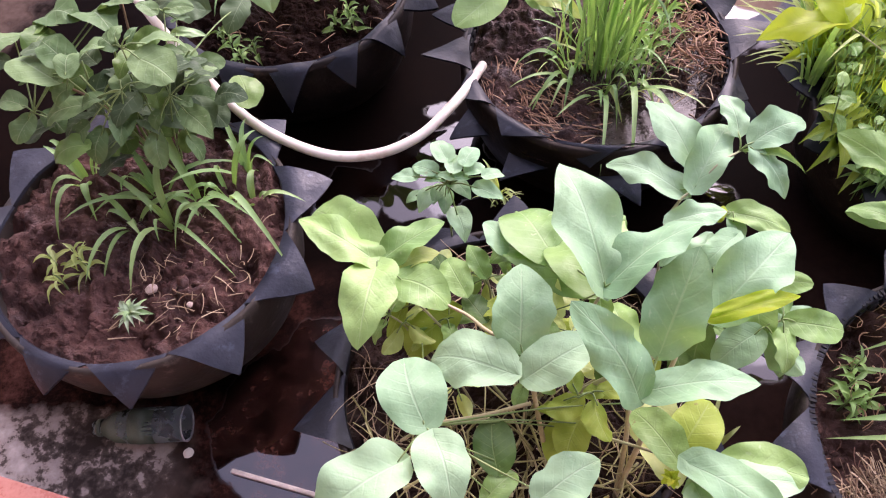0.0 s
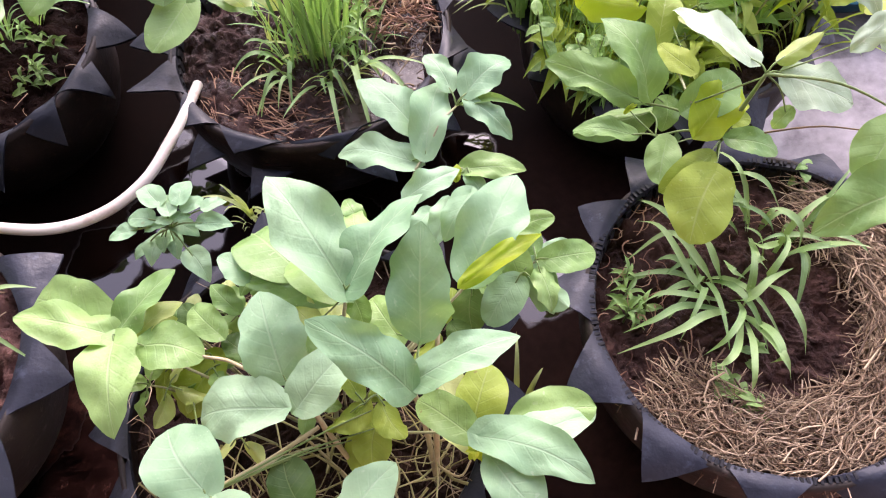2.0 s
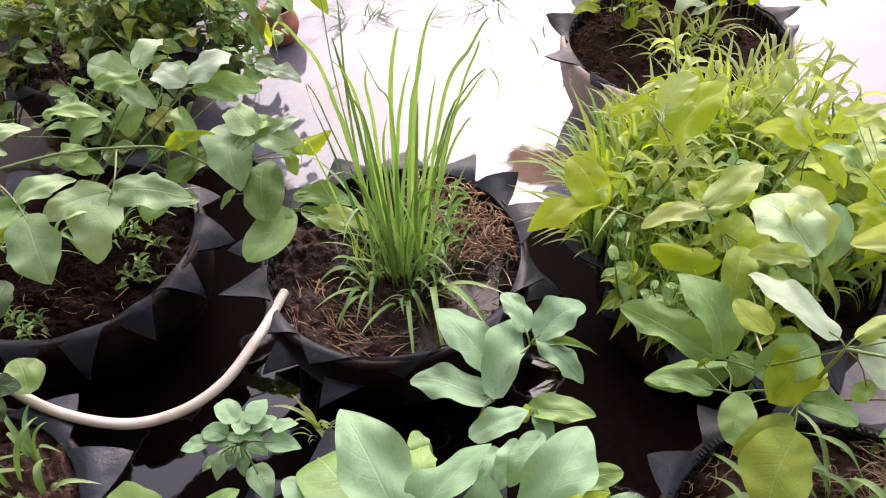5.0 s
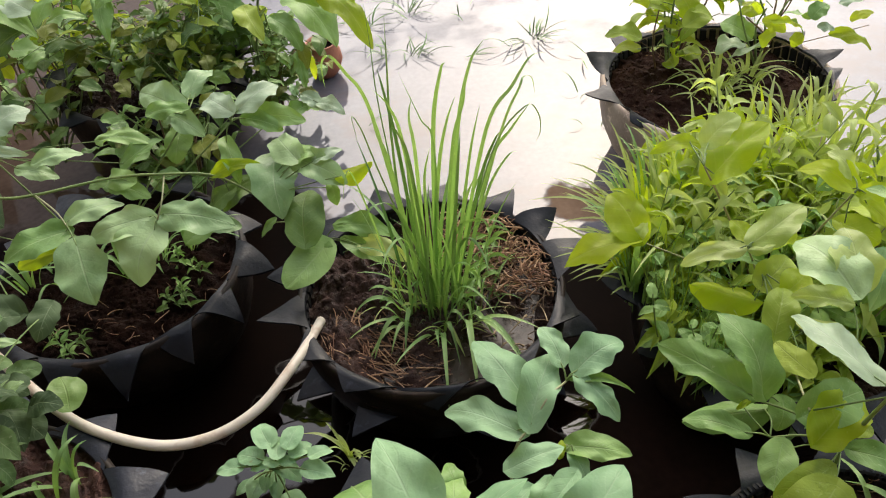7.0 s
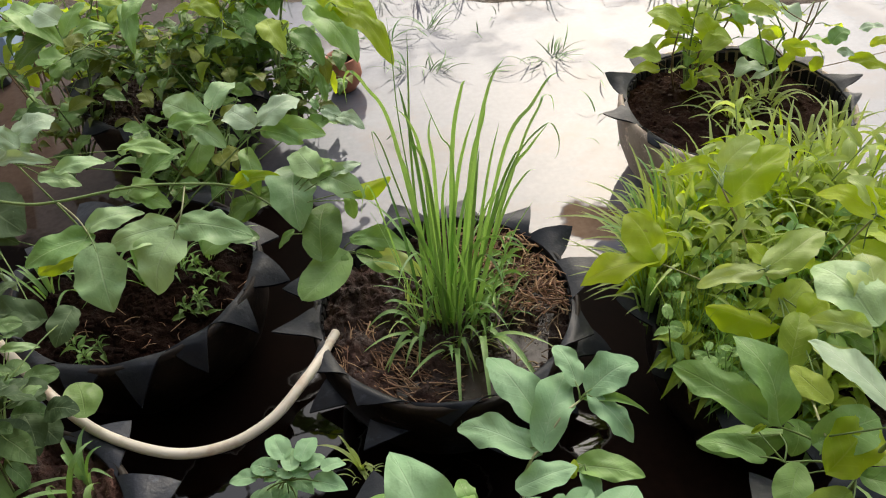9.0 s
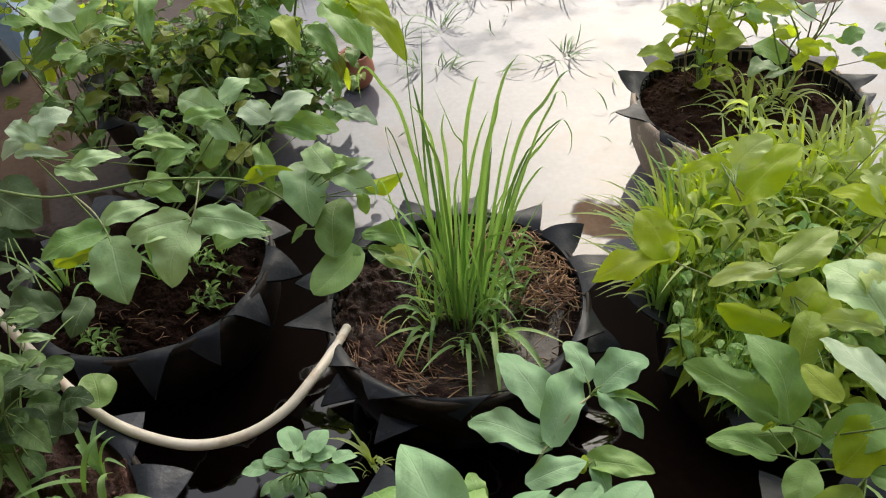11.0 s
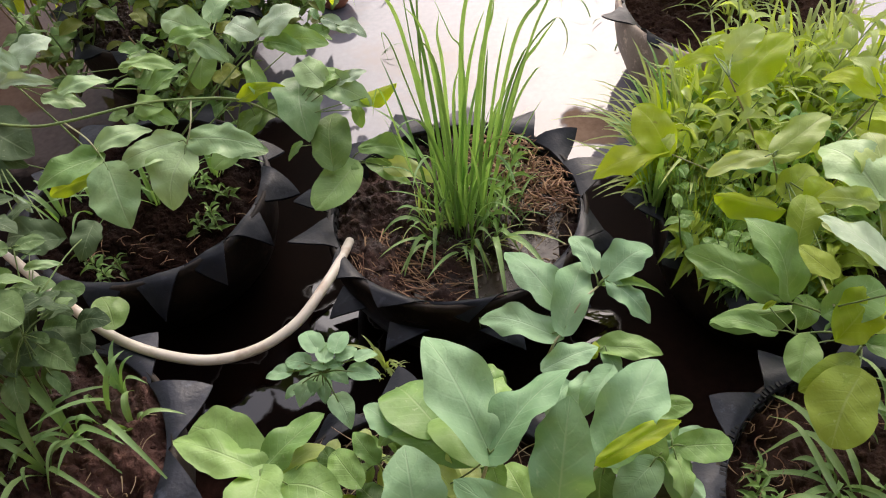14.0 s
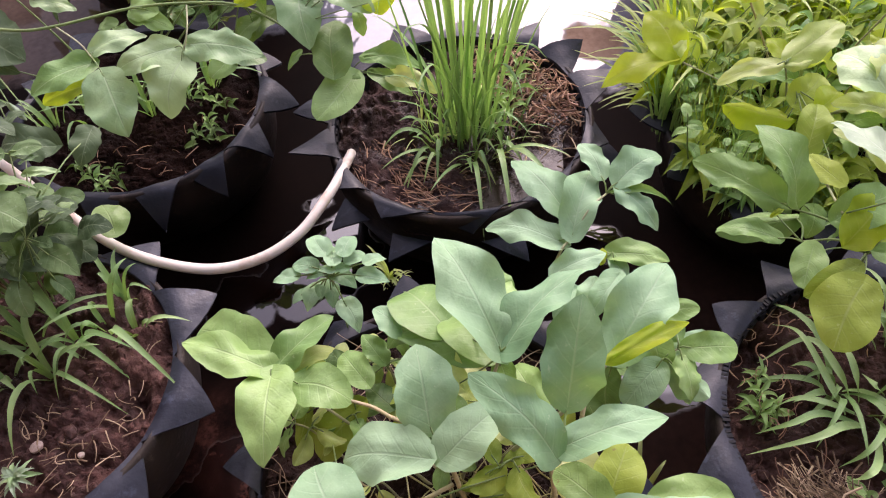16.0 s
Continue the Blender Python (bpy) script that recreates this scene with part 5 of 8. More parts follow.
leaf(seedling, "heart", (-0.090, 0.733, 0.400), (-0.114, 0.721, 0.394), 0.72, LEAF_BLUE, 0, (-0.043, 0.720, 0.440))
leaf(seedling, "heart", (-0.034, 0.714, 0.465), (-0.060, 0.728, 0.459), 0.72, LEAF_BLUE, 0, (-0.043, 0.720, 0.440))

tall_bean = thing("bean_plant", (0.838, 0.620, 0.190), "leggy bean plant with yellowing lower leaves beside straw mulch", "bean plant", "bean plants")
tube(tall_bean, "stalk", [(0.838, 0.620, 0.190), (0.820, 0.609, 0.295), (0.801, 0.598, 0.360)], 0.0040, 0.0024, STEM_GREEN, 6, 5)
leaf(tall_bean, "round", (0.730, 0.519, 0.410), (0.655, 0.441, 0.380), 0.92, LEAF_YELLOW, -11, (0.801, 0.598, 0.360))
leaf(tall_bean, "round", (0.738, 0.549, 0.410), (0.648, 0.529, 0.400), 0.50, LEAF_YELLOW, -16, (0.801, 0.598, 0.360))
leaf(tall_bean, "round", (0.696, 0.601, 0.410), (0.656, 0.544, 0.390), 0.72, LEAF_GREEN, -9, (0.801, 0.598, 0.360))
leaf(tall_bean, "round", (0.797, 0.577, 0.390), (0.865, 0.535, 0.380), 0.62, LEAF_GREEN, 14, (0.801, 0.598, 0.360))
leaf(tall_bean, "round", (0.815, 0.612, 0.380), (0.857, 0.606, 0.380), 0.60, LEAF_YELLOW, 16, (0.801, 0.598, 0.360))
leaf(tall_bean, "wavy", (0.723, 0.575, 0.440), (0.820, 0.638, 0.470), 0.62, LEAF_LIME, 23, (0.801, 0.598, 0.360))
tube(tall_bean, "stalk", [(0.801, 0.598, 0.360), (0.745, 0.609, 0.400), (0.689, 0.621, 0.400)], 0.0025, 0.0015, STEM_GREEN, 6, 5)
leaf(tall_bean, "wavy", (0.661, 0.633, 0.400), (0.581, 0.688, 0.400), 0.42, LEAF_GREEN, -13, (0.689, 0.621, 0.400))
leaf(tall_bean, "bean", (0.662, 0.673, 0.410), (0.692, 0.685, 0.410), 0.30, LEAF_LIME, 15, (0.689, 0.621, 0.400))
leaf(tall_bean, "cup", (0.721, 0.672, 0.390), (0.589, 0.691, 0.390), 0.42, LEAF_GREEN, -16, (0.689, 0.621, 0.400))
tube(tall_bean, "stalk", [(0.801, 0.598, 0.360), (0.746, 0.637, 0.410), (0.691, 0.676, 0.420)], 0.0025, 0.0015, STEM_GREEN, 6, 5)
leaf(tall_bean, "wavy", (0.694, 0.687, 0.410), (0.593, 0.824, 0.420), 0.36, LEAF_GREEN, -19, (0.691, 0.676, 0.420))
leaf(tall_bean, "bean", (0.701, 0.679, 0.430), (0.673, 0.776, 0.520), 0.58, LEAF_GREEN, 7, (0.691, 0.676, 0.420))
leaf(tall_bean, "bean", (0.742, 0.681, 0.400), (0.720, 0.643, 0.370), 0.85, LEAF_GREEN, -7, (0.691, 0.676, 0.420))
tube(tall_bean, "stalk", [(0.801, 0.598, 0.360), (0.794, 0.578, 0.460), (0.787, 0.557, 0.560)], 0.0045, 0.0027, STEM_GREEN, 6, 5)
leaf(tall_bean, "wavy", (0.815, 0.554, 0.550), (0.894, 0.487, 0.530), 0.75, LEAF_PALE, 12, (0.787, 0.557, 0.560))
leaf(tall_bean, "cup", (0.806, 0.564, 0.570), (0.867, 0.567, 0.600), 0.42, LEAF_PALE_LIME, 14, (0.787, 0.557, 0.560))
leaf(tall_bean, "wavy", (0.785, 0.581, 0.560), (0.741, 0.722, 0.570), 0.40, LEAF_PALE, -5, (0.787, 0.557, 0.560))
leaf(tall_bean, "bean", (0.830, 0.528, 0.500), (0.806, 0.526, 0.470), 0.70, LEAF_GREEN, -10, (0.787, 0.557, 0.560))
tube(tall_bean, "stalk", [(0.787, 0.557, 0.560), (0.852, 0.496, 0.575), (0.917, 0.435, 0.550)], 0.0025, 0.0015, STEM_GREEN, 6, 5)
leaf(tall_bean, "round", (0.913, 0.429, 0.540), (0.842, 0.385, 0.500), 0.75, LEAF_GREEN, -12, (0.917, 0.435, 0.550))
leaf(tall_bean, "bean", (0.905, 0.352, 0.500), (0.771, 0.361, 0.460), 0.58, LEAF_GREEN, -15, (0.917, 0.435, 0.550))
leaf(tall_bean, "round", (0.921, 0.441, 0.550), (0.980, 0.390, 0.500), 0.70, LEAF_GREEN, 10, (0.917, 0.435, 0.550))
leaf(tall_bean, "round", (0.921, 0.395, 0.500), (0.945, 0.347, 0.470), 0.70, LEAF_PALE, 6, (0.917, 0.435, 0.550))
leaf(tall_bean, "wavy", (0.899, 0.504, 0.620), (0.951, 0.469, 0.600), 0.50, LEAF_PALE, 13, (0.917, 0.435, 0.550))
tube(tall_bean, "stalk", [(0.801, 0.598, 0.360), (0.897, 0.534, 0.420), (0.945, 0.480, 0.450)], 0.002, 0.0012, STEM_BROWN, 5, 5)

lush_bean = thing("bean_plant", (0.930, 1.030, 0.190), "lush bean plant with lime-green backlit leaves over weeds", "bean plant", "bean plants")
tube(lush_bean, "stalk", [(0.930, 1.030, 0.190), (0.772, 1.005, 0.365), (0.614, 0.980, 0.500)], 0.0020, 0.0012, STEM_PALE, 6, 5)
leaf(lush_bean, "bean", (0.616, 0.979, 0.500), (0.592, 1.078, 0.540), 0.62, LEAF_LIME, -19, (0.614, 0.980, 0.500))
leaf(lush_bean, "bean", (0.611, 0.983, 0.500), (0.482, 0.990, 0.480), 0.44, LEAF_LIME, -5, (0.614, 0.980, 0.500))
leaf(lush_bean, "bean", (0.614, 0.984, 0.500), (0.631, 0.991, 0.530), 0.70, LEAF_PALE_LIME, 10, (0.614, 0.980, 0.500))
tube(lush_bean, "stalk", [(0.930, 1.030, 0.190), (0.856, 0.971, 0.365), (0.782, 0.912, 0.500)], 0.0030, 0.0018, STEM_PALE, 6, 5)
leaf(lush_bean, "wavy", (0.776, 0.915, 0.500), (0.675, 0.938, 0.470), 0.36, LEAF_PALE_LIME, -19, (0.782, 0.912, 0.500))
leaf(lush_bean, "cup", (0.780, 0.910, 0.500), (0.816, 0.894, 0.520), 0.45, LEAF_PALE_LIME, 16, (0.782, 0.912, 0.500))
leaf(lush_bean, "wavy", (0.788, 0.919, 0.500), (0.909, 0.964, 0.530), 0.46, LEAF_PALE_LIME, 18, (0.782, 0.912, 0.500))
leaf(lush_bean, "bean", (0.803, 0.930, 0.490), (0.788, 0.989, 0.500), 0.60, LEAF_LIME, -5, (0.782, 0.912, 0.500))
leaf(lush_bean, "bean", (0.831, 0.944, 0.470), (0.917, 0.969, 0.470), 0.60, LEAF_LIME, 19, (0.782, 0.912, 0.500))
tube(lush_bean, "stalk", [(0.930, 1.030, 0.190), (0.875, 0.968, 0.335), (0.819, 0.906, 0.440)], 0.0030, 0.0018, STEM_PALE, 6, 5)
leaf(lush_bean, "cup", (0.799, 0.864, 0.410), (0.706, 0.940, 0.420), 0.45, LEAF_LIME, -15, (0.819, 0.906, 0.440))
leaf(lush_bean, "bean", (0.834, 0.942, 0.430), (0.760, 0.996, 0.420), 0.45, LEAF_GREEN, -16, (0.819, 0.906, 0.440))
leaf(lush_bean, "bean", (0.805, 0.884, 0.430), (0.878, 0.926, 0.450), 0.75, LEAF_YELLOW, 17, (0.819, 0.906, 0.440))
leaf(lush_bean, "bean", (0.798, 0.889, 0.360), (0.736, 0.906, 0.340), 0.40, LEAF_GREEN, -18, (0.819, 0.906, 0.440))
leaf(lush_bean, "round", (0.776, 0.778, 0.420), (0.827, 0.851, 0.460), 0.58, LEAF_YELLOW, 10, (0.819, 0.906, 0.440))
leaf(lush_bean, "round", (0.795, 0.702, 0.420), (0.768, 0.765, 0.430), 0.74, LEAF_YELLOW, -8, (0.819, 0.906, 0.440))
leaf(lush_bean, "bean", (0.830, 0.849, 0.440), (0.892, 0.890, 0.440), 0.70, LEAF_LIME, 17, (0.819, 0.906, 0.440))
tube(lush_bean, "stalk", [(0.930, 1.030, 0.190), (0.889, 0.883, 0.385), (0.848, 0.735, 0.540)], 0.0040, 0.0024, STEM_PALE, 6, 5)
leaf(lush_bean, "wavy", (0.851, 0.731, 0.550), (0.823, 0.852, 0.580), 0.72, LEAF_GREY, -4, (0.848, 0.735, 0.540))
leaf(lush_bean, "wavy", (0.836, 0.720, 0.550), (0.753, 0.745, 0.570), 0.42, LEAF_PALE_LIME, -19, (0.848, 0.735, 0.540))
leaf(lush_bean, "wavy", (0.822, 0.649, 0.500), (0.764, 0.730, 0.530), 0.42, LEAF_PALE_LIME, -11, (0.848, 0.735, 0.540))
leaf(lush_bean, "wavy", (0.861, 0.740, 0.550), (0.886, 0.832, 0.600), 0.70, LEAF_PALE_LIME, 5, (0.848, 0.735, 0.540))
leaf(lush_bean, "bean", (0.939, 0.803, 0.550), (0.898, 0.735, 0.500), 0.55, LEAF_BLUE, -9, (0.848, 0.735, 0.540))
tube(lush_bean, "stalk", [(0.930, 1.030, 0.190), (0.849, 1.051, 0.395), (0.768, 1.073, 0.560)], 0.0030, 0.0018, STEM_TAN, 6, 5)
leaf(lush_bean, "bean", (0.785, 1.071, 0.530), (0.929, 1.147, 0.580), 0.46, LEAF_LIME, 7, (0.768, 1.073, 0.560))
leaf(lush_bean, "wavy", (0.794, 1.128, 0.560), (0.871, 1.155, 0.600), 0.60, LEAF_PALE_LIME, 17, (0.768, 1.073, 0.560))
leaf(lush_bean, "bean", (0.790, 1.148, 0.550), (0.701, 1.148, 0.560), 0.42, LEAF_LIME, -20, (0.768, 1.073, 0.560))
leaf(lush_bean, "bean", (0.801, 1.131, 0.550), (0.830, 1.110, 0.500), 0.60, LEAF_GREEN, 9, (0.768, 1.073, 0.560))
leaf(lush_bean, "cup", (0.777, 1.202, 0.550), (0.809, 1.194, 0.570), 0.50, LEAF_PALE_LIME, 17, (0.768, 1.073, 0.560))
tube(lush_bean, "stalk", [(0.930, 1.030, 0.190), (0.946, 0.976, 0.405), (0.961, 0.921, 0.580)], 0.0030, 0.0018, STEM_PALE, 6, 5)
leaf(lush_bean, "bean", (0.966, 0.925, 0.570), (0.912, 1.013, 0.580), 0.45, LEAF_LIME, -10, (0.961, 0.921, 0.580))
leaf(lush_bean, "wavy", (0.973, 0.949, 0.580), (0.944, 0.985, 0.620), 0.70, LEAF_PALE_LIME, -9, (0.961, 0.921, 0.580))
leaf(lush_bean, "bean", (0.967, 0.917, 0.570), (1.030, 0.912, 0.580), 0.50, LEAF_LIME, 20, (0.961, 0.921, 0.580))
leaf(lush_bean, "bean", (0.982, 0.922, 0.550), (1.014, 0.870, 0.520), 0.60, LEAF_LIME, 9, (0.961, 0.921, 0.580))
leaf(lush_bean, "round", (0.941, 0.912, 0.520), (0.980, 0.852, 0.520), 0.70, LEAF_LIME, 11, (0.961, 0.921, 0.580))
tube(lush_bean, "stalk", [(0.930, 1.030, 0.190), (0.954, 0.873, 0.405), (0.978, 0.715, 0.580)], 0.0030, 0.0018, STEM_PALE, 6, 5)
leaf(lush_bean, "bean", (0.988, 0.722, 0.570), (0.930, 0.746, 0.530), 0.60, LEAF_YELLOW, -16, (0.978, 0.715, 0.580))
leaf(lush_bean, "bean", (0.984, 0.715, 0.580), (1.047, 0.703, 0.580), 0.55, LEAF_YELLOW, 20, (0.978, 0.715, 0.580))
leaf(lush_bean, "bean", (0.974, 0.723, 0.580), (0.935, 0.783, 0.580), 0.55, LEAF_LIME, -11, (0.978, 0.715, 0.580))
leaf(lush_bean, "bean", (0.971, 0.784, 0.620), (1.082, 0.781, 0.630), 0.50, LEAF_LIME, 20, (0.978, 0.715, 0.580))
leaf(lush_bean, "cup", (1.003, 0.791, 0.600), (1.035, 0.751, 0.600), 0.60, LEAF_PALE_LIME, 12, (0.978, 0.715, 0.580))
leaf(lush_bean, "wavy", (0.975, 0.696, 0.580), (1.069, 0.637, 0.500), 0.60, LEAF_PALE_LIME, 14, (0.978, 0.715, 0.580))
leaf(lush_bean, "bean", (0.986, 0.840, 0.600), (0.948, 0.887, 0.620), 0.50, LEAF_GREEN, -12, (0.978, 0.715, 0.580))
leaf(lush_bean, "bean", (1.052, 0.925, 0.600), (1.060, 0.870, 0.620), 0.50, LEAF_YELLOW, 3, (0.978, 0.715, 0.580))
leaf(lush_bean, "wavy", (1.022, 0.939, 0.620), (1.094, 0.916, 0.640), 0.30, LEAF_PALE_LIME, 18, (0.978, 0.715, 0.580))
tube(lush_bean, "stalk", [(0.930, 1.030, 0.190), (0.832, 0.823, 0.345), (0.734, 0.616, 0.460)], 0.0030, 0.0018, STEM_PALE, 6, 5)
leaf(lush_bean, "round", (0.730, 0.616, 0.450), (0.822, 0.625, 0.470), 0.75, LEAF_GREEN, 19, (0.734, 0.616, 0.460))
leaf(lush_bean, "wavy", (0.861, 0.510, 0.620), (0.936, 0.529, 0.650), 0.42, LEAF_PALE, 18, (0.734, 0.616, 0.460))
leaf(lush_bean, "wavy", (0.946, 0.689, 0.600), (0.985, 0.582, 0.580), 0.42, LEAF_PALE, 7)
leaf(lush_bean, "wavy", (0.863, 0.677, 0.620), (0.989, 0.630, 0.630), 0.30, LEAF_PALE_LIME, 19)
leaf(lush_bean, "bean", (0.956, 0.646, 0.600), (1.012, 0.647, 0.620), 0.50, LEAF_PALE_LIME, 19)
leaf(lush_bean, "wavy", (1.047, 0.921, 0.520), (1.137, 0.942, 0.530), 0.50, LEAF_PALE_LIME, 19)
leaf(lush_bean, "wavy", (1.049, 0.858, 0.520), (1.127, 0.848, 0.530), 0.45, LEAF_LIME, 20)
leaf(lush_bean, "wavy", (1.043, 0.800, 0.520), (1.114, 0.785, 0.530), 0.50, LEAF_PALE_LIME, 19)
leaf(lush_bean, "wavy", (1.166, 0.928, 0.520), (1.181, 0.860, 0.530), 0.55, LEAF_PALE, 4)
leaf(lush_bean, "wavy", (1.110, 0.965, 0.520), (1.195, 1.008, 0.530), 0.50, LEAF_PALE_LIME, 18)
leaf(lush_bean, "wavy", (1.120, 0.832, 0.520), (1.126, 0.745, 0.530), 0.50, LEAF_LIME, 1)
leaf(lush_bean, "wavy", (1.082, 1.010, 0.520), (1.177, 1.052, 0.530), 0.50, LEAF_LIME, 18)
leaf(lush_bean, "wavy", (1.111, 0.882, 0.520), (1.023, 0.825, 0.530), 0.60, LEAF_LIME, -17)

vine = thing("bean_vine", (-0.460, 1.500, 0.190), "trailing bean vine with broad grey-green leaves over dark soil", "bean plant", "bean plants")
tube(vine, "runner_stem", [(-0.750, 1.580, 0.460), (-0.609, 1.508, 0.460), (-0.515, 1.478, 0.470), (-0.355, 1.476, 0.480), (-0.238, 1.452, 0.483), (-0.140, 1.446, 0.460), (-0.050, 1.389, 0.420), (0.021, 1.361, 0.340), (0.058, 1.359, 0.300)], 0.0035, 0.002, STEM_GREEN, 6, 6)
tube(vine, "stalk", [(-0.460, 1.500, 0.190), (-0.351, 1.476, 0.355), (-0.241, 1.452, 0.480)], 0.0030, 0.0018, STEM_GREEN, 6, 5)
tube(vine, "stalk", [(-0.241, 1.452, 0.480), (-0.244, 1.383, 0.470), (-0.261, 1.358, 0.440)], 0.002, 0.0015, STEM_PALE, 5, 4)
leaf(vine, "bean", (-0.267, 1.347, 0.430), (-0.322, 1.261, 0.360), 0.82, LEAF_GREY, -12, (-0.261, 1.358, 0.440))
leaf(vine, "wavy", (-0.272, 1.374, 0.440), (-0.414, 1.364, 0.430), 0.48, LEAF_GREY, -28, (-0.261, 1.358, 0.440))
leaf(vine, "wavy", (-0.255, 1.375, 0.440), (-0.112, 1.313, 0.440), 0.50, LEAF_GREY, 26, (-0.261, 1.358, 0.440))
tube(vine, "stalk", [(-0.515, 1.478, 0.470), (-0.466, 1.420, 0.460), (-0.443, 1.383, 0.440)], 0.002, 0.0015, STEM_PALE, 5, 4)
leaf(vine, "bean", (-0.426, 1.345, 0.430), (-0.403, 1.227, 0.370), 0.81, LEAF_GREY, 5, (-0.443, 1.383, 0.440))
leaf(vine, "wavy", (-0.444, 1.389, 0.430), (-0.581, 1.348, 0.420), 0.54, LEAF_GREEN, -27, (-0.443, 1.383, 0.440))
leaf(vine, "wavy", (-0.450, 1.409, 0.440), (-0.339, 1.435, 0.450), 0.48, LEAF_GREY, 27, (-0.443, 1.383, 0.440))
leaf(vine, "bean", (-0.472, 1.416, 0.360), (-0.600, 1.412, 0.340), 0.39, LEAF_LIME, -28, (-0.443, 1.383, 0.440))
leaf(vine, "wavy", (-0.365, 1.485, 0.460), (-0.284, 1.446, 0.440), 0.50, LEAF_GREEN, 25, (-0.355, 1.476, 0.480))
leaf(vine, "bean", (-0.307, 1.458, 0.470), (-0.377, 1.505, 0.460), 0.58, LEAF_GREEN, -23, (-0.355, 1.476, 0.480))
leaf(vine, "round", (-0.181, 1.436, 0.350), (-0.241, 1.401, 0.330), 0.82, LEAF_GREEN, -23, (-0.140, 1.446, 0.460))
leaf(vine, "round", (-0.178, 1.432, 0.350), (-0.114, 1.397, 0.350), 0.63, LEAF_GREY, 25, (-0.140, 1.446, 0.460))
leaf(vine, "bean", (-0.112, 1.444, 0.420), (-0.183, 1.421, 0.380), 0.58, LEAF_DARK, -23, (-0.140, 1.446, 0.460))
leaf(vine, "bean", (-0.075, 1.466, 0.420), (-0.152, 1.433, 0.380), 0.58, LEAF_DARK, -23, (-0.140, 1.446, 0.460))
leaf(vine, "bean", (-0.140, 1.450, 0.460), (-0.038, 1.439, 0.480), 0.34, LEAF_LIME, 27, (-0.140, 1.446, 0.460))
leaf(vine, "bean", (-0.302, 1.571, 0.400), (-0.273, 1.550, 0.360), 0.58, LEAF_DARK, 15, (-0.140, 1.446, 0.460))
leaf(vine, "bean", (-0.010, 1.476, 0.460), (-0.015, 1.336, 0.420), 0.71, LEAF_GREY, -1, (-0.050, 1.389, 0.420))
leaf(vine, "bean", (0.041, 1.419, 0.480), (-0.002, 1.513, 0.500), 0.63, LEAF_GREY, -11, (-0.050, 1.389, 0.420))
leaf(vine, "wavy", (0.031, 1.441, 0.470), (0.130, 1.359, 0.460), 0.53, LEAF_GREY, 21, (-0.050, 1.389, 0.420))
leaf(vine, "cup", (0.113, 1.363, 0.460), (0.195, 1.398, 0.470), 0.48, LEAF_LIME, 26, (-0.050, 1.389, 0.420))
leaf(vine, "bean", (0.009, 1.441, 0.470), (0.086, 1.421, 0.500), 0.58, LEAF_GREEN, 25, (-0.050, 1.389, 0.420))
leaf(vine, "wavy", (0.071, 1.411, 0.480), (0.134, 1.409, 0.500), 0.48, LEAF_PALE, 27, (-0.050, 1.389, 0.420))
leaf(vine, "bean", (0.098, 1.403, 0.420), (0.102, 1.372, 0.380), 0.58, LEAF_GREEN, 2, (-0.050, 1.389, 0.420))
leaf(vine, "bean", (0.023, 1.291, 0.360), (0.048, 1.418, 0.410), 0.64, LEAF_DARK, 5, (0.021, 1.361, 0.340))
leaf(vine, "round", (0.063, 1.310, 0.330), (-0.032, 1.226, 0.310), 0.70, LEAF_GREEN, -21, (0.021, 1.361, 0.340))
leaf(vine, "round", (0.030, 1.332, 0.330), (0.074, 1.278, 0.320), 0.77, LEAF_GREEN, 18, (0.021, 1.361, 0.340))
leaf(vine, "bean", (-0.037, 1.390, 0.360), (-0.073, 1.364, 0.340), 0.39, LEAF_GREEN, -21, (0.021, 1.361, 0.340))
leaf(vine, "bean", (0.095, 1.365, 0.330), (0.208, 1.310, 0.330), 0.40, LEAF_GREEN, 25, (0.058, 1.359, 0.300))
leaf(vine, "bean", (0.138, 1.311, 0.310), (0.229, 1.255, 0.300), 0.43, LEAF_PALE_LIME, 24, (0.058, 1.359, 0.300))
leaf(vine, "bean", (0.103, 1.338, 0.310), (0.181, 1.278, 0.280), 0.39, LEAF_GREEN, 21, (0.058, 1.359, 0.300))
tube(vine, "stalk", [(-0.460, 1.500, 0.190), (-0.272, 1.500, 0.390), (-0.084, 1.499, 0.550)], 0.0030, 0.0018, STEM_GREEN, 6, 5)
leaf(vine, "wavy", (-0.074, 1.503, 0.570), (-0.137, 1.584, 0.580), 0.58, LEAF_PALE, -17, (-0.084, 1.499, 0.550))
leaf(vine, "wavy", (-0.062, 1.506, 0.570), (0.026, 1.571, 0.590), 0.53, LEAF_PALE, 22, (-0.084, 1.499, 0.550))
leaf(vine, "wavy", (-0.062, 1.526, 0.540), (0.020, 1.495, 0.520), 0.48, LEAF_GREEN, 26, (-0.084, 1.499, 0.550))
leaf(vine, "wavy", (-0.052, 1.532, 0.530), (0.070, 1.516, 0.520), 0.43, LEAF_GREEN, 28, (-0.084, 1.499, 0.550))
leaf(vine, "bean", (-0.108, 1.514, 0.500), (-0.090, 1.417, 0.460), 0.39, LEAF_GREEN, 5, (-0.084, 1.499, 0.550))
tube(vine, "stalk", [(-0.460, 1.500, 0.190), (-0.321, 1.537, 0.385), (-0.181, 1.574, 0.540)], 0.0030, 0.0018, STEM_GREEN, 6, 5)
leaf(vine, "bean", (-0.195, 1.601, 0.540), (-0.289, 1.679, 0.560), 0.59, LEAF_GREY, -21, (-0.181, 1.574, 0.540))
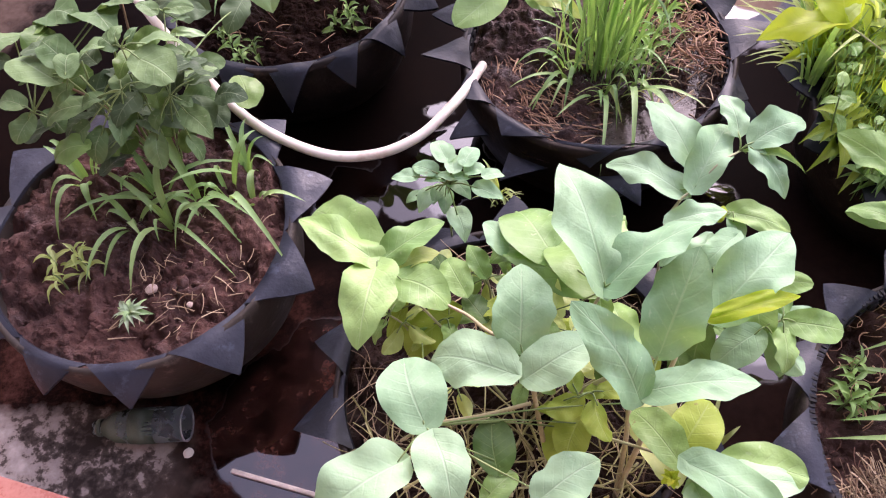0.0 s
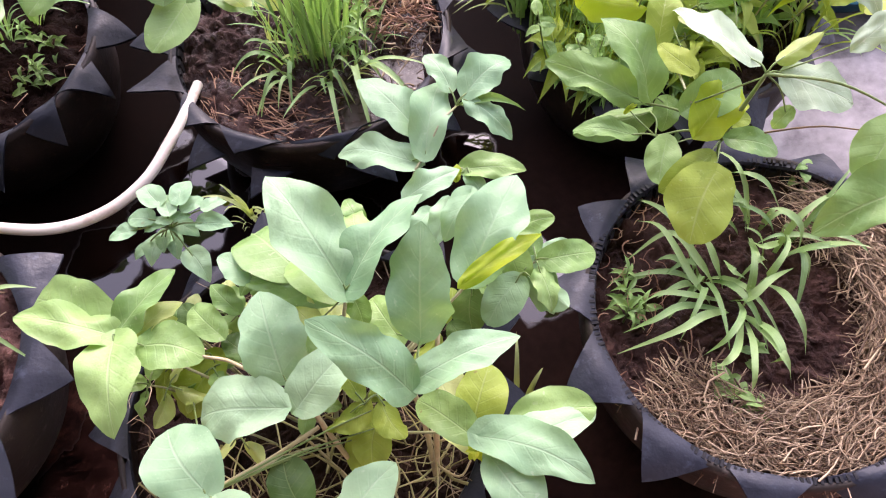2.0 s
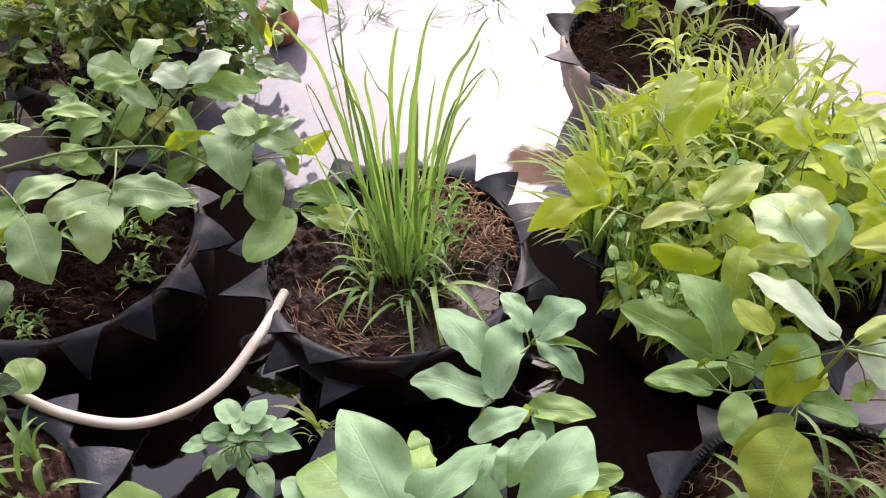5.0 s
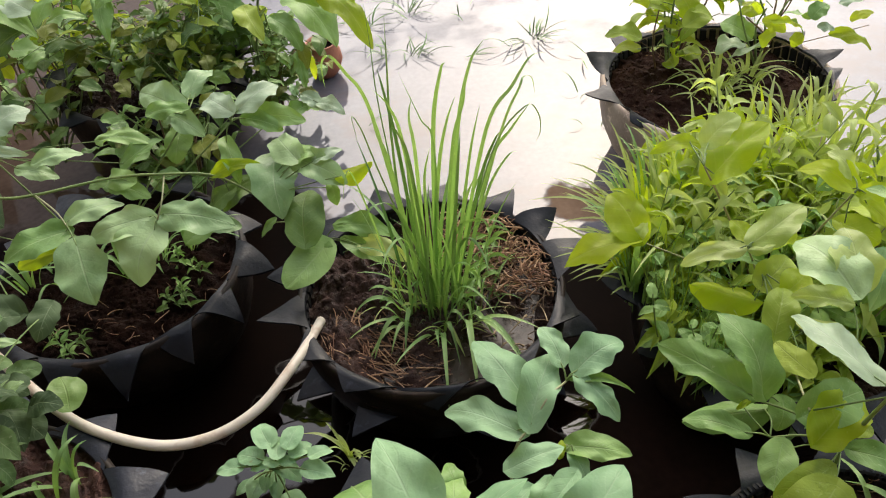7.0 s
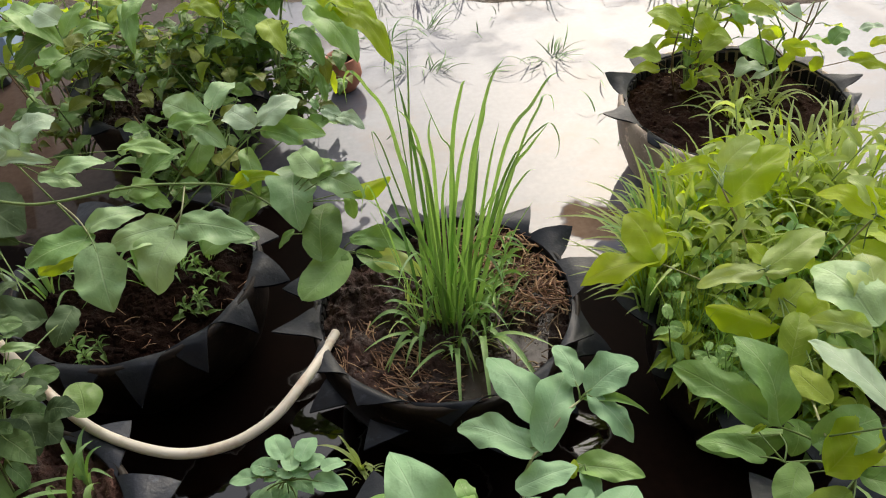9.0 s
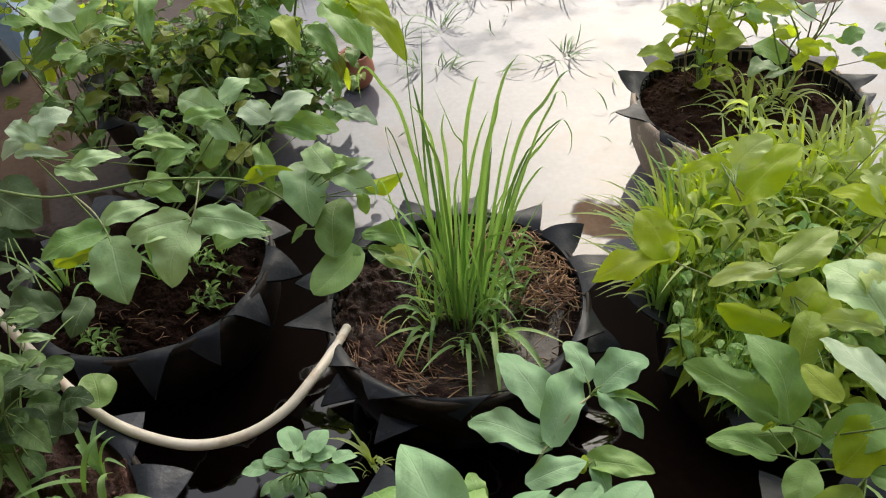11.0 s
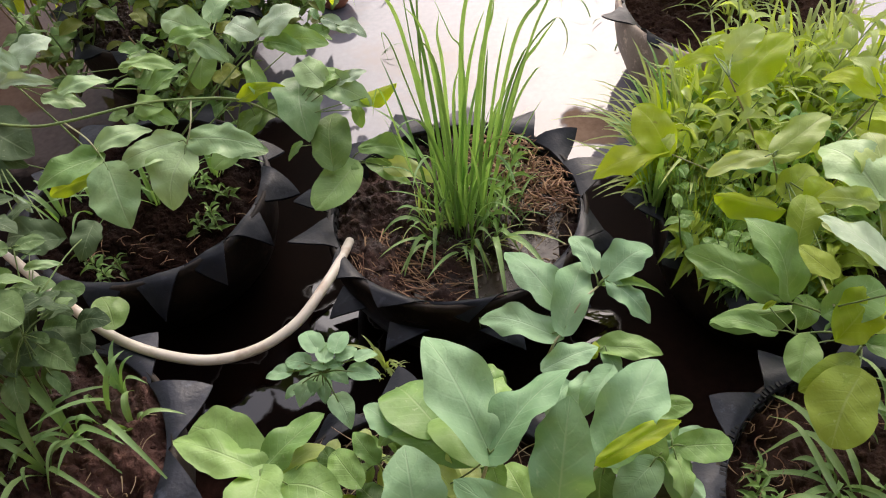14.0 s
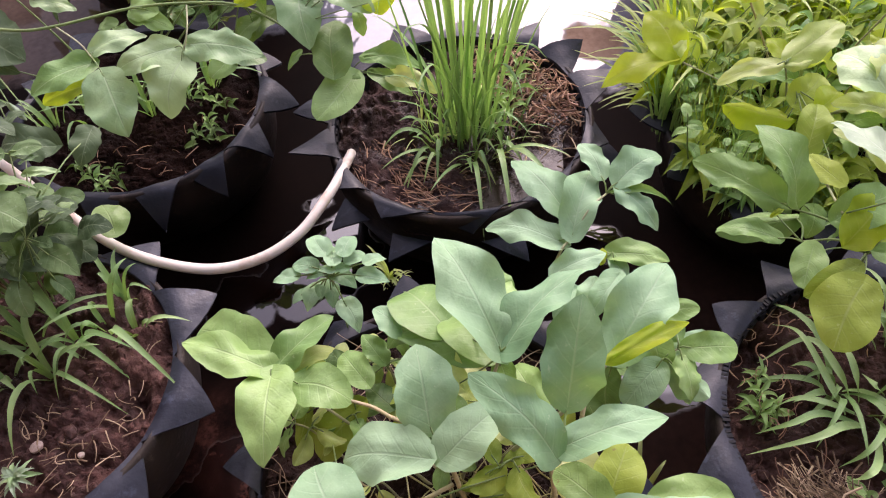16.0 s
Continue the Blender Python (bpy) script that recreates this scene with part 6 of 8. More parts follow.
leaf(vine, "wavy", (-0.230, 1.614, 0.530), (-0.153, 1.527, 0.520), 0.48, LEAF_GREY, 19, (-0.181, 1.574, 0.540))
leaf(vine, "round", (-0.209, 1.605, 0.490), (-0.231, 1.532, 0.460), 0.82, LEAF_GREEN, -8, (-0.181, 1.574, 0.540))
leaf(vine, "bean", (-0.176, 1.640, 0.550), (-0.123, 1.720, 0.570), 0.58, LEAF_GREY, 15, (-0.181, 1.574, 0.540))
leaf(vine, "bean", (-0.260, 1.591, 0.550), (-0.170, 1.574, 0.560), 0.48, LEAF_GREEN, 27, (-0.181, 1.574, 0.540))
leaf(vine, "bean", (-0.140, 1.707, 0.550), (-0.087, 1.679, 0.550), 0.58, LEAF_DARK, 25, (-0.181, 1.574, 0.540))
tube(vine, "stalk", [(-0.460, 1.500, 0.190), (-0.200, 1.567, 0.365), (0.060, 1.634, 0.500)], 0.0020, 0.0012, STEM_GREEN, 6, 5)
leaf(vine, "wavy", (0.068, 1.628, 0.510), (0.121, 1.585, 0.490), 0.53, LEAF_PALE, 21, (0.060, 1.634, 0.500))
leaf(vine, "bean", (0.055, 1.632, 0.510), (0.046, 1.651, 0.530), 0.67, LEAF_GREY, -9, (0.060, 1.634, 0.500))
leaf(vine, "bean", (0.071, 1.610, 0.490), (0.012, 1.600, 0.460), 0.58, LEAF_GREEN, -25, (0.060, 1.634, 0.500))
leaf(vine, "wavy", (0.098, 1.599, 0.500), (0.152, 1.549, 0.500), 0.48, LEAF_PALE, 21, (0.060, 1.634, 0.500))
tube(vine, "stalk", [(-0.460, 1.500, 0.190), (-0.537, 1.550, 0.365), (-0.614, 1.599, 0.500)], 0.0030, 0.0018, STEM_GREEN, 6, 5)
leaf(vine, "wavy", (-0.630, 1.677, 0.520), (-0.549, 1.733, 0.540), 0.70, LEAF_PALE, 23, (-0.614, 1.599, 0.500))
leaf(vine, "wavy", (-0.648, 1.605, 0.510), (-0.537, 1.577, 0.520), 0.27, LEAF_PALE, 27, (-0.614, 1.599, 0.500))
leaf(vine, "wavy", (-0.623, 1.675, 0.520), (-0.693, 1.619, 0.500), 0.58, LEAF_PALE, -21, (-0.614, 1.599, 0.500))
leaf(vine, "wavy", (-0.517, 1.548, 0.500), (-0.419, 1.557, 0.510), 0.45, LEAF_GREY, 28, (-0.614, 1.599, 0.500))
leaf(vine, "wavy", (-0.566, 1.572, 0.480), (-0.482, 1.546, 0.460), 0.48, LEAF_GREY, 26, (-0.614, 1.599, 0.500))
leaf(vine, "wavy", (-0.606, 1.621, 0.530), (-0.677, 1.690, 0.550), 0.48, LEAF_PALE, -20, (-0.614, 1.599, 0.500))
leaf(vine, "wavy", (-0.335, 1.513, 0.480), (-0.246, 1.542, 0.520), 0.40, LEAF_GREEN, 24, (-0.614, 1.599, 0.500))
leaf(vine, "bean", (-0.383, 1.596, 0.500), (-0.264, 1.535, 0.520), 0.34, LEAF_GREEN, 25, (-0.614, 1.599, 0.500))
tube(vine, "stalk", [(-0.460, 1.500, 0.190), (-0.569, 1.486, 0.325), (-0.678, 1.471, 0.420)], 0.0020, 0.0012, STEM_GREEN, 6, 5)
leaf(vine, "bean", (-0.719, 1.567, 0.440), (-0.599, 1.450, 0.430), 0.77, LEAF_DULL, 20, (-0.678, 1.471, 0.420))
leaf(vine, "bean", (-0.690, 1.474, 0.420), (-0.621, 1.453, 0.400), 0.48, LEAF_DULL, 26, (-0.678, 1.471, 0.420))
leaf(vine, "bean", (-0.705, 1.440, 0.420), (-0.647, 1.412, 0.400), 0.77, LEAF_DULL, 24, (-0.678, 1.471, 0.420))
leaf(vine, "bean", (-0.538, 1.234, 0.370), (-0.679, 1.288, 0.360), 0.53, LEAF_DULL, -26, (-0.678, 1.471, 0.420))
leaf(vine, "cup", (-0.633, 1.355, 0.400), (-0.605, 1.328, 0.370), 0.29, LEAF_PALE, 16, (-0.678, 1.471, 0.420))
leaf(vine, "bean", (-0.642, 1.309, 0.380), (-0.606, 1.353, 0.380), 0.48, LEAF_DULL, 18, (-0.678, 1.471, 0.420))
leaf(vine, "bean", (-0.703, 1.320, 0.400), (-0.630, 1.333, 0.420), 0.58, LEAF_DULL, 27, (-0.678, 1.471, 0.420))

young_bean = thing("young_bean_plant", (-0.580, 0.930, 0.200), "bushy young bean plant with small oval grey-green leaves", "bean plant", "bean plants")
tube(young_bean, "stalk", [(-0.580, 0.930, 0.200), (-0.564, 0.915, 0.410), (-0.547, 0.901, 0.580)], 0.0022, 0.0013, STEM_GREEN, 6, 5)
leaf(young_bean, "round", (-0.525, 0.890, 0.569), (-0.460, 0.845, 0.561), 0.85, LEAF_MUTED, 5, (-0.547, 0.901, 0.580))
leaf(young_bean, "round", (-0.557, 0.900, 0.580), (-0.594, 0.931, 0.580), 0.70, LEAF_MUTED, -15, (-0.547, 0.901, 0.580))
leaf(young_bean, "heart", (-0.532, 0.906, 0.591), (-0.521, 0.930, 0.599), 0.70, LEAF_MUTED, 0, (-0.547, 0.901, 0.580))
leaf(young_bean, "round", (-0.573, 0.921, 0.574), (-0.624, 0.890, 0.571), 0.70, LEAF_MUTED, 10, (-0.547, 0.901, 0.580))
leaf(young_bean, "round", (-0.521, 0.919, 0.569), (-0.458, 0.934, 0.561), 0.70, LEAF_MUTED, -15, (-0.547, 0.901, 0.580))
leaf(young_bean, "heart", (-0.556, 0.907, 0.591), (-0.547, 0.932, 0.599), 0.80, LEAF_MUTED, 5, (-0.547, 0.901, 0.580))
tube(young_bean, "stalk", [(-0.580, 0.930, 0.200), (-0.605, 0.894, 0.400), (-0.631, 0.858, 0.560)], 0.0022, 0.0013, STEM_GREEN, 6, 5)
leaf(young_bean, "round", (-0.656, 0.863, 0.554), (-0.741, 0.927, 0.551), 0.75, LEAF_MUTED, 5, (-0.631, 0.858, 0.560))
leaf(young_bean, "round", (-0.638, 0.862, 0.537), (-0.668, 0.842, 0.523), 0.80, LEAF_MUTED, -5, (-0.631, 0.858, 0.560))
leaf(young_bean, "heart", (-0.631, 0.881, 0.571), (-0.689, 0.932, 0.579), 0.70, LEAF_MUTED, -5, (-0.631, 0.858, 0.560))
leaf(young_bean, "round", (-0.628, 0.856, 0.571), (-0.627, 0.904, 0.579), 0.80, LEAF_MUTED, 10, (-0.631, 0.858, 0.560))
leaf(young_bean, "round", (-0.667, 0.881, 0.549), (-0.726, 0.872, 0.541), 0.70, LEAF_MUTED, 0, (-0.631, 0.858, 0.560))
tube(young_bean, "stalk", [(-0.580, 0.930, 0.200), (-0.573, 0.899, 0.380), (-0.565, 0.869, 0.520)], 0.0022, 0.0013, STEM_GREEN, 6, 5)
leaf(young_bean, "heart", (-0.579, 0.911, 0.509), (-0.573, 0.871, 0.501), 0.86, LEAF_MUTED, -10, (-0.565, 0.869, 0.520))
leaf(young_bean, "round", (-0.599, 0.866, 0.509), (-0.639, 0.851, 0.501), 0.75, LEAF_MUTED, -5, (-0.565, 0.869, 0.520))
leaf(young_bean, "round", (-0.629, 0.863, 0.497), (-0.709, 0.849, 0.483), 0.70, LEAF_MUTED, 5, (-0.565, 0.869, 0.520))
leaf(young_bean, "heart", (-0.570, 0.862, 0.486), (-0.575, 0.801, 0.464), 0.70, LEAF_MUTED, 0, (-0.565, 0.869, 0.520))
leaf(young_bean, "round", (-0.632, 0.838, 0.475), (-0.663, 0.820, 0.445), 0.85, LEAF_MUTED, -5, (-0.565, 0.869, 0.520))
leaf(young_bean, "round", (-0.614, 0.831, 0.463), (-0.629, 0.795, 0.426), 0.80, LEAF_MUTED, -15, (-0.565, 0.869, 0.520))
leaf(young_bean, "heart", (-0.542, 0.884, 0.520), (-0.499, 0.900, 0.520), 0.70, LEAF_MUTED, 10, (-0.565, 0.869, 0.520))
tube(young_bean, "stalk", [(-0.580, 0.930, 0.200), (-0.545, 0.915, 0.355), (-0.510, 0.901, 0.470)], 0.0022, 0.0013, STEM_GREEN, 6, 5)
leaf(young_bean, "round", (-0.517, 0.924, 0.476), (-0.543, 0.931, 0.479), 0.85, LEAF_MUTED, -15, (-0.510, 0.901, 0.470))
leaf(young_bean, "round", (-0.498, 0.898, 0.464), (-0.472, 0.890, 0.461), 0.80, LEAF_MUTED, -5, (-0.510, 0.901, 0.470))
leaf(young_bean, "heart", (-0.491, 0.891, 0.442), (-0.442, 0.848, 0.423), 0.70, LEAF_MUTED, 5, (-0.510, 0.901, 0.470))
leaf(young_bean, "round", (-0.528, 0.890, 0.447), (-0.543, 0.862, 0.433), 0.80, LEAF_MUTED, 5, (-0.510, 0.901, 0.470))
leaf(young_bean, "round", (-0.479, 0.933, 0.470), (-0.442, 0.970, 0.470), 0.70, LEAF_MUTED, -15, (-0.510, 0.901, 0.470))
leaf(young_bean, "heart", (-0.507, 0.944, 0.487), (-0.475, 0.970, 0.498), 0.80, LEAF_MUTED, -15, (-0.510, 0.901, 0.470))
leaf(young_bean, "round", (-0.544, 0.859, 0.419), (-0.535, 0.812, 0.386), 0.70, LEAF_MUTED, -10, (-0.510, 0.901, 0.470))
leaf(young_bean, "round", (-0.490, 0.859, 0.408), (-0.471, 0.844, 0.367), 0.70, LEAF_MUTED, -15, (-0.510, 0.901, 0.470))
leaf(young_bean, "heart", (-0.509, 0.957, 0.487), (-0.533, 0.987, 0.498), 0.70, LEAF_MUTED, -5, (-0.510, 0.901, 0.470))
tube(young_bean, "stalk", [(-0.580, 0.930, 0.200), (-0.662, 0.907, 0.350), (-0.745, 0.884, 0.460)], 0.0022, 0.0013, STEM_GREEN, 6, 5)
leaf(young_bean, "round", (-0.761, 0.890, 0.443), (-0.782, 0.844, 0.432), 0.80, LEAF_MUTED, -15, (-0.745, 0.884, 0.460))
leaf(young_bean, "round", (-0.741, 0.903, 0.437), (-0.706, 0.871, 0.423), 0.80, LEAF_MUTED, 0, (-0.745, 0.884, 0.460))
leaf(young_bean, "heart", (-0.763, 0.894, 0.466), (-0.815, 0.902, 0.469), 0.80, LEAF_MUTED, 5, (-0.745, 0.884, 0.460))
leaf(young_bean, "round", (-0.786, 1.016, 0.511), (-0.794, 0.940, 0.544), 0.80, LEAF_MUTED, -5, (-0.745, 0.884, 0.460))
leaf(young_bean, "round", (-0.734, 1.032, 0.528), (-0.652, 0.997, 0.572), 0.70, LEAF_MUTED, -5, (-0.745, 0.884, 0.460))
leaf(young_bean, "heart", (-0.652, 1.047, 0.528), (-0.583, 0.962, 0.572), 0.70, LEAF_MUTED, -5, (-0.745, 0.884, 0.460))
leaf(young_bean, "round", (-0.625, 1.044, 0.539), (-0.562, 1.020, 0.591), 0.70, LEAF_MUTED, -15, (-0.745, 0.884, 0.460))
tube(young_bean, "stalk", [(-0.580, 0.930, 0.200), (-0.577, 1.034, 0.345), (-0.574, 1.137, 0.450)], 0.0022, 0.0013, STEM_GREEN, 6, 5)
leaf(young_bean, "round", (-0.563, 1.133, 0.456), (-0.514, 1.136, 0.459), 0.70, LEAF_MUTED, 5, (-0.574, 1.137, 0.450))
leaf(young_bean, "heart", (-0.584, 1.122, 0.461), (-0.626, 1.145, 0.469), 0.70, LEAF_MUTED, -5, (-0.574, 1.137, 0.450))
leaf(young_bean, "round", (-0.552, 1.109, 0.450), (-0.523, 1.123, 0.450), 0.70, LEAF_MUTED, -15, (-0.574, 1.137, 0.450))
leaf(young_bean, "round", (-0.562, 1.084, 0.390), (-0.526, 1.104, 0.378), 0.8, LEAF_MUTED, 22, (-0.560, 0.985, 0.330))
leaf(young_bean, "round", (-0.519, 1.070, 0.385), (-0.470, 1.079, 0.373), 0.72, LEAF_MUTED, 22, (-0.560, 0.985, 0.330))
leaf(young_bean, "round", (-0.564, 1.054, 0.375), (-0.521, 1.072, 0.363), 0.75, LEAF_MUTED, 20, (-0.560, 0.985, 0.330))
leaf(young_bean, "round", (-0.531, 0.998, 0.370), (-0.478, 0.999, 0.358), 0.85, LEAF_MUTED, 22, (-0.560, 0.985, 0.330))
leaf(young_bean, "round", (-0.526, 0.934, 0.360), (-0.470, 0.957, 0.348), 0.75, LEAF_MUTED, 20, (-0.560, 0.985, 0.330))
leaf(young_bean, "bean", (-0.575, 1.171, 0.420), (-0.516, 1.192, 0.408), 0.75, LEAF_DULL, 24, (-0.560, 0.985, 0.330))
leaf(young_bean, "bean", (-0.572, 1.132, 0.400), (-0.513, 1.140, 0.388), 0.35, LEAF_GREY, 24, (-0.560, 0.985, 0.330))
leaf(young_bean, "round", (-0.525, 0.942, 0.340), (-0.528, 0.895, 0.328), 0.8, LEAF_DARK, 0, (-0.560, 0.985, 0.330))

tall_grass = thing("tall_grass", (0.29, 1.21, 0.175), "tall upright clump of bright green grass in mud", "grass", "grass clumps")
long_blade(tall_grass, [(0.248, 1.205, 0.190), (0.234, 1.205, 0.370), (0.201, 1.216, 0.694), (0.168, 1.227, 0.778), (0.147, 1.238, 0.805), (0.132, 1.249, 0.785), (0.130, 1.260, 0.731)], 0.0078, GRASS)
long_blade(tall_grass, [(0.243, 1.219, 0.190), (0.227, 1.219, 0.355), (0.230, 1.229, 0.631), (0.240, 1.240, 0.764), (0.248, 1.250, 0.858)], 0.0057, GRASS_DULL)
long_blade(tall_grass, [(0.247, 1.214, 0.190), (0.234, 1.214, 0.357), (0.217, 1.243, 0.674), (0.219, 1.271, 0.794), (0.220, 1.300, 0.876)], 0.0029, GRASS_DULL)
long_blade(tall_grass, [(0.282, 1.157, 0.190), (0.285, 1.157, 0.360), (0.298, 1.172, 0.634), (0.281, 1.186, 0.688), (0.254, 1.200, 0.776)], 0.0043, GRASS)
long_blade(tall_grass, [(0.284, 1.230, 0.190), (0.288, 1.230, 0.322), (0.307, 1.227, 0.631), (0.328, 1.223, 0.748), (0.337, 1.220, 0.769)], 0.0100, GRASS)
long_blade(tall_grass, [(0.303, 1.227, 0.190), (0.316, 1.227, 0.319), (0.352, 1.241, 0.600), (0.385, 1.256, 0.731), (0.417, 1.270, 0.772)], 0.0100, GRASS)
long_blade(tall_grass, [(0.315, 1.193, 0.190), (0.335, 1.193, 0.334), (0.401, 1.207, 0.627), (0.454, 1.221, 0.699), (0.489, 1.236, 0.739), (0.522, 1.250, 0.739)], 0.0078, GRASS)
long_blade(tall_grass, [(0.329, 1.199, 0.190), (0.355, 1.199, 0.328), (0.403, 1.199, 0.555), (0.446, 1.200, 0.624), (0.482, 1.200, 0.673)], 0.0086, GRASS)
long_blade(tall_grass, [(0.318, 1.156, 0.190), (0.339, 1.156, 0.352), (0.418, 1.171, 0.636), (0.457, 1.186, 0.714), (0.469, 1.200, 0.726), (0.488, 1.215, 0.712), (0.499, 1.230, 0.668)], 0.0050, GRASS)
long_blade(tall_grass, [(0.314, 1.177, 0.190), (0.333, 1.177, 0.333), (0.405, 1.182, 0.593), (0.468, 1.186, 0.675), (0.494, 1.191, 0.651), (0.499, 1.195, 0.610), (0.493, 1.200, 0.585)], 0.0036, GRASS_DULL)
long_blade(tall_grass, [(0.267, 1.216, 0.190), (0.263, 1.216, 0.324), (0.249, 1.218, 0.611), (0.234, 1.219, 0.698), (0.207, 1.220, 0.742)], 0.0086, GRASS)
long_blade(tall_grass, [(0.279, 1.219, 0.190), (0.282, 1.219, 0.320), (0.307, 1.206, 0.555), (0.326, 1.193, 0.663), (0.344, 1.180, 0.726)], 0.0086, GRASS)
long_blade(tall_grass, [(0.294, 1.204, 0.190), (0.304, 1.204, 0.324), (0.336, 1.203, 0.604), (0.360, 1.201, 0.693), (0.367, 1.200, 0.735)], 0.0078, GRASS)
long_blade(tall_grass, [(0.257, 1.155, 0.190), (0.248, 1.155, 0.350), (0.195, 1.171, 0.604), (0.178, 1.188, 0.684), (0.165, 1.204, 0.703), (0.170, 1.220, 0.624)], 0.0036, GRASS_DULL)
long_blade(tall_grass, [(0.250, 1.172, 0.190), (0.238, 1.172, 0.360), (0.217, 1.181, 0.605), (0.204, 1.191, 0.663), (0.199, 1.200, 0.693)], 0.0092, GRASS)
long_blade(tall_grass, [(0.322, 1.234, 0.190), (0.346, 1.234, 0.301), (0.389, 1.212, 0.520), (0.412, 1.191, 0.611), (0.421, 1.170, 0.646)], 0.0078, GRASS_DULL)
long_blade(tall_grass, [(0.267, 1.178, 0.190), (0.263, 1.178, 0.335), (0.252, 1.175, 0.602), (0.238, 1.173, 0.675), (0.223, 1.170, 0.697)], 0.0086, GRASS_DULL)
long_blade(tall_grass, [(0.266, 1.198, 0.190), (0.262, 1.198, 0.343), (0.268, 1.215, 0.595), (0.266, 1.233, 0.660), (0.277, 1.250, 0.695)], 0.0086, GRASS)
long_blade(tall_grass, [(0.301, 1.171, 0.190), (0.313, 1.171, 0.339), (0.341, 1.196, 0.556), (0.356, 1.220, 0.627)], 0.0092, GRASS_DULL)
long_blade(tall_grass, [(0.258, 1.210, 0.190), (0.249, 1.210, 0.338), (0.239, 1.230, 0.603), (0.229, 1.250, 0.715), (0.224, 1.270, 0.750)], 0.0086, GRASS_DULL)
long_blade(tall_grass, [(0.286, 1.226, 0.190), (0.291, 1.226, 0.305), (0.300, 1.208, 0.555), (0.307, 1.190, 0.692)], 0.0092, GRASS)
long_blade(tall_grass, [(0.308, 1.184, 0.190), (0.324, 1.184, 0.331), (0.364, 1.192, 0.581), (0.390, 1.200, 0.688)], 0.0078, GRASS)
long_blade(tall_grass, [(0.318, 1.167, 0.190), (0.340, 1.167, 0.329), (0.391, 1.174, 0.508), (0.432, 1.182, 0.575), (0.455, 1.190, 0.578)], 0.0064, GRASS)
long_blade(tall_grass, [(0.273, 1.179, 0.190), (0.272, 1.179, 0.324), (0.272, 1.160, 0.558), (0.286, 1.140, 0.658)], 0.0086, GRASS)
long_blade(tall_grass, [(0.259, 1.155, 0.190), (0.252, 1.155, 0.340), (0.245, 1.153, 0.556), (0.245, 1.150, 0.653)], 0.0092, GRASS)
long_blade(tall_grass, [(0.304, 1.182, 0.190), (0.318, 1.182, 0.315), (0.345, 1.166, 0.496), (0.368, 1.150, 0.579)], 0.0086, GRASS)
long_blade(tall_grass, [(0.220, 1.220, 0.190), (0.193, 1.220, 0.296), (0.165, 1.215, 0.480), (0.145, 1.210, 0.584), (0.132, 1.205, 0.571), (0.122, 1.200, 0.530)], 0.0043, GRASS)
long_blade(tall_grass, [(0.269, 1.180, 0.190), (0.265, 1.180, 0.306), (0.216, 1.160, 0.515), (0.175, 1.140, 0.554), (0.152, 1.120, 0.535)], 0.0092, GRASS)
long_blade(tall_grass, [(0.283, 1.211, 0.190), (0.286, 1.211, 0.275), (0.333, 1.174, 0.434), (0.393, 1.137, 0.468), (0.422, 1.100, 0.451)], 0.0092, GRASS)
long_blade(tall_grass, [(0.264, 1.233, 0.190), (0.259, 1.233, 0.268), (0.221, 1.182, 0.422), (0.186, 1.131, 0.447), (0.166, 1.080, 0.441)], 0.0086, GRASS)
long_blade(tall_grass, [(0.296, 1.215, 0.190), (0.306, 1.215, 0.270), (0.342, 1.163, 0.412), (0.364, 1.112, 0.409), (0.363, 1.060, 0.399)], 0.0078, GRASS_DULL)

strap_grass = thing("strap_grass", (0.755, 0.38, 0.205), "sprawling strap-leaved grass over straw mulch", "grass", "grass clumps")
long_blade(strap_grass, [(0.708, 0.397, 0.212), (0.671, 0.425, 0.285), (0.667, 0.517, 0.295), (0.663, 0.578, 0.232)], 0.0135, GRASS_STRAP, True)
long_blade(strap_grass, [(0.728, 0.419, 0.212), (0.695, 0.443, 0.285), (0.674, 0.506, 0.295), (0.607, 0.513, 0.232)], 0.0155, GRASS_STRAP, True)
long_blade(strap_grass, [(0.728, 0.396, 0.212), (0.656, 0.399, 0.285), (0.611, 0.416, 0.295), (0.593, 0.433, 0.232)], 0.0120, GRASS_STRAP, True)
long_blade(strap_grass, [(0.725, 0.379, 0.212), (0.636, 0.388, 0.285), (0.579, 0.381, 0.295), (0.548, 0.400, 0.232)], 0.0135, GRASS_STRAP, True)
long_blade(strap_grass, [(0.730, 0.377, 0.212), (0.654, 0.362, 0.285), (0.601, 0.352, 0.295), (0.520, 0.372, 0.232)], 0.0155, GRASS_STRAP, True)
long_blade(strap_grass, [(0.751, 0.387, 0.212), (0.708, 0.342, 0.285), (0.661, 0.314, 0.295), (0.642, 0.320, 0.232)], 0.0120, GRASS_STRAP, True)
long_blade(strap_grass, [(0.742, 0.361, 0.212), (0.674, 0.300, 0.285), (0.642, 0.283, 0.295), (0.637, 0.299, 0.232)], 0.0135, GRASS_STRAP, True)
long_blade(strap_grass, [(0.747, 0.359, 0.212), (0.726, 0.292, 0.285), (0.722, 0.251, 0.295), (0.742, 0.233, 0.232)], 0.0155, GRASS_STRAP, True)
long_blade(strap_grass, [(0.744, 0.353, 0.212), (0.698, 0.297, 0.285), (0.667, 0.248, 0.295), (0.669, 0.234, 0.232)], 0.0120, GRASS_STRAP, True)
long_blade(strap_grass, [(0.749, 0.373, 0.212), (0.750, 0.384, 0.285), (0.773, 0.419, 0.295), (0.815, 0.471, 0.232)], 0.0135, GRASS_STRAP, True)
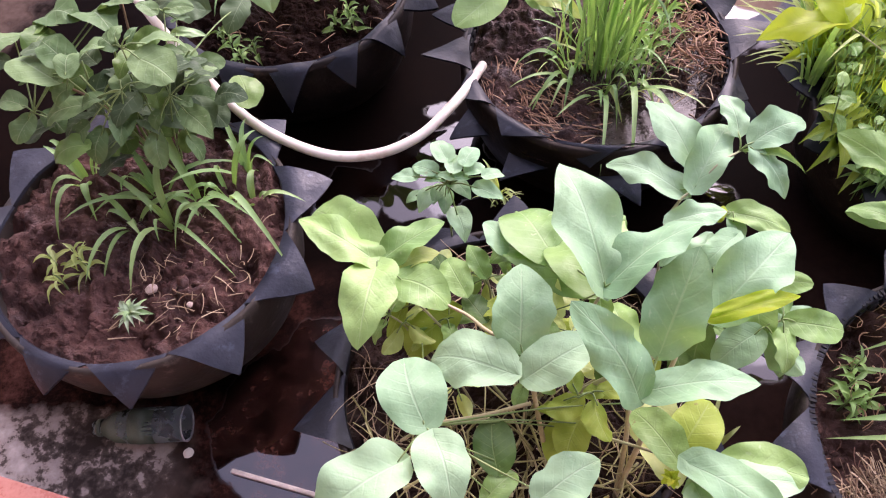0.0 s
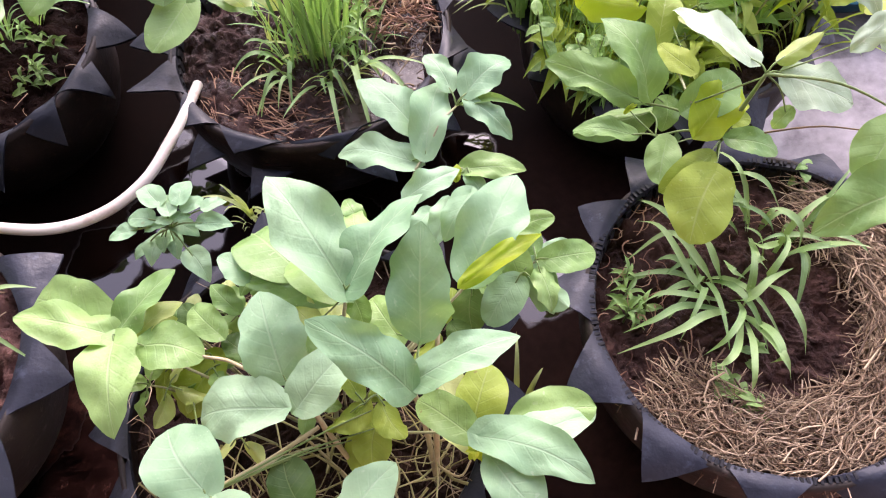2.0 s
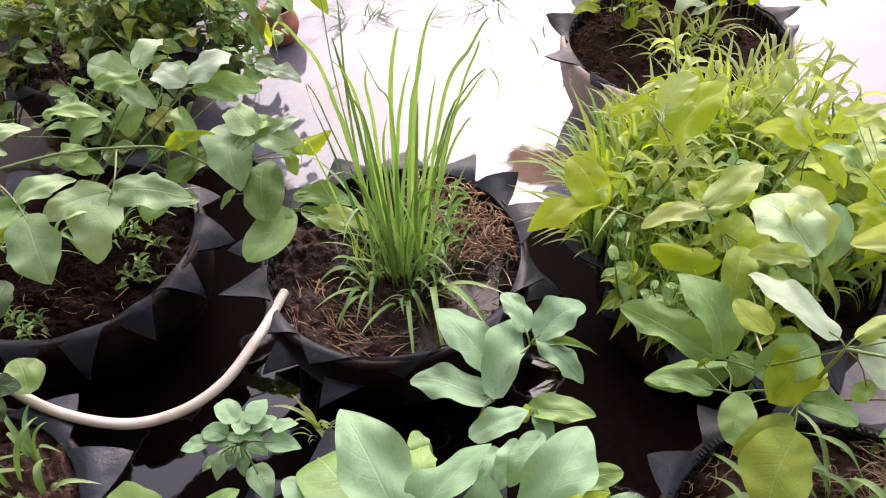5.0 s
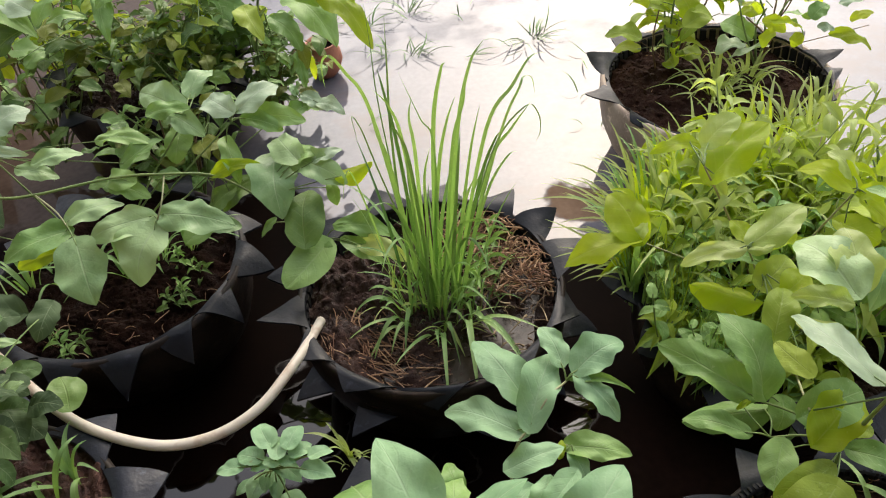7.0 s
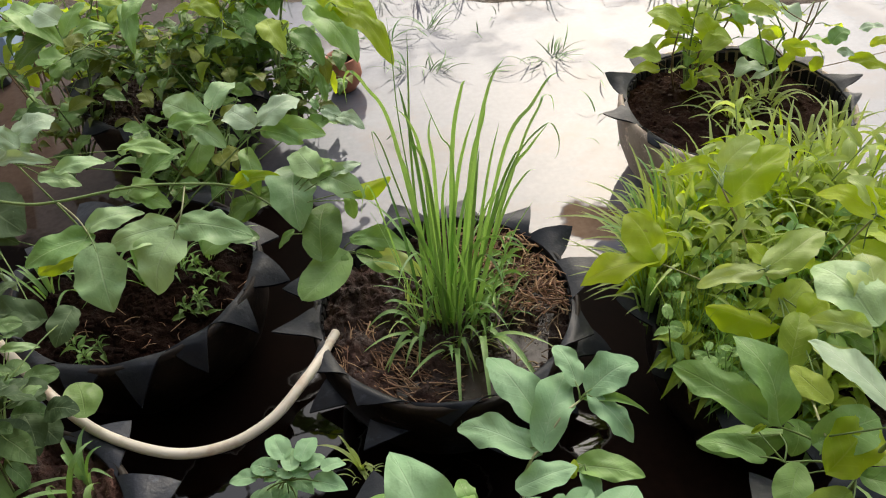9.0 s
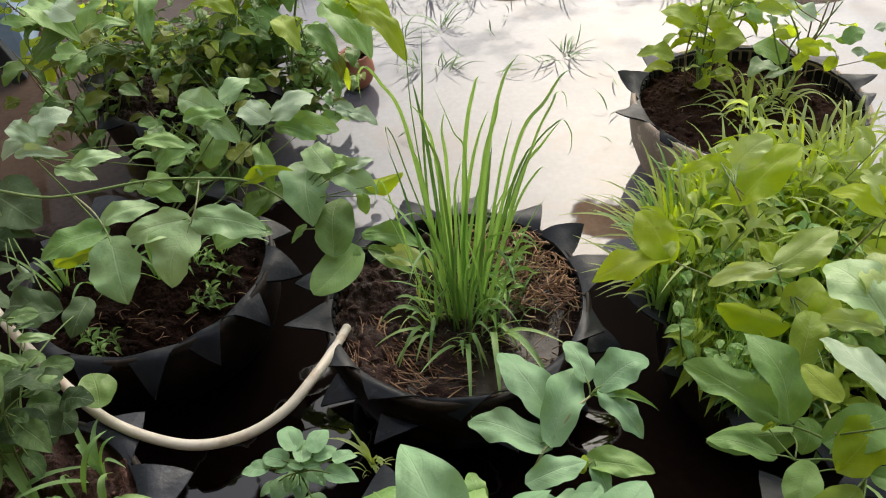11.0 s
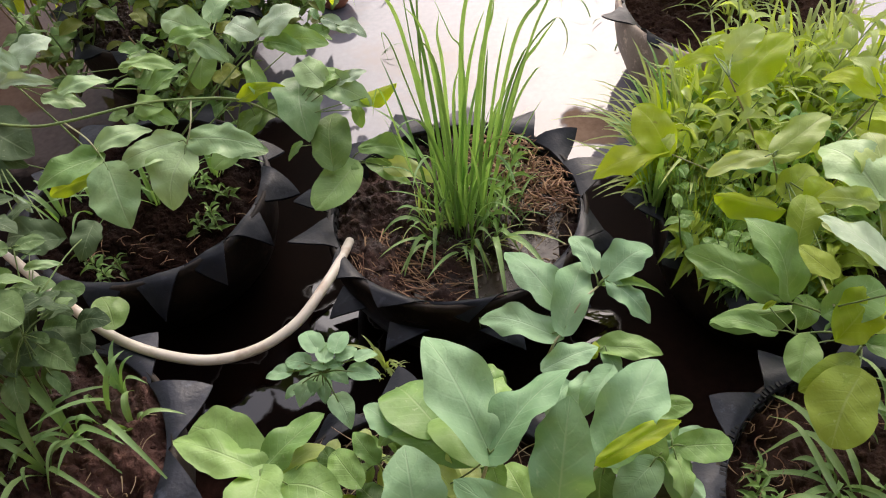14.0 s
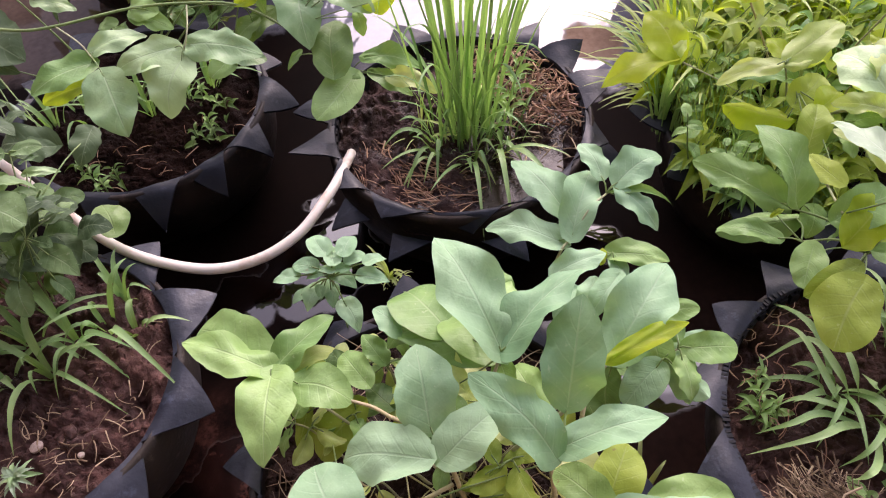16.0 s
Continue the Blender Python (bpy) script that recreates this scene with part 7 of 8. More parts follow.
long_blade(strap_grass, [(0.803, 0.402, 0.212), (0.784, 0.349, 0.285), (0.775, 0.293, 0.295), (0.787, 0.263, 0.232)], 0.0155, GRASS_STRAP, True)
long_blade(strap_grass, [(0.790, 0.393, 0.212), (0.790, 0.389, 0.285), (0.832, 0.416, 0.295), (0.883, 0.470, 0.232)], 0.0120, GRASS_STRAP, True)
long_blade(strap_grass, [(0.739, 0.414, 0.212), (0.717, 0.434, 0.285), (0.719, 0.472, 0.295), (0.732, 0.520, 0.232)], 0.0135, GRASS_STRAP, True)
long_blade(strap_grass, [(0.784, 0.418, 0.212), (0.736, 0.411, 0.285), (0.758, 0.454, 0.235)], 0.0155, GRASS_STRAP, True)
long_blade(strap_grass, [(0.831, 0.493, 0.212), (0.811, 0.509, 0.285), (0.806, 0.553, 0.295), (0.813, 0.621, 0.232)], 0.0120, GRASS_STRAP, True)
long_blade(strap_grass, [(0.909, 0.510, 0.212), (0.871, 0.532, 0.285), (0.845, 0.559, 0.295), (0.843, 0.608, 0.232)], 0.0135, GRASS_STRAP, True)
long_blade(strap_grass, [(0.887, 0.425, 0.212), (0.875, 0.443, 0.285), (0.857, 0.477, 0.295), (0.860, 0.515, 0.232)], 0.0155, GRASS_STRAP, True)
long_blade(strap_grass, [(0.847, 0.438, 0.212), (0.872, 0.452, 0.285), (0.928, 0.468, 0.295), (1.007, 0.494, 0.232)], 0.0120, GRASS_STRAP, True)
long_blade(strap_grass, [(0.849, 0.429, 0.212), (0.860, 0.403, 0.285), (0.895, 0.390, 0.295), (0.982, 0.396, 0.232)], 0.0135, GRASS_STRAP, True)
long_blade(strap_grass, [(0.740, 0.369, 0.212), (0.733, 0.302, 0.285), (0.721, 0.260, 0.295), (0.730, 0.272, 0.232)], 0.0155, GRASS_STRAP, True)
long_blade(strap_grass, [(0.833, 0.484, 0.212), (0.783, 0.421, 0.285), (0.813, 0.408, 0.235)], 0.0120, GRASS_STRAP, True)
long_blade(strap_grass, [(0.881, 0.456, 0.212), (0.803, 0.431, 0.285), (0.816, 0.469, 0.235)], 0.0135, GRASS_STRAP, True)
long_blade(strap_grass, [(0.739, 0.391, 0.212), (0.733, 0.363, 0.285), (0.777, 0.375, 0.295), (0.857, 0.399, 0.232)], 0.0155, GRASS_STRAP, True)

# further blades of the tall grass, short and arching
rnd = random.Random(77)
for i in range(22):
    w = rnd.uniform(0, 6.283)
    o = Vector((math.cos(w), math.sin(w), 0))
    b = Vector((0.275 + rnd.uniform(-0.075, 0.075), 1.195 + rnd.uniform(-0.06, 0.06), 0.195))
    ln = rnd.uniform(0.16, 0.36)
    blade(tall_grass, b, b + o * 0.03 + Vector((0, 0, ln * 0.7)), b + o * ln * rnd.uniform(0.15, 0.5) + Vector((0, 0, ln)), rnd.uniform(0.005, 0.009), GRASS if i % 3 else GRASS_DULL)
grass_clump((0.275, 1.19, 0.205), 16, 0.22, 0.42, 0.6, 0.0085, GRASS, 23, "mid-height arching blades of the grass clump", 0.35, 0.05)
grass_clump((0.27, 1.17, 0.205), 6, 0.10, 0.2, 0.95, 0.012, GRASS_PALE, 21, "low spreading grass blades on mud", 0.9, 0.03)
grass_clump((0.22, 1.20, 0.205), 6, 0.12, 0.2, 0.9, 0.012, GRASS, 22, "low spreading grass blades on mud", 0.9, 0.03, (190, 40))
for i, (x, y) in enumerate(((0.37, 1.20), (0.40, 1.25), (0.34, 1.27), (0.42, 1.32), (0.33, 1.16))):
    weed((x, y, 0.205), 0.07 + 0.02 * (i % 2), 9, 0.05, "lance", 0.22, LEAF_GREEN, 40 + i, "small feathery weed in mud")

for i, (x, y) in enumerate(((0.37, 1.20), (0.40, 1.26), (0.36, 1.15), (0.18, 1.22), (0.22, 1.15), (0.30, 1.12))):
    grass_clump((x, y, 0.2), 10, 0.06, 0.15, 0.9, 0.0045, GRASS_PALE if i % 2 else GRASS, 770 + i, "fine pale grass round the tall clump", 0.5, 0.03)
for i, (x, y, az) in enumerate(((0.27, 1.13, 265), (0.21, 1.16, 215), (0.33, 1.14, 310))):
    grass_clump((x, y, 0.2), 5, 0.16, 0.26, 1.0, 0.014, GRASS_STRAP, 780 + i, "broad drooping grass blades over mud", 0.95, 0.02, (az, 30), "grass clumps", 0.55)

# weeds and grass of the overgrown planter
rnd = random.Random(9)
for i in range(62):
    w, q = rnd.uniform(0, 6.283), math.sqrt(rnd.random()) * 0.27
    x, y = F[0] + math.cos(w) * q, F[1] + math.sin(w) * q
    back = min(1.0, max(0.0, (y - F[1] + 0.2) / 0.3))
    kind = (("lance", 0.32), ("lance", 0.36), ("lance", 0.28), ("lance", 0.42), ("lance", 0.34))[i % 5]
    tall = 0.06 + 0.17 * back * rnd.uniform(0.75, 1.1)
    weed((x, y, 0.212), tall, 13, rnd.uniform(0.05, 0.08), *kind, (LEAF_YELLOW, LEAF_GREEN, LEAF_PALE_LIME, LEAF_YELLOW, GRASS)[(i * 3) % 5], 60 + i, "leafy green weed crowding the tyre", lean=0.25, flat=(-0.12, 0.32))
for i in range(14):
    w, q = rnd.uniform(0, 6.283), math.sqrt(rnd.random()) * 0.27
    x, y = F[0] + math.cos(w) * q, F[1] + math.sin(w) * q
    grass_clump((x, y, 0.212), 9, 0.12, 0.22, 0.7, 0.0075, LEAF_YELLOW if i % 2 else GRASS, 130 + i, "dense bright grass in the overgrown tyre", 0.5, 0.03)
for i, (x, y, az) in enumerate(((0.74, 1.16, 155), (0.79, 1.22, 125), (0.86, 1.26, 110), (0.93, 1.28, 95), (1.0, 1.27, 80), (1.08, 1.25, 65), (1.15, 1.2, 50), (1.2, 1.12, 30))):
    grass_clump((x, y, 0.212), 11, 0.16, 0.32, 0.9, 0.011, GRASS_PALE, 160 + i, "pale grass leaning over the tyre edge", 0.5, 0.03, (az, 40))
    weed((x, y, 0.212), 0.2, 12, 0.085, "lance", 0.3, GRASS_PALE if i % 2 else LEAF_LIME, 450 + i, "leafy green weed crowding the tyre", lean=0.4, flat=(-0.1, 0.35))
for i, (x, y) in enumerate(((0.70, 0.98), (0.735, 0.90), (0.80, 0.84), (0.72, 1.05), (0.68, 0.93), (0.69, 1.1), (0.71, 1.14), (0.75, 1.2), (0.70, 1.01))):
    weed((x, y, 0.212), 0.08 + 0.03 * (i % 3), 7, 0.045, "lance", 0.36, LEAF_GREEN, 180 + i, "small star-leaved weed at the tyre rim", flat=(-0.1, 0.25))
for i in range(16):
    w = radians(rnd.uniform(130, 235))
    q = rnd.uniform(0.22, 0.29)
    at = (F[0] + math.cos(w) * q, F[1] + math.sin(w) * q, 0.215)
    grass_clump(at, 11, 0.12, 0.28, 0.3, 0.0035, (LEAF_YELLOW, GRASS, LEAF_GREEN)[i % 3], 700 + i, "fine upright stems of weeds at the tyre rim", 0.1, 0.03)
    if i % 2:
        weed(at, rnd.uniform(0.12, 0.22), 8, 0.034, "heart", 0.66, LEAF_GREEN, 720 + i, "small round-leaved weed at the tyre rim", lean=0.3, flat=(-0.1, 0.25))
for i in range(11):
    w = radians(20 + 13 * i)
    q = 0.21 + 0.05 * (i % 3) / 2
    grass_clump((F[0] + math.cos(w) * q, F[1] + math.sin(w) * q, 0.212), 9, 0.26, 0.42, 0.6, 0.0115, GRASS_PALE, 740 + i, "tall bright grass at the back of the overgrown tyre", 0.3, 0.03)

for i in range(17):
    w = radians(15 + 9 * i)
    q = 0.235 + 0.045 * ((i * 7) % 5) / 4
    at = (F[0] + math.cos(w) * q, F[1] + math.sin(w) * q, 0.212)
    weed(at, rnd.uniform(0.22, 0.33), 17, rnd.uniform(0.065, 0.09), "lance", 0.3, (GRASS_PALE, LEAF_PALE_LIME, LEAF_LIME)[i % 3], 800 + i, "pale leafy weed along the back of the tyre", lean=0.35, flat=(-0.1, 0.4))
for i in range(4):
    grass_clump((0.70 + 0.02 * i, 1.12 + 0.045 * i, 0.215), 7, 0.15, 0.26, 1.0, 0.010, GRASS_PALE, 830 + i, "pale grass spiking out over the tyre edge", 0.45, 0.02, (165 - 8 * i, 22), "grass clumps", 0.55)

for i, (x, y, az) in enumerate(((0.72, 1.15, 150), (0.76, 1.20, 140), (0.82, 1.24, 115), (0.87, 1.27, 100), (0.93, 1.28, 90), (0.99, 1.28, 85), (1.04, 1.27, 75), (1.08, 1.25, 70), (1.12, 1.23, 60), (1.16, 1.2, 55))):
    grass_clump((x, y, 0.212), 13, 0.28, 0.36 + 0.012 * i, 0.45, 0.0125, GRASS_PALE if i % 3 else LEAF_LIME, 850 + i, "tall soft grass fringing the overgrown tyre", 0.3, 0.03, (az, 70), "grass clumps")

for i, (x, y, az) in enumerate(((0.685, 1.10, 175), (0.695, 1.14, 150), (0.715, 1.17, 120), (0.745, 1.2, 105), (0.78, 1.235, 95), (0.83, 1.26, 90))):
    grass_clump((x, y, 0.215), 13, 0.22, 0.40, 0.42, 0.012, GRASS_PALE if i % 2 else GRASS, 870 + i, "tall soft grass fringing the overgrown tyre", 0.3, 0.03, (az, 60), "grass clumps")

# planter with straw: strap-leaved grass and small weeds
grass_clump((0.723, 0.446, 0.207), 11, 0.14, 0.25, 0.95, 0.014, GRASS_STRAP, 203, "arching strap-leaved grass in the straw tyre", 0.8, 0.03, (185, 55), "grass clumps", 0.65)
grass_clump((0.836, 0.487, 0.207), 7, 0.13, 0.24, 0.9, 0.0125, GRASS_STRAP, 200, "arching strap-leaved grass in the straw tyre", 0.75, 0.03, None, "grass clumps", 0.7)
grass_clump((0.853, 0.438, 0.207), 6, 0.12, 0.22, 0.95, 0.0125, GRASS_STRAP, 202, "arching strap-leaved grass in the straw tyre", 0.8, 0.03, None, "grass clumps", 0.65)
grass_clump((0.91, 0.45, 0.205), 6, 0.12, 0.22, 0.95, 0.014, GRASS_DULL, 201, "sprawling strap-leaved grass in the straw tyre", 0.9, 0.04, None, "grass clumps", 0.6)
for i, (x, y) in enumerate(((0.585, 0.46), (0.60, 0.43), (0.57, 0.43), (0.60, 0.49))):
    weed((x, y, 0.2), 0.05, 9, 0.032, "lance", 0.3, LEAF_GREEN, 210 + i, "tiny feathery weed on damp soil")
for i, (x, y) in enumerate(((0.655, 0.27), (0.68, 0.22), (0.66, 0.245), (0.72, 0.30))):
    weed((x, y, 0.2), 0.045, 5, 0.032, "heart", 0.7, LEAF_GREEN, 216 + i, "small green seedling in straw")
weed((0.97, 0.55, 0.2), 0.06, 8, 0.03, "heart", 0.7, LEAF_GREEN, 222, "small green seedling at the tyre rim")

# red soil planter: grass round the bean, weeds
for i, (x, y, n, hi) in enumerate(((-0.57, 0.80, 7, 0.24), (-0.47, 0.86, 6, 0.22), (-0.44, 0.91, 6, 0.2), (-0.64, 0.80, 6, 0.2), (-0.52, 0.84, 7, 0.26), (-0.75, 0.90, 8, 0.2), (-0.42, 0.84, 6, 0.12), (-0.60, 0.86, 8, 0.22))):
    grass_clump((x, y, 0.238), n, hi * 0.6, hi, 0.95, 0.0145, GRASS if i % 3 else GRASS_STRAP, 230 + i, "soft green grass tuft on red soil", 0.8, 0.015, None, "grass clumps", 0.75)
for i, (x, y) in enumerate(((-0.72, 0.72), (-0.70, 0.70), (-0.74, 0.67), (-0.76, 0.71))):
    weed((x, y, 0.235), 0.05, 8, 0.035, "lance", 0.25, GRASS_PALE, 240 + i, "dull little weed on red soil")
rosette = thing("rosette_weed", (-0.60, 0.605, 0.24), "pale grey rosette weed flat on red soil", "weed", "weeds")
for i in range(18):
    w = i * 2.4
    o = Vector((math.cos(w), math.sin(w), 0.12 + 0.25 * (i > 10)))
    b = Vector((-0.60, 0.605, 0.247 + 0.0006 * i))
    leaf(rosette, "lance", b, b + o * (0.040 - 0.0012 * i), 0.3, LEAF_PALE if i % 3 else LEAF_GREY, 0)

# dark soil planter: small herbs
for i, (x, y) in enumerate(((-0.50, 1.23), (-0.47, 1.25), (-0.52, 1.26), (-0.30, 1.33), (-0.27, 1.35), (-0.26, 1.31), (-0.25, 1.42), (-0.23, 1.40), (-0.28, 1.45), (-0.55, 1.30))):
    weed((x, y, 0.212), 0.045 + 0.012 * (i % 3), 9, 0.028, "lance", 0.34, LEAF_DARK if i % 2 else LEAF_GREEN, 250 + i, "tiny herb on dark soil")
for i in range(6):
    grass_clump((D[0] - 0.2 + 0.07 * i, D[1] + 0.02 * (i % 3), 0.212), 8, 0.12, 0.25, 0.8, 0.010, GRASS, 262 + i, "grass under the bean vine", 0.6, 0.02)
grass_clump((0.047, 0.872, 0.2), 9, 0.07, 0.15, 0.7, 0.009, GRASS_PALE, 270, "thin grass tuft beside the seedling", 0.5, 0.01)
grass_clump((0.047, 0.862, 0.2), 12, 0.03, 0.08, 0.8, 0.004, GRASS_PALE, 271, "thin grass tuft beside the seedling", 0.5, 0.02)
grass_clump((0.36, 0.38, 0.10), 5, 0.10, 0.2, 0.8, 0.010, GRASS_PALE, 272, "lone grass between the tyres", 0.5, 0.02)

# far planter: grass, bean tops and a dry twig
for i, (x, y, n, hi) in enumerate(((1.20, 1.80, 26, 0.24), (1.16, 1.74, 20, 0.2), (1.28, 1.78, 16, 0.22), (1.30, 1.58, 20, 0.22), (1.40, 1.62, 16, 0.2), (1.22, 1.55, 16, 0.2))):
    grass_clump((x, y, 0.198), n, hi * 0.5, hi, 0.9, 0.012, GRASS_PALE, 280 + i, "soft bright grass in the far tyre", 0.6, 0.03)


def bush(name, at, radii, count, low, high, kinds, materials, seed, label, stems=9, group="bushes"):
    """A dense plant: stems from the root and leaves on all sides of an uneven outline."""
    rnd = random.Random(seed)
    p = thing(name, at, label, "bush", group)
    a = Vector(at)
    ends = []
    for i in range(stems):
        w, q = rnd.uniform(0, 6.283), math.sqrt(rnd.random())
        top = a + Vector((math.cos(w) * q * radii[0] * 0.8, math.sin(w) * q * radii[1] * 0.8, radii[2] * rnd.uniform(0.7, 1.05)))
        tube(p, "stem", [a, a.lerp(top, 0.5) + Vector((rnd.uniform(-0.03, 0.03), rnd.uniform(-0.03, 0.03), 0.03)), top], 0.004, 0.002, STEM_GREEN if i % 3 else STEM_BROWN, 5, 5)
        ends.append(top)
    for i in range(count):
        top = rnd.choice(ends)
        k = rnd.uniform(0.3, 1.05)
        c = a.lerp(top, k) + Vector((rnd.gauss(0, 0.055), rnd.gauss(0, 0.055), rnd.gauss(0, 0.03)))
        w = rnd.uniform(0, 6.283)
        o = Vector((math.cos(w), math.sin(w), rnd.uniform(-0.45, 0.35)))
        ln = rnd.uniform(low, high)
        kind, ratio = rnd.choice(kinds)
        leaf(p, kind, c, c + o * ln, ratio * rnd.uniform(0.85, 1.15), rnd.choice(materials), rnd.uniform(-35, 35), a.lerp(top, min(1, k)) if rnd.random() < 0.4 and k <= 1 else None)
    return p


bush("leafy_bush", (-0.34, 2.30, 0.19), (0.34, 0.30, 0.36), 470, 0.03, 0.075, (("heart", 0.62), ("lance", 0.42), ("lance", 0.3), ("bean", 0.6)), (LEAF_DARK, LEAF_DARK, LEAF_DARK, LEAF_OLIVE, LEAF_YELLOW), 300, "dense dark green bush of mixed weeds", 20)
bush("leafy_bush", (-0.74, 2.24, 0.05), (0.26, 0.26, 0.42), 80, 0.05, 0.10, (("lance", 0.4), ("bean", 0.6)), (LEAF_OLIVE, LEAF_GREEN, LEAF_DARK), 301, "straggling olive-green bush of mixed weeds", 12)
bush("leafy_bush", (-0.30, 1.93, 0.02), (0.34, 0.13, 0.36), 150, 0.04, 0.075, (("heart", 0.7), ("bean", 0.65), ("lance", 0.3)), (LEAF_DARK, LEAF_OLIVE, LEAF_GREEN, LEAF_DARK), 305, "dense leafy weeds between the tyres", 14)
bush("leafy_bush", (-0.05, 2.32, 0.02), (0.15, 0.16, 0.36), 190, 0.035, 0.07, (("lance", 0.34), ("heart", 0.62), ("bean", 0.55)), (LEAF_DARK, LEAF_DARK, LEAF_OLIVE, LEAF_GREEN), 309, "dense dark weeds beside the clay pot", 14)
bush("young_bean_plant", (-0.62, 0.96, 0.21), (0.20, 0.13, 0.34), 55, 0.05, 0.075, (("bean", 0.74), ("round", 0.8)), (LEAF_DULL, LEAF_DULL, LEAF_DARK), 306, "bushy young bean plant with small oval leaves", 9, "bean plants")
bush("leafy_bush", (1.2, 1.05, 0.15), (0.14, 0.22, 0.30), 60, 0.05, 0.09, (("lance", 0.25), ("bean", 0.6)), (LEAF_LIME, LEAF_GREEN, GRASS_PALE), 307, "bright weeds spilling from the overgrown tyre", 10)
bush("lime_bush", (-0.22, 2.45, 0.10), (0.30, 0.25, 0.50), 120, 0.06, 0.13, (("bean", 0.55), ("lance", 0.4), ("wavy", 0.6)), (LEAF_LIME, LEAF_GREEN, LEAF_GREEN), 302, "tall lime-green bush catching the light", 10)
bush("lime_bush", (-0.72, 2.52, 0.10), (0.34, 0.22, 0.52), 90, 0.05, 0.12, (("bean", 0.5), ("lance", 0.4), ("wavy", 0.6)), (LEAF_YELLOW, LEAF_GREEN, LEAF_DARK, LEAF_LIME), 308, "tall lime-green bush catching the light", 9)
bush("climbing_bean", (1.10, 1.90, 0.19), (0.15, 0.13, 0.36), 62, 0.05, 0.10, (("bean", 0.65), ("wavy", 0.6), ("lance", 0.4)), (LEAF_LIME, LEAF_LIME, LEAF_YELLOW, LEAF_PALE_LIME), 303, "flowering bean top with pale young leaves", 7)
bush("climbing_bean", (1.36, 1.86, 0.19), (0.24, 0.14, 0.26), 14, 0.06, 0.11, (("bean", 0.6), ("wavy", 0.55)), (LEAF_LIME, LEAF_GREEN, LEAF_PALE), 304, "thin straggling bean with lime leaves", 7)
far_bean = thing("far_bean_leaves", (-0.1, 2.30, 0.19), "big lime bean leaves hanging over the clay pot", "bean plant", "bean plants")
tube(far_bean, "stalk", [(-0.1, 2.30, 0.19), (0.007, 2.114, 0.600), (0.099, 1.907, 0.660), (0.146, 1.884, 0.620)], 0.004, 0.002, STEM_GREEN, 6, 5)
leaf(far_bean, "bean", (0.147, 1.900, 0.620), (0.248, 1.718, 0.560), 0.36, LEAF_LIME, 10)
leaf(far_bean, "bean", (0.134, 1.920, 0.620), (0.221, 1.796, 0.620), 0.53, LEAF_LIME, 13)
leaf(far_bean, "bean", (0.098, 1.931, 0.650), (0.175, 1.840, 0.650), 0.53, LEAF_LIME, 14)
leaf(far_bean, "bean", (0.066, 1.976, 0.620), (0.144, 1.896, 0.600), 0.53, LEAF_GREEN, 15)
leaf(far_bean, "bean", (0.070, 1.902, 0.500), (0.086, 1.862, 0.440), 0.42, LEAF_OLIVE, 4)
leaf(far_bean, "bean", (0.022, 1.943, 0.550), (0.082, 1.868, 0.500), 0.53, LEAF_GREEN, 12)
leaf(far_bean, "bean", (-0.043, 1.966, 0.580), (-0.008, 1.859, 0.550), 0.53, LEAF_YELLOW, 7)
leaf(far_bean, "bean", (-0.723, 2.210, 0.600), (-0.589, 2.057, 0.580), 0.42, LEAF_GREEN, 14)
leaf(far_bean, "bean", (-0.581, 2.095, 0.600), (-0.664, 2.181, 0.620), 0.63, LEAF_PALE, -15)
leaf(far_bean, "bean", (-0.553, 2.021, 0.600), (-0.497, 2.071, 0.660), 0.42, LEAF_GREEN, 13)
leaf(far_bean, "bean", (-0.394, 2.093, 0.620), (-0.389, 1.957, 0.560), 0.32, LEAF_GREEN, 1)
leaf(far_bean, "bean", (-0.348, 2.067, 0.640), (-0.400, 2.006, 0.630), 0.53, LEAF_GREEN, -14)
leaf(far_bean, "bean", (-0.586, 2.114, 0.560), (-0.737, 2.084, 0.500), 0.42, LEAF_DARK, -20)
leaf(far_bean, "bean", (-0.539, 2.058, 0.580), (-0.442, 2.034, 0.600), 0.42, LEAF_GREEN, 21)
leaf(far_bean, "bean", (-0.168, 1.996, 0.600), (-0.238, 2.059, 0.620), 0.42, LEAF_YELLOW, -16)
leaf(far_bean, "bean", (0.069, 2.043, 0.560), (0.167, 1.886, 0.500), 0.53, LEAF_GREEN, 11)
leaf(far_bean, "bean", (0.061, 1.923, 0.450), (0.070, 1.846, 0.400), 0.34, LEAF_GREEN, 2)
leaf(far_bean, "bean", (0.097, 1.897, 0.450), (0.097, 1.872, 0.400), 0.32, LEAF_LIME, 0)
top_bean = thing("far_bean_leaves", (1.16, 1.92, 0.19), "lime bean leaves above the far tyre", "bean plant", "bean plants")
leaf(top_bean, "bean", (1.083, 1.783, 0.450), (1.065, 1.833, 0.500), 0.99, LEAF_LIME, -5)
leaf(top_bean, "bean", (1.051, 1.745, 0.450), (1.150, 1.778, 0.450), 0.55, LEAF_YELLOW, 21)
leaf(top_bean, "bean", (0.938, 1.775, 0.420), (0.865, 1.829, 0.420), 0.55, LEAF_YELLOW, -18)
leaf(top_bean, "bean", (1.190, 1.765, 0.520), (1.250, 1.763, 0.520), 0.44, LEAF_LIME, 22)
leaf(top_bean, "bean", (1.397, 1.729, 0.420), (1.439, 1.736, 0.450), 0.99, LEAF_GREEN, 18)
leaf(top_bean, "bean", (1.411, 1.716, 0.400), (1.443, 1.691, 0.400), 0.66, LEAF_PALE, 17)
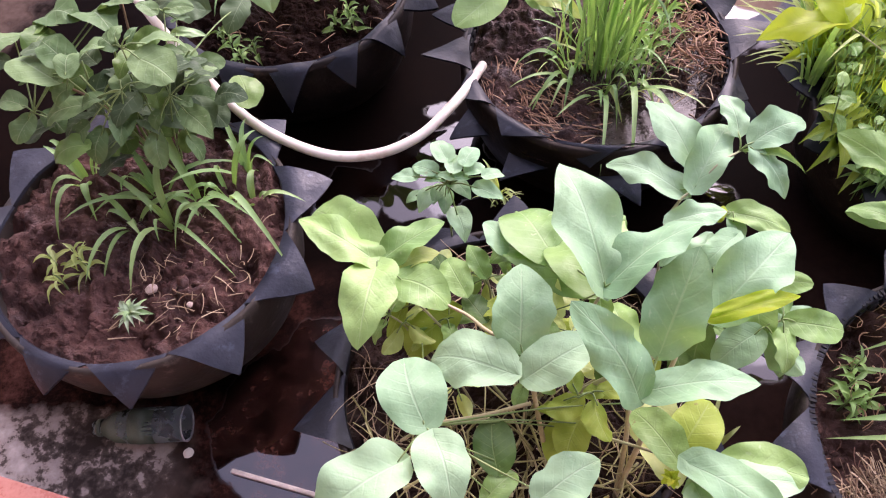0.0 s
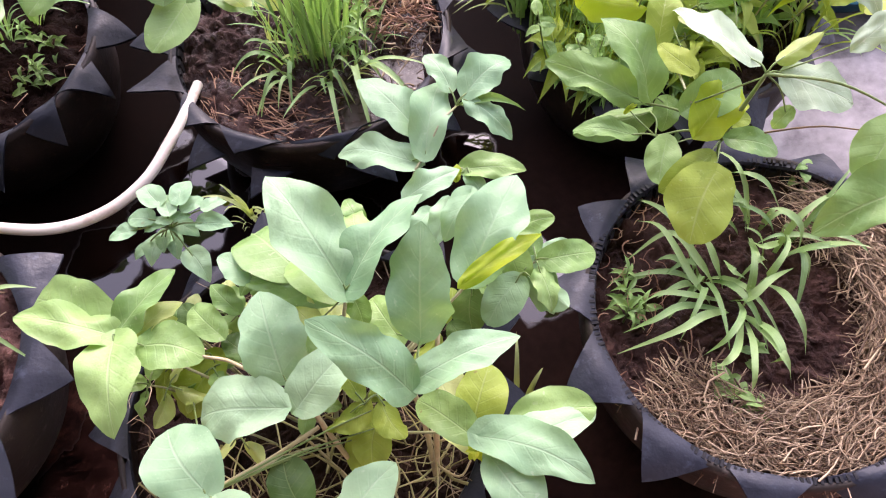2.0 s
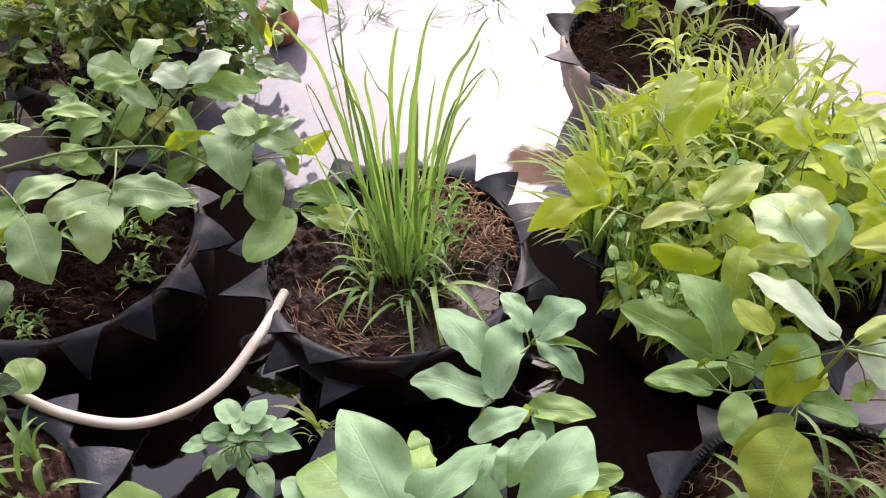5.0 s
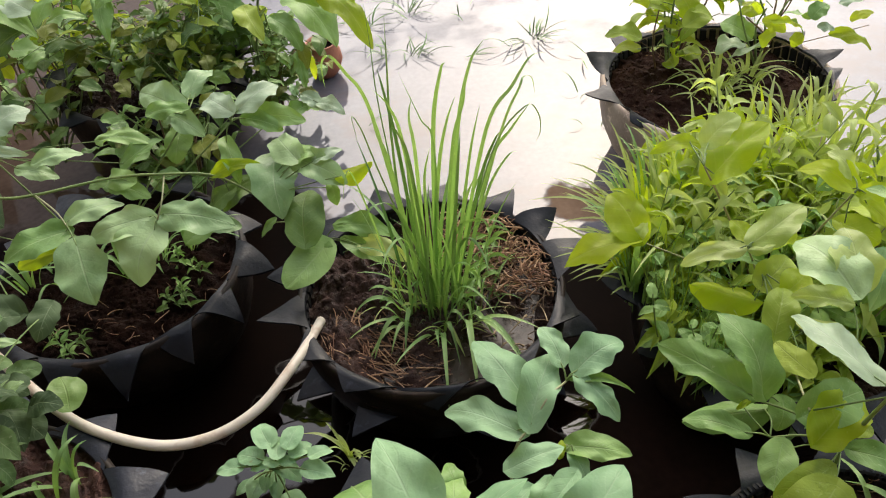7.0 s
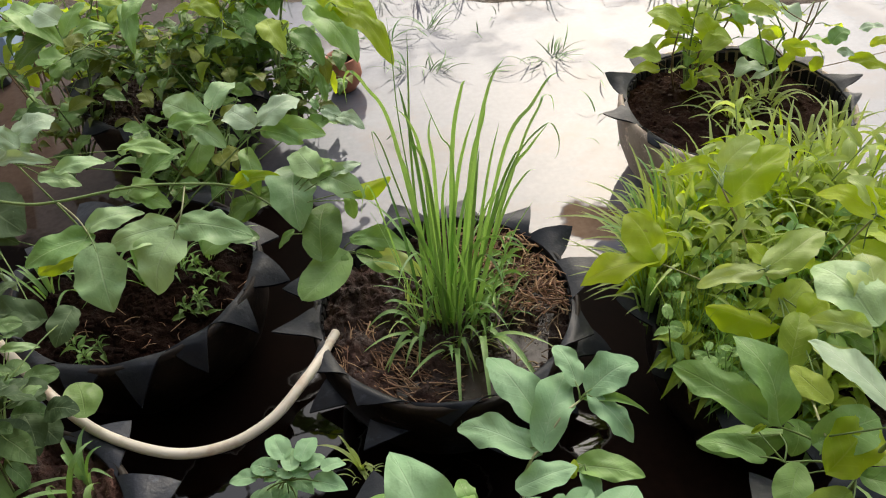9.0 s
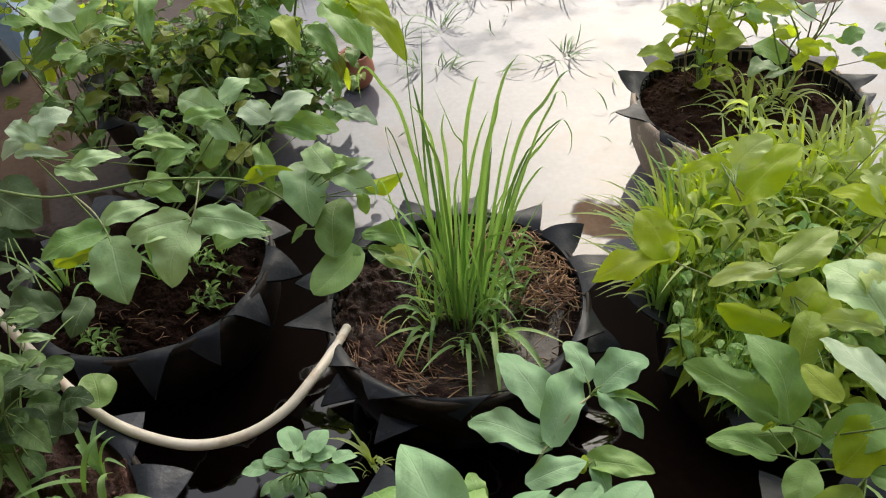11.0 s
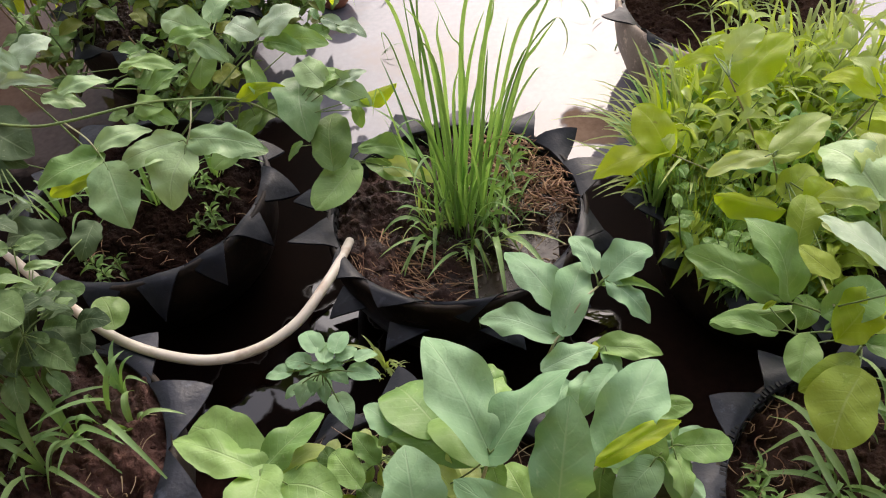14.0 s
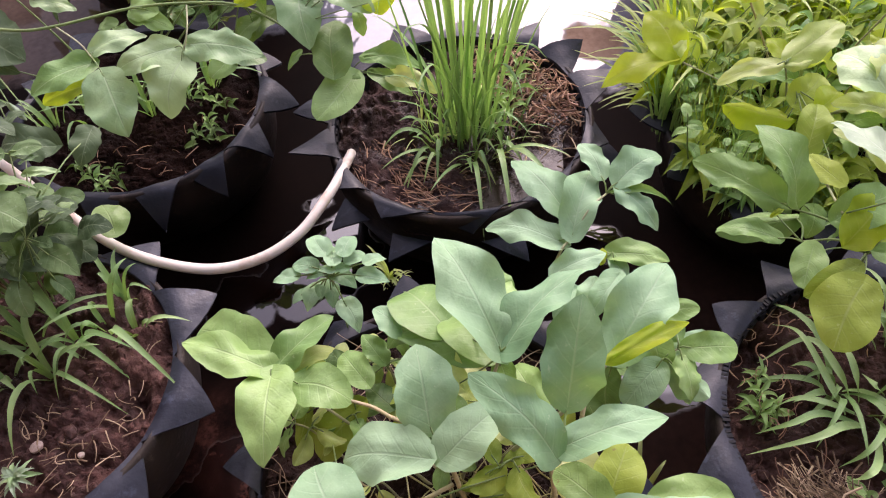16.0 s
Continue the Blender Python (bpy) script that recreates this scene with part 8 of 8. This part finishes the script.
leaf(top_bean, "bean", (1.507, 1.719, 0.400), (1.559, 1.711, 0.420), 0.55, LEAF_LIME, 20)
leaf(top_bean, "bean", (1.470, 1.728, 0.360), (1.564, 1.674, 0.340), 0.44, LEAF_LIME, 19)
leaf(top_bean, "bean", (1.296, 1.744, 0.420), (1.363, 1.705, 0.410), 0.33, LEAF_LIME, 19)
leaf(top_bean, "bean", (1.311, 1.754, 0.380), (1.283, 1.758, 0.340), 0.88, LEAF_LIME, -13)
leaf(top_bean, "bean", (1.394, 1.751, 0.360), (1.370, 1.750, 0.330), 0.99, LEAF_LIME, -14)
leaf(top_bean, "bean", (1.035, 1.816, 0.400), (1.052, 1.822, 0.360), 0.88, LEAF_GREEN, 9)
leaf(top_bean, "bean", (1.479, 1.745, 0.440), (1.512, 1.708, 0.460), 0.66, LEAF_PALE, 14)
leaf(top_bean, "bean", (1.132, 1.801, 0.520), (1.158, 1.753, 0.500), 0.77, LEAF_GREEN, 10)
leaf(top_bean, "bean", (1.186, 1.777, 0.500), (1.199, 1.749, 0.480), 0.55, LEAF_PALE, 8)
tube(top_bean, "stalk", [(1.075, 1.923, 0.200), (1.031, 1.883, 0.340), (1.037, 1.868, 0.480)], 0.003, 0.0018, STEM_BROWN, 5, 5)
tube(top_bean, "stalk", [(1.383, 1.877, 0.250), (1.348, 1.814, 0.360), (1.357, 1.779, 0.450), (1.364, 1.777, 0.520)], 0.0025, 0.0015, STEM_BROWN, 5, 5)
tube(top_bean, "stalk", [(1.357, 1.779, 0.450), (1.303, 1.817, 0.480), (1.291, 1.847, 0.500)], 0.0018, 0.00108, STEM_BROWN, 5, 5)
tube(top_bean, "stalk", [(1.383, 1.877, 0.250), (1.409, 1.761, 0.330), (1.583, 1.742, 0.360)], 0.0018, 0.00108, STEM_BROWN, 5, 5)
tube(top_bean, "stalk", [(1.056, 1.851, 0.300), (0.979, 1.861, 0.360)], 0.0015, 0.0009, STEM_BROWN, 5, 5)

# dead grass on the mud bank and tufts drowned in the puddle
rnd = random.Random(15)
for i in range(60):
    x = -1.7 + 4.6 * rnd.random()
    y = 3.42 - 0.31 * x + rnd.uniform(-0.04, 0.5)
    grass_clump((x, y, 0.02), 14, 0.06, 0.18, 1.0, 0.006, GRASS if i % 3 else STRAW, 320 + i, "dull grass tuft on the mud bank", 0.8, 0.05, None, "bank grass")


def drowned_tuft(x, y, count, length, seed, aim=None):
    """Grass that stands and lies in the water."""
    r = random.Random(seed)
    p = thing("drowned_grass", (x, y, 0.004), "thin dark grass tuft half drowned in the puddle", "grass", "puddle grass")
    for _ in range(count):
        w = r.uniform(0, 6.283) if aim is None else radians(r.gauss(*aim))
        o = Vector((math.cos(w), math.sin(w), 0))
        b = Vector((x, y, 0.002)) + o * r.uniform(0, 0.03) + Vector((r.gauss(0, 0.02), r.gauss(0, 0.02), 0))
        ln = length * r.uniform(0.45, 1.0)
        s = Vector((-o.y, o.x, 0)) * ln * r.uniform(-0.25, 0.25)
        up = r.uniform(0.0, 0.5) * ln
        blade(p, b, b + o * ln * 0.45 + s + Vector((0, 0, 0.01 + up * 0.9)), b + o * ln + Vector((0, 0, 0.004 + up * 0.8)), r.uniform(0.004, 0.0075), GRASS_DULL if r.random() < 0.7 else LEAF_DULL)
    return p


drowned_tuft(0.90, 2.60, 17, 0.14, 360, (20, 70))
drowned_tuft(0.86, 2.57, 9, 0.12, 361, (190, 40))
drowned_tuft(0.44, 2.62, 16, 0.14, 362, (15, 60))
drowned_tuft(0.36, 2.66, 11, 0.13, 363, (170, 50))
drowned_tuft(0.62, 2.55, 4, 0.13, 366, (0, 25))
drowned_tuft(0.30, 2.92, 18, 0.17, 364, (80, 70))
drowned_tuft(0.48, 2.95, 15, 0.16, 367, (60, 80))
drowned_tuft(0.16, 2.98, 11, 0.15, 368, (100, 60))
drowned_tuft(1.7, 2.45, 9, 0.15, 365)
for i, (x, y) in enumerate(((1.02, 2.10), (0.98, 2.22), (0.92, 1.98), (0.20, 2.22), (1.05, 2.42), (0.70, 2.85), (0.78, 3.0))):
    drowned_tuft(x, y, 2, 0.09, 370 + i)


def trefoils(parent, centre, spread, count, low, high, materials, seed, foot=F):
    """Bean sprigs: each a thin stalk with a leaf at its end and two beside it."""
    r = random.Random(seed)
    for _ in range(count):
        end = Vector((centre[0] + r.uniform(-1, 1) * spread[0], centre[1] + r.uniform(-1, 1) * spread[1], centre[2] + r.uniform(-1, 1) * spread[2]))
        root = Vector((end.x * 0.7 + foot[0] * 0.3, end.y * 0.7 + foot[1] * 0.3, 0.22))
        tube(parent, "stalk", [root, root.lerp(end, 0.6) + Vector((0, 0, 0.03)), end], 0.0022, 0.0014, STEM_PALE, 5, 4)
        w, m = r.uniform(0, 6.283), r.choice(materials)
        for turn, size in ((0.0, 1.0), (1.45, 0.85), (-1.45, 0.85)):
            o = Vector((math.cos(w + turn), math.sin(w + turn), r.uniform(-0.35, 0.25)))
            ln = r.uniform(low, high) * size
            b = end + o * 0.012
            leaf(parent, r.choice(("bean", "wavy", "round", "cup")), b, b + o * ln, r.uniform(0.5, 0.75), m, r.uniform(-25, 25), end)


trefoils(lush_bean, (1.10, 0.98, 0.39), (0.14, 0.12, 0.04), 7, 0.07, 0.115, (LEAF_LIME, LEAF_LIME, LEAF_PALE_LIME, LEAF_YELLOW), 501)
trefoils(lush_bean, (1.18, 0.86, 0.42), (0.10, 0.10, 0.05), 6, 0.07, 0.12, (LEAF_LIME, LEAF_PALE_LIME, LEAF_YELLOW), 502)
trefoils(lush_bean, (0.98, 0.88, 0.32), (0.12, 0.08, 0.03), 4, 0.05, 0.08, (LEAF_YELLOW, LEAF_GREEN), 503)
trefoils(bean, (0.400, 0.529, 0.40), (0.05, 0.06, 0.03), 4, 0.06, 0.09, (LEAF_GREEN, LEAF_BLUE), 504, B)
trefoils(bean, (-0.057, 0.573, 0.35), (0.08, 0.06, 0.03), 6, 0.035, 0.055, (LEAF_GREEN, LEAF_PALE_LIME), 505, B)
trefoils(bean, (0.06, 0.50, 0.36), (0.15, 0.13, 0.04), 10, 0.03, 0.055, (LEAF_GREEN, LEAF_PALE_LIME), 506, B)
trefoils(bean, (0.08, 0.50, 0.35), (0.20, 0.12, 0.03), 11, 0.045, 0.075, (LEAF_YELLOW, LEAF_PALE_LIME, LEAF_YELLOW), 507, B)
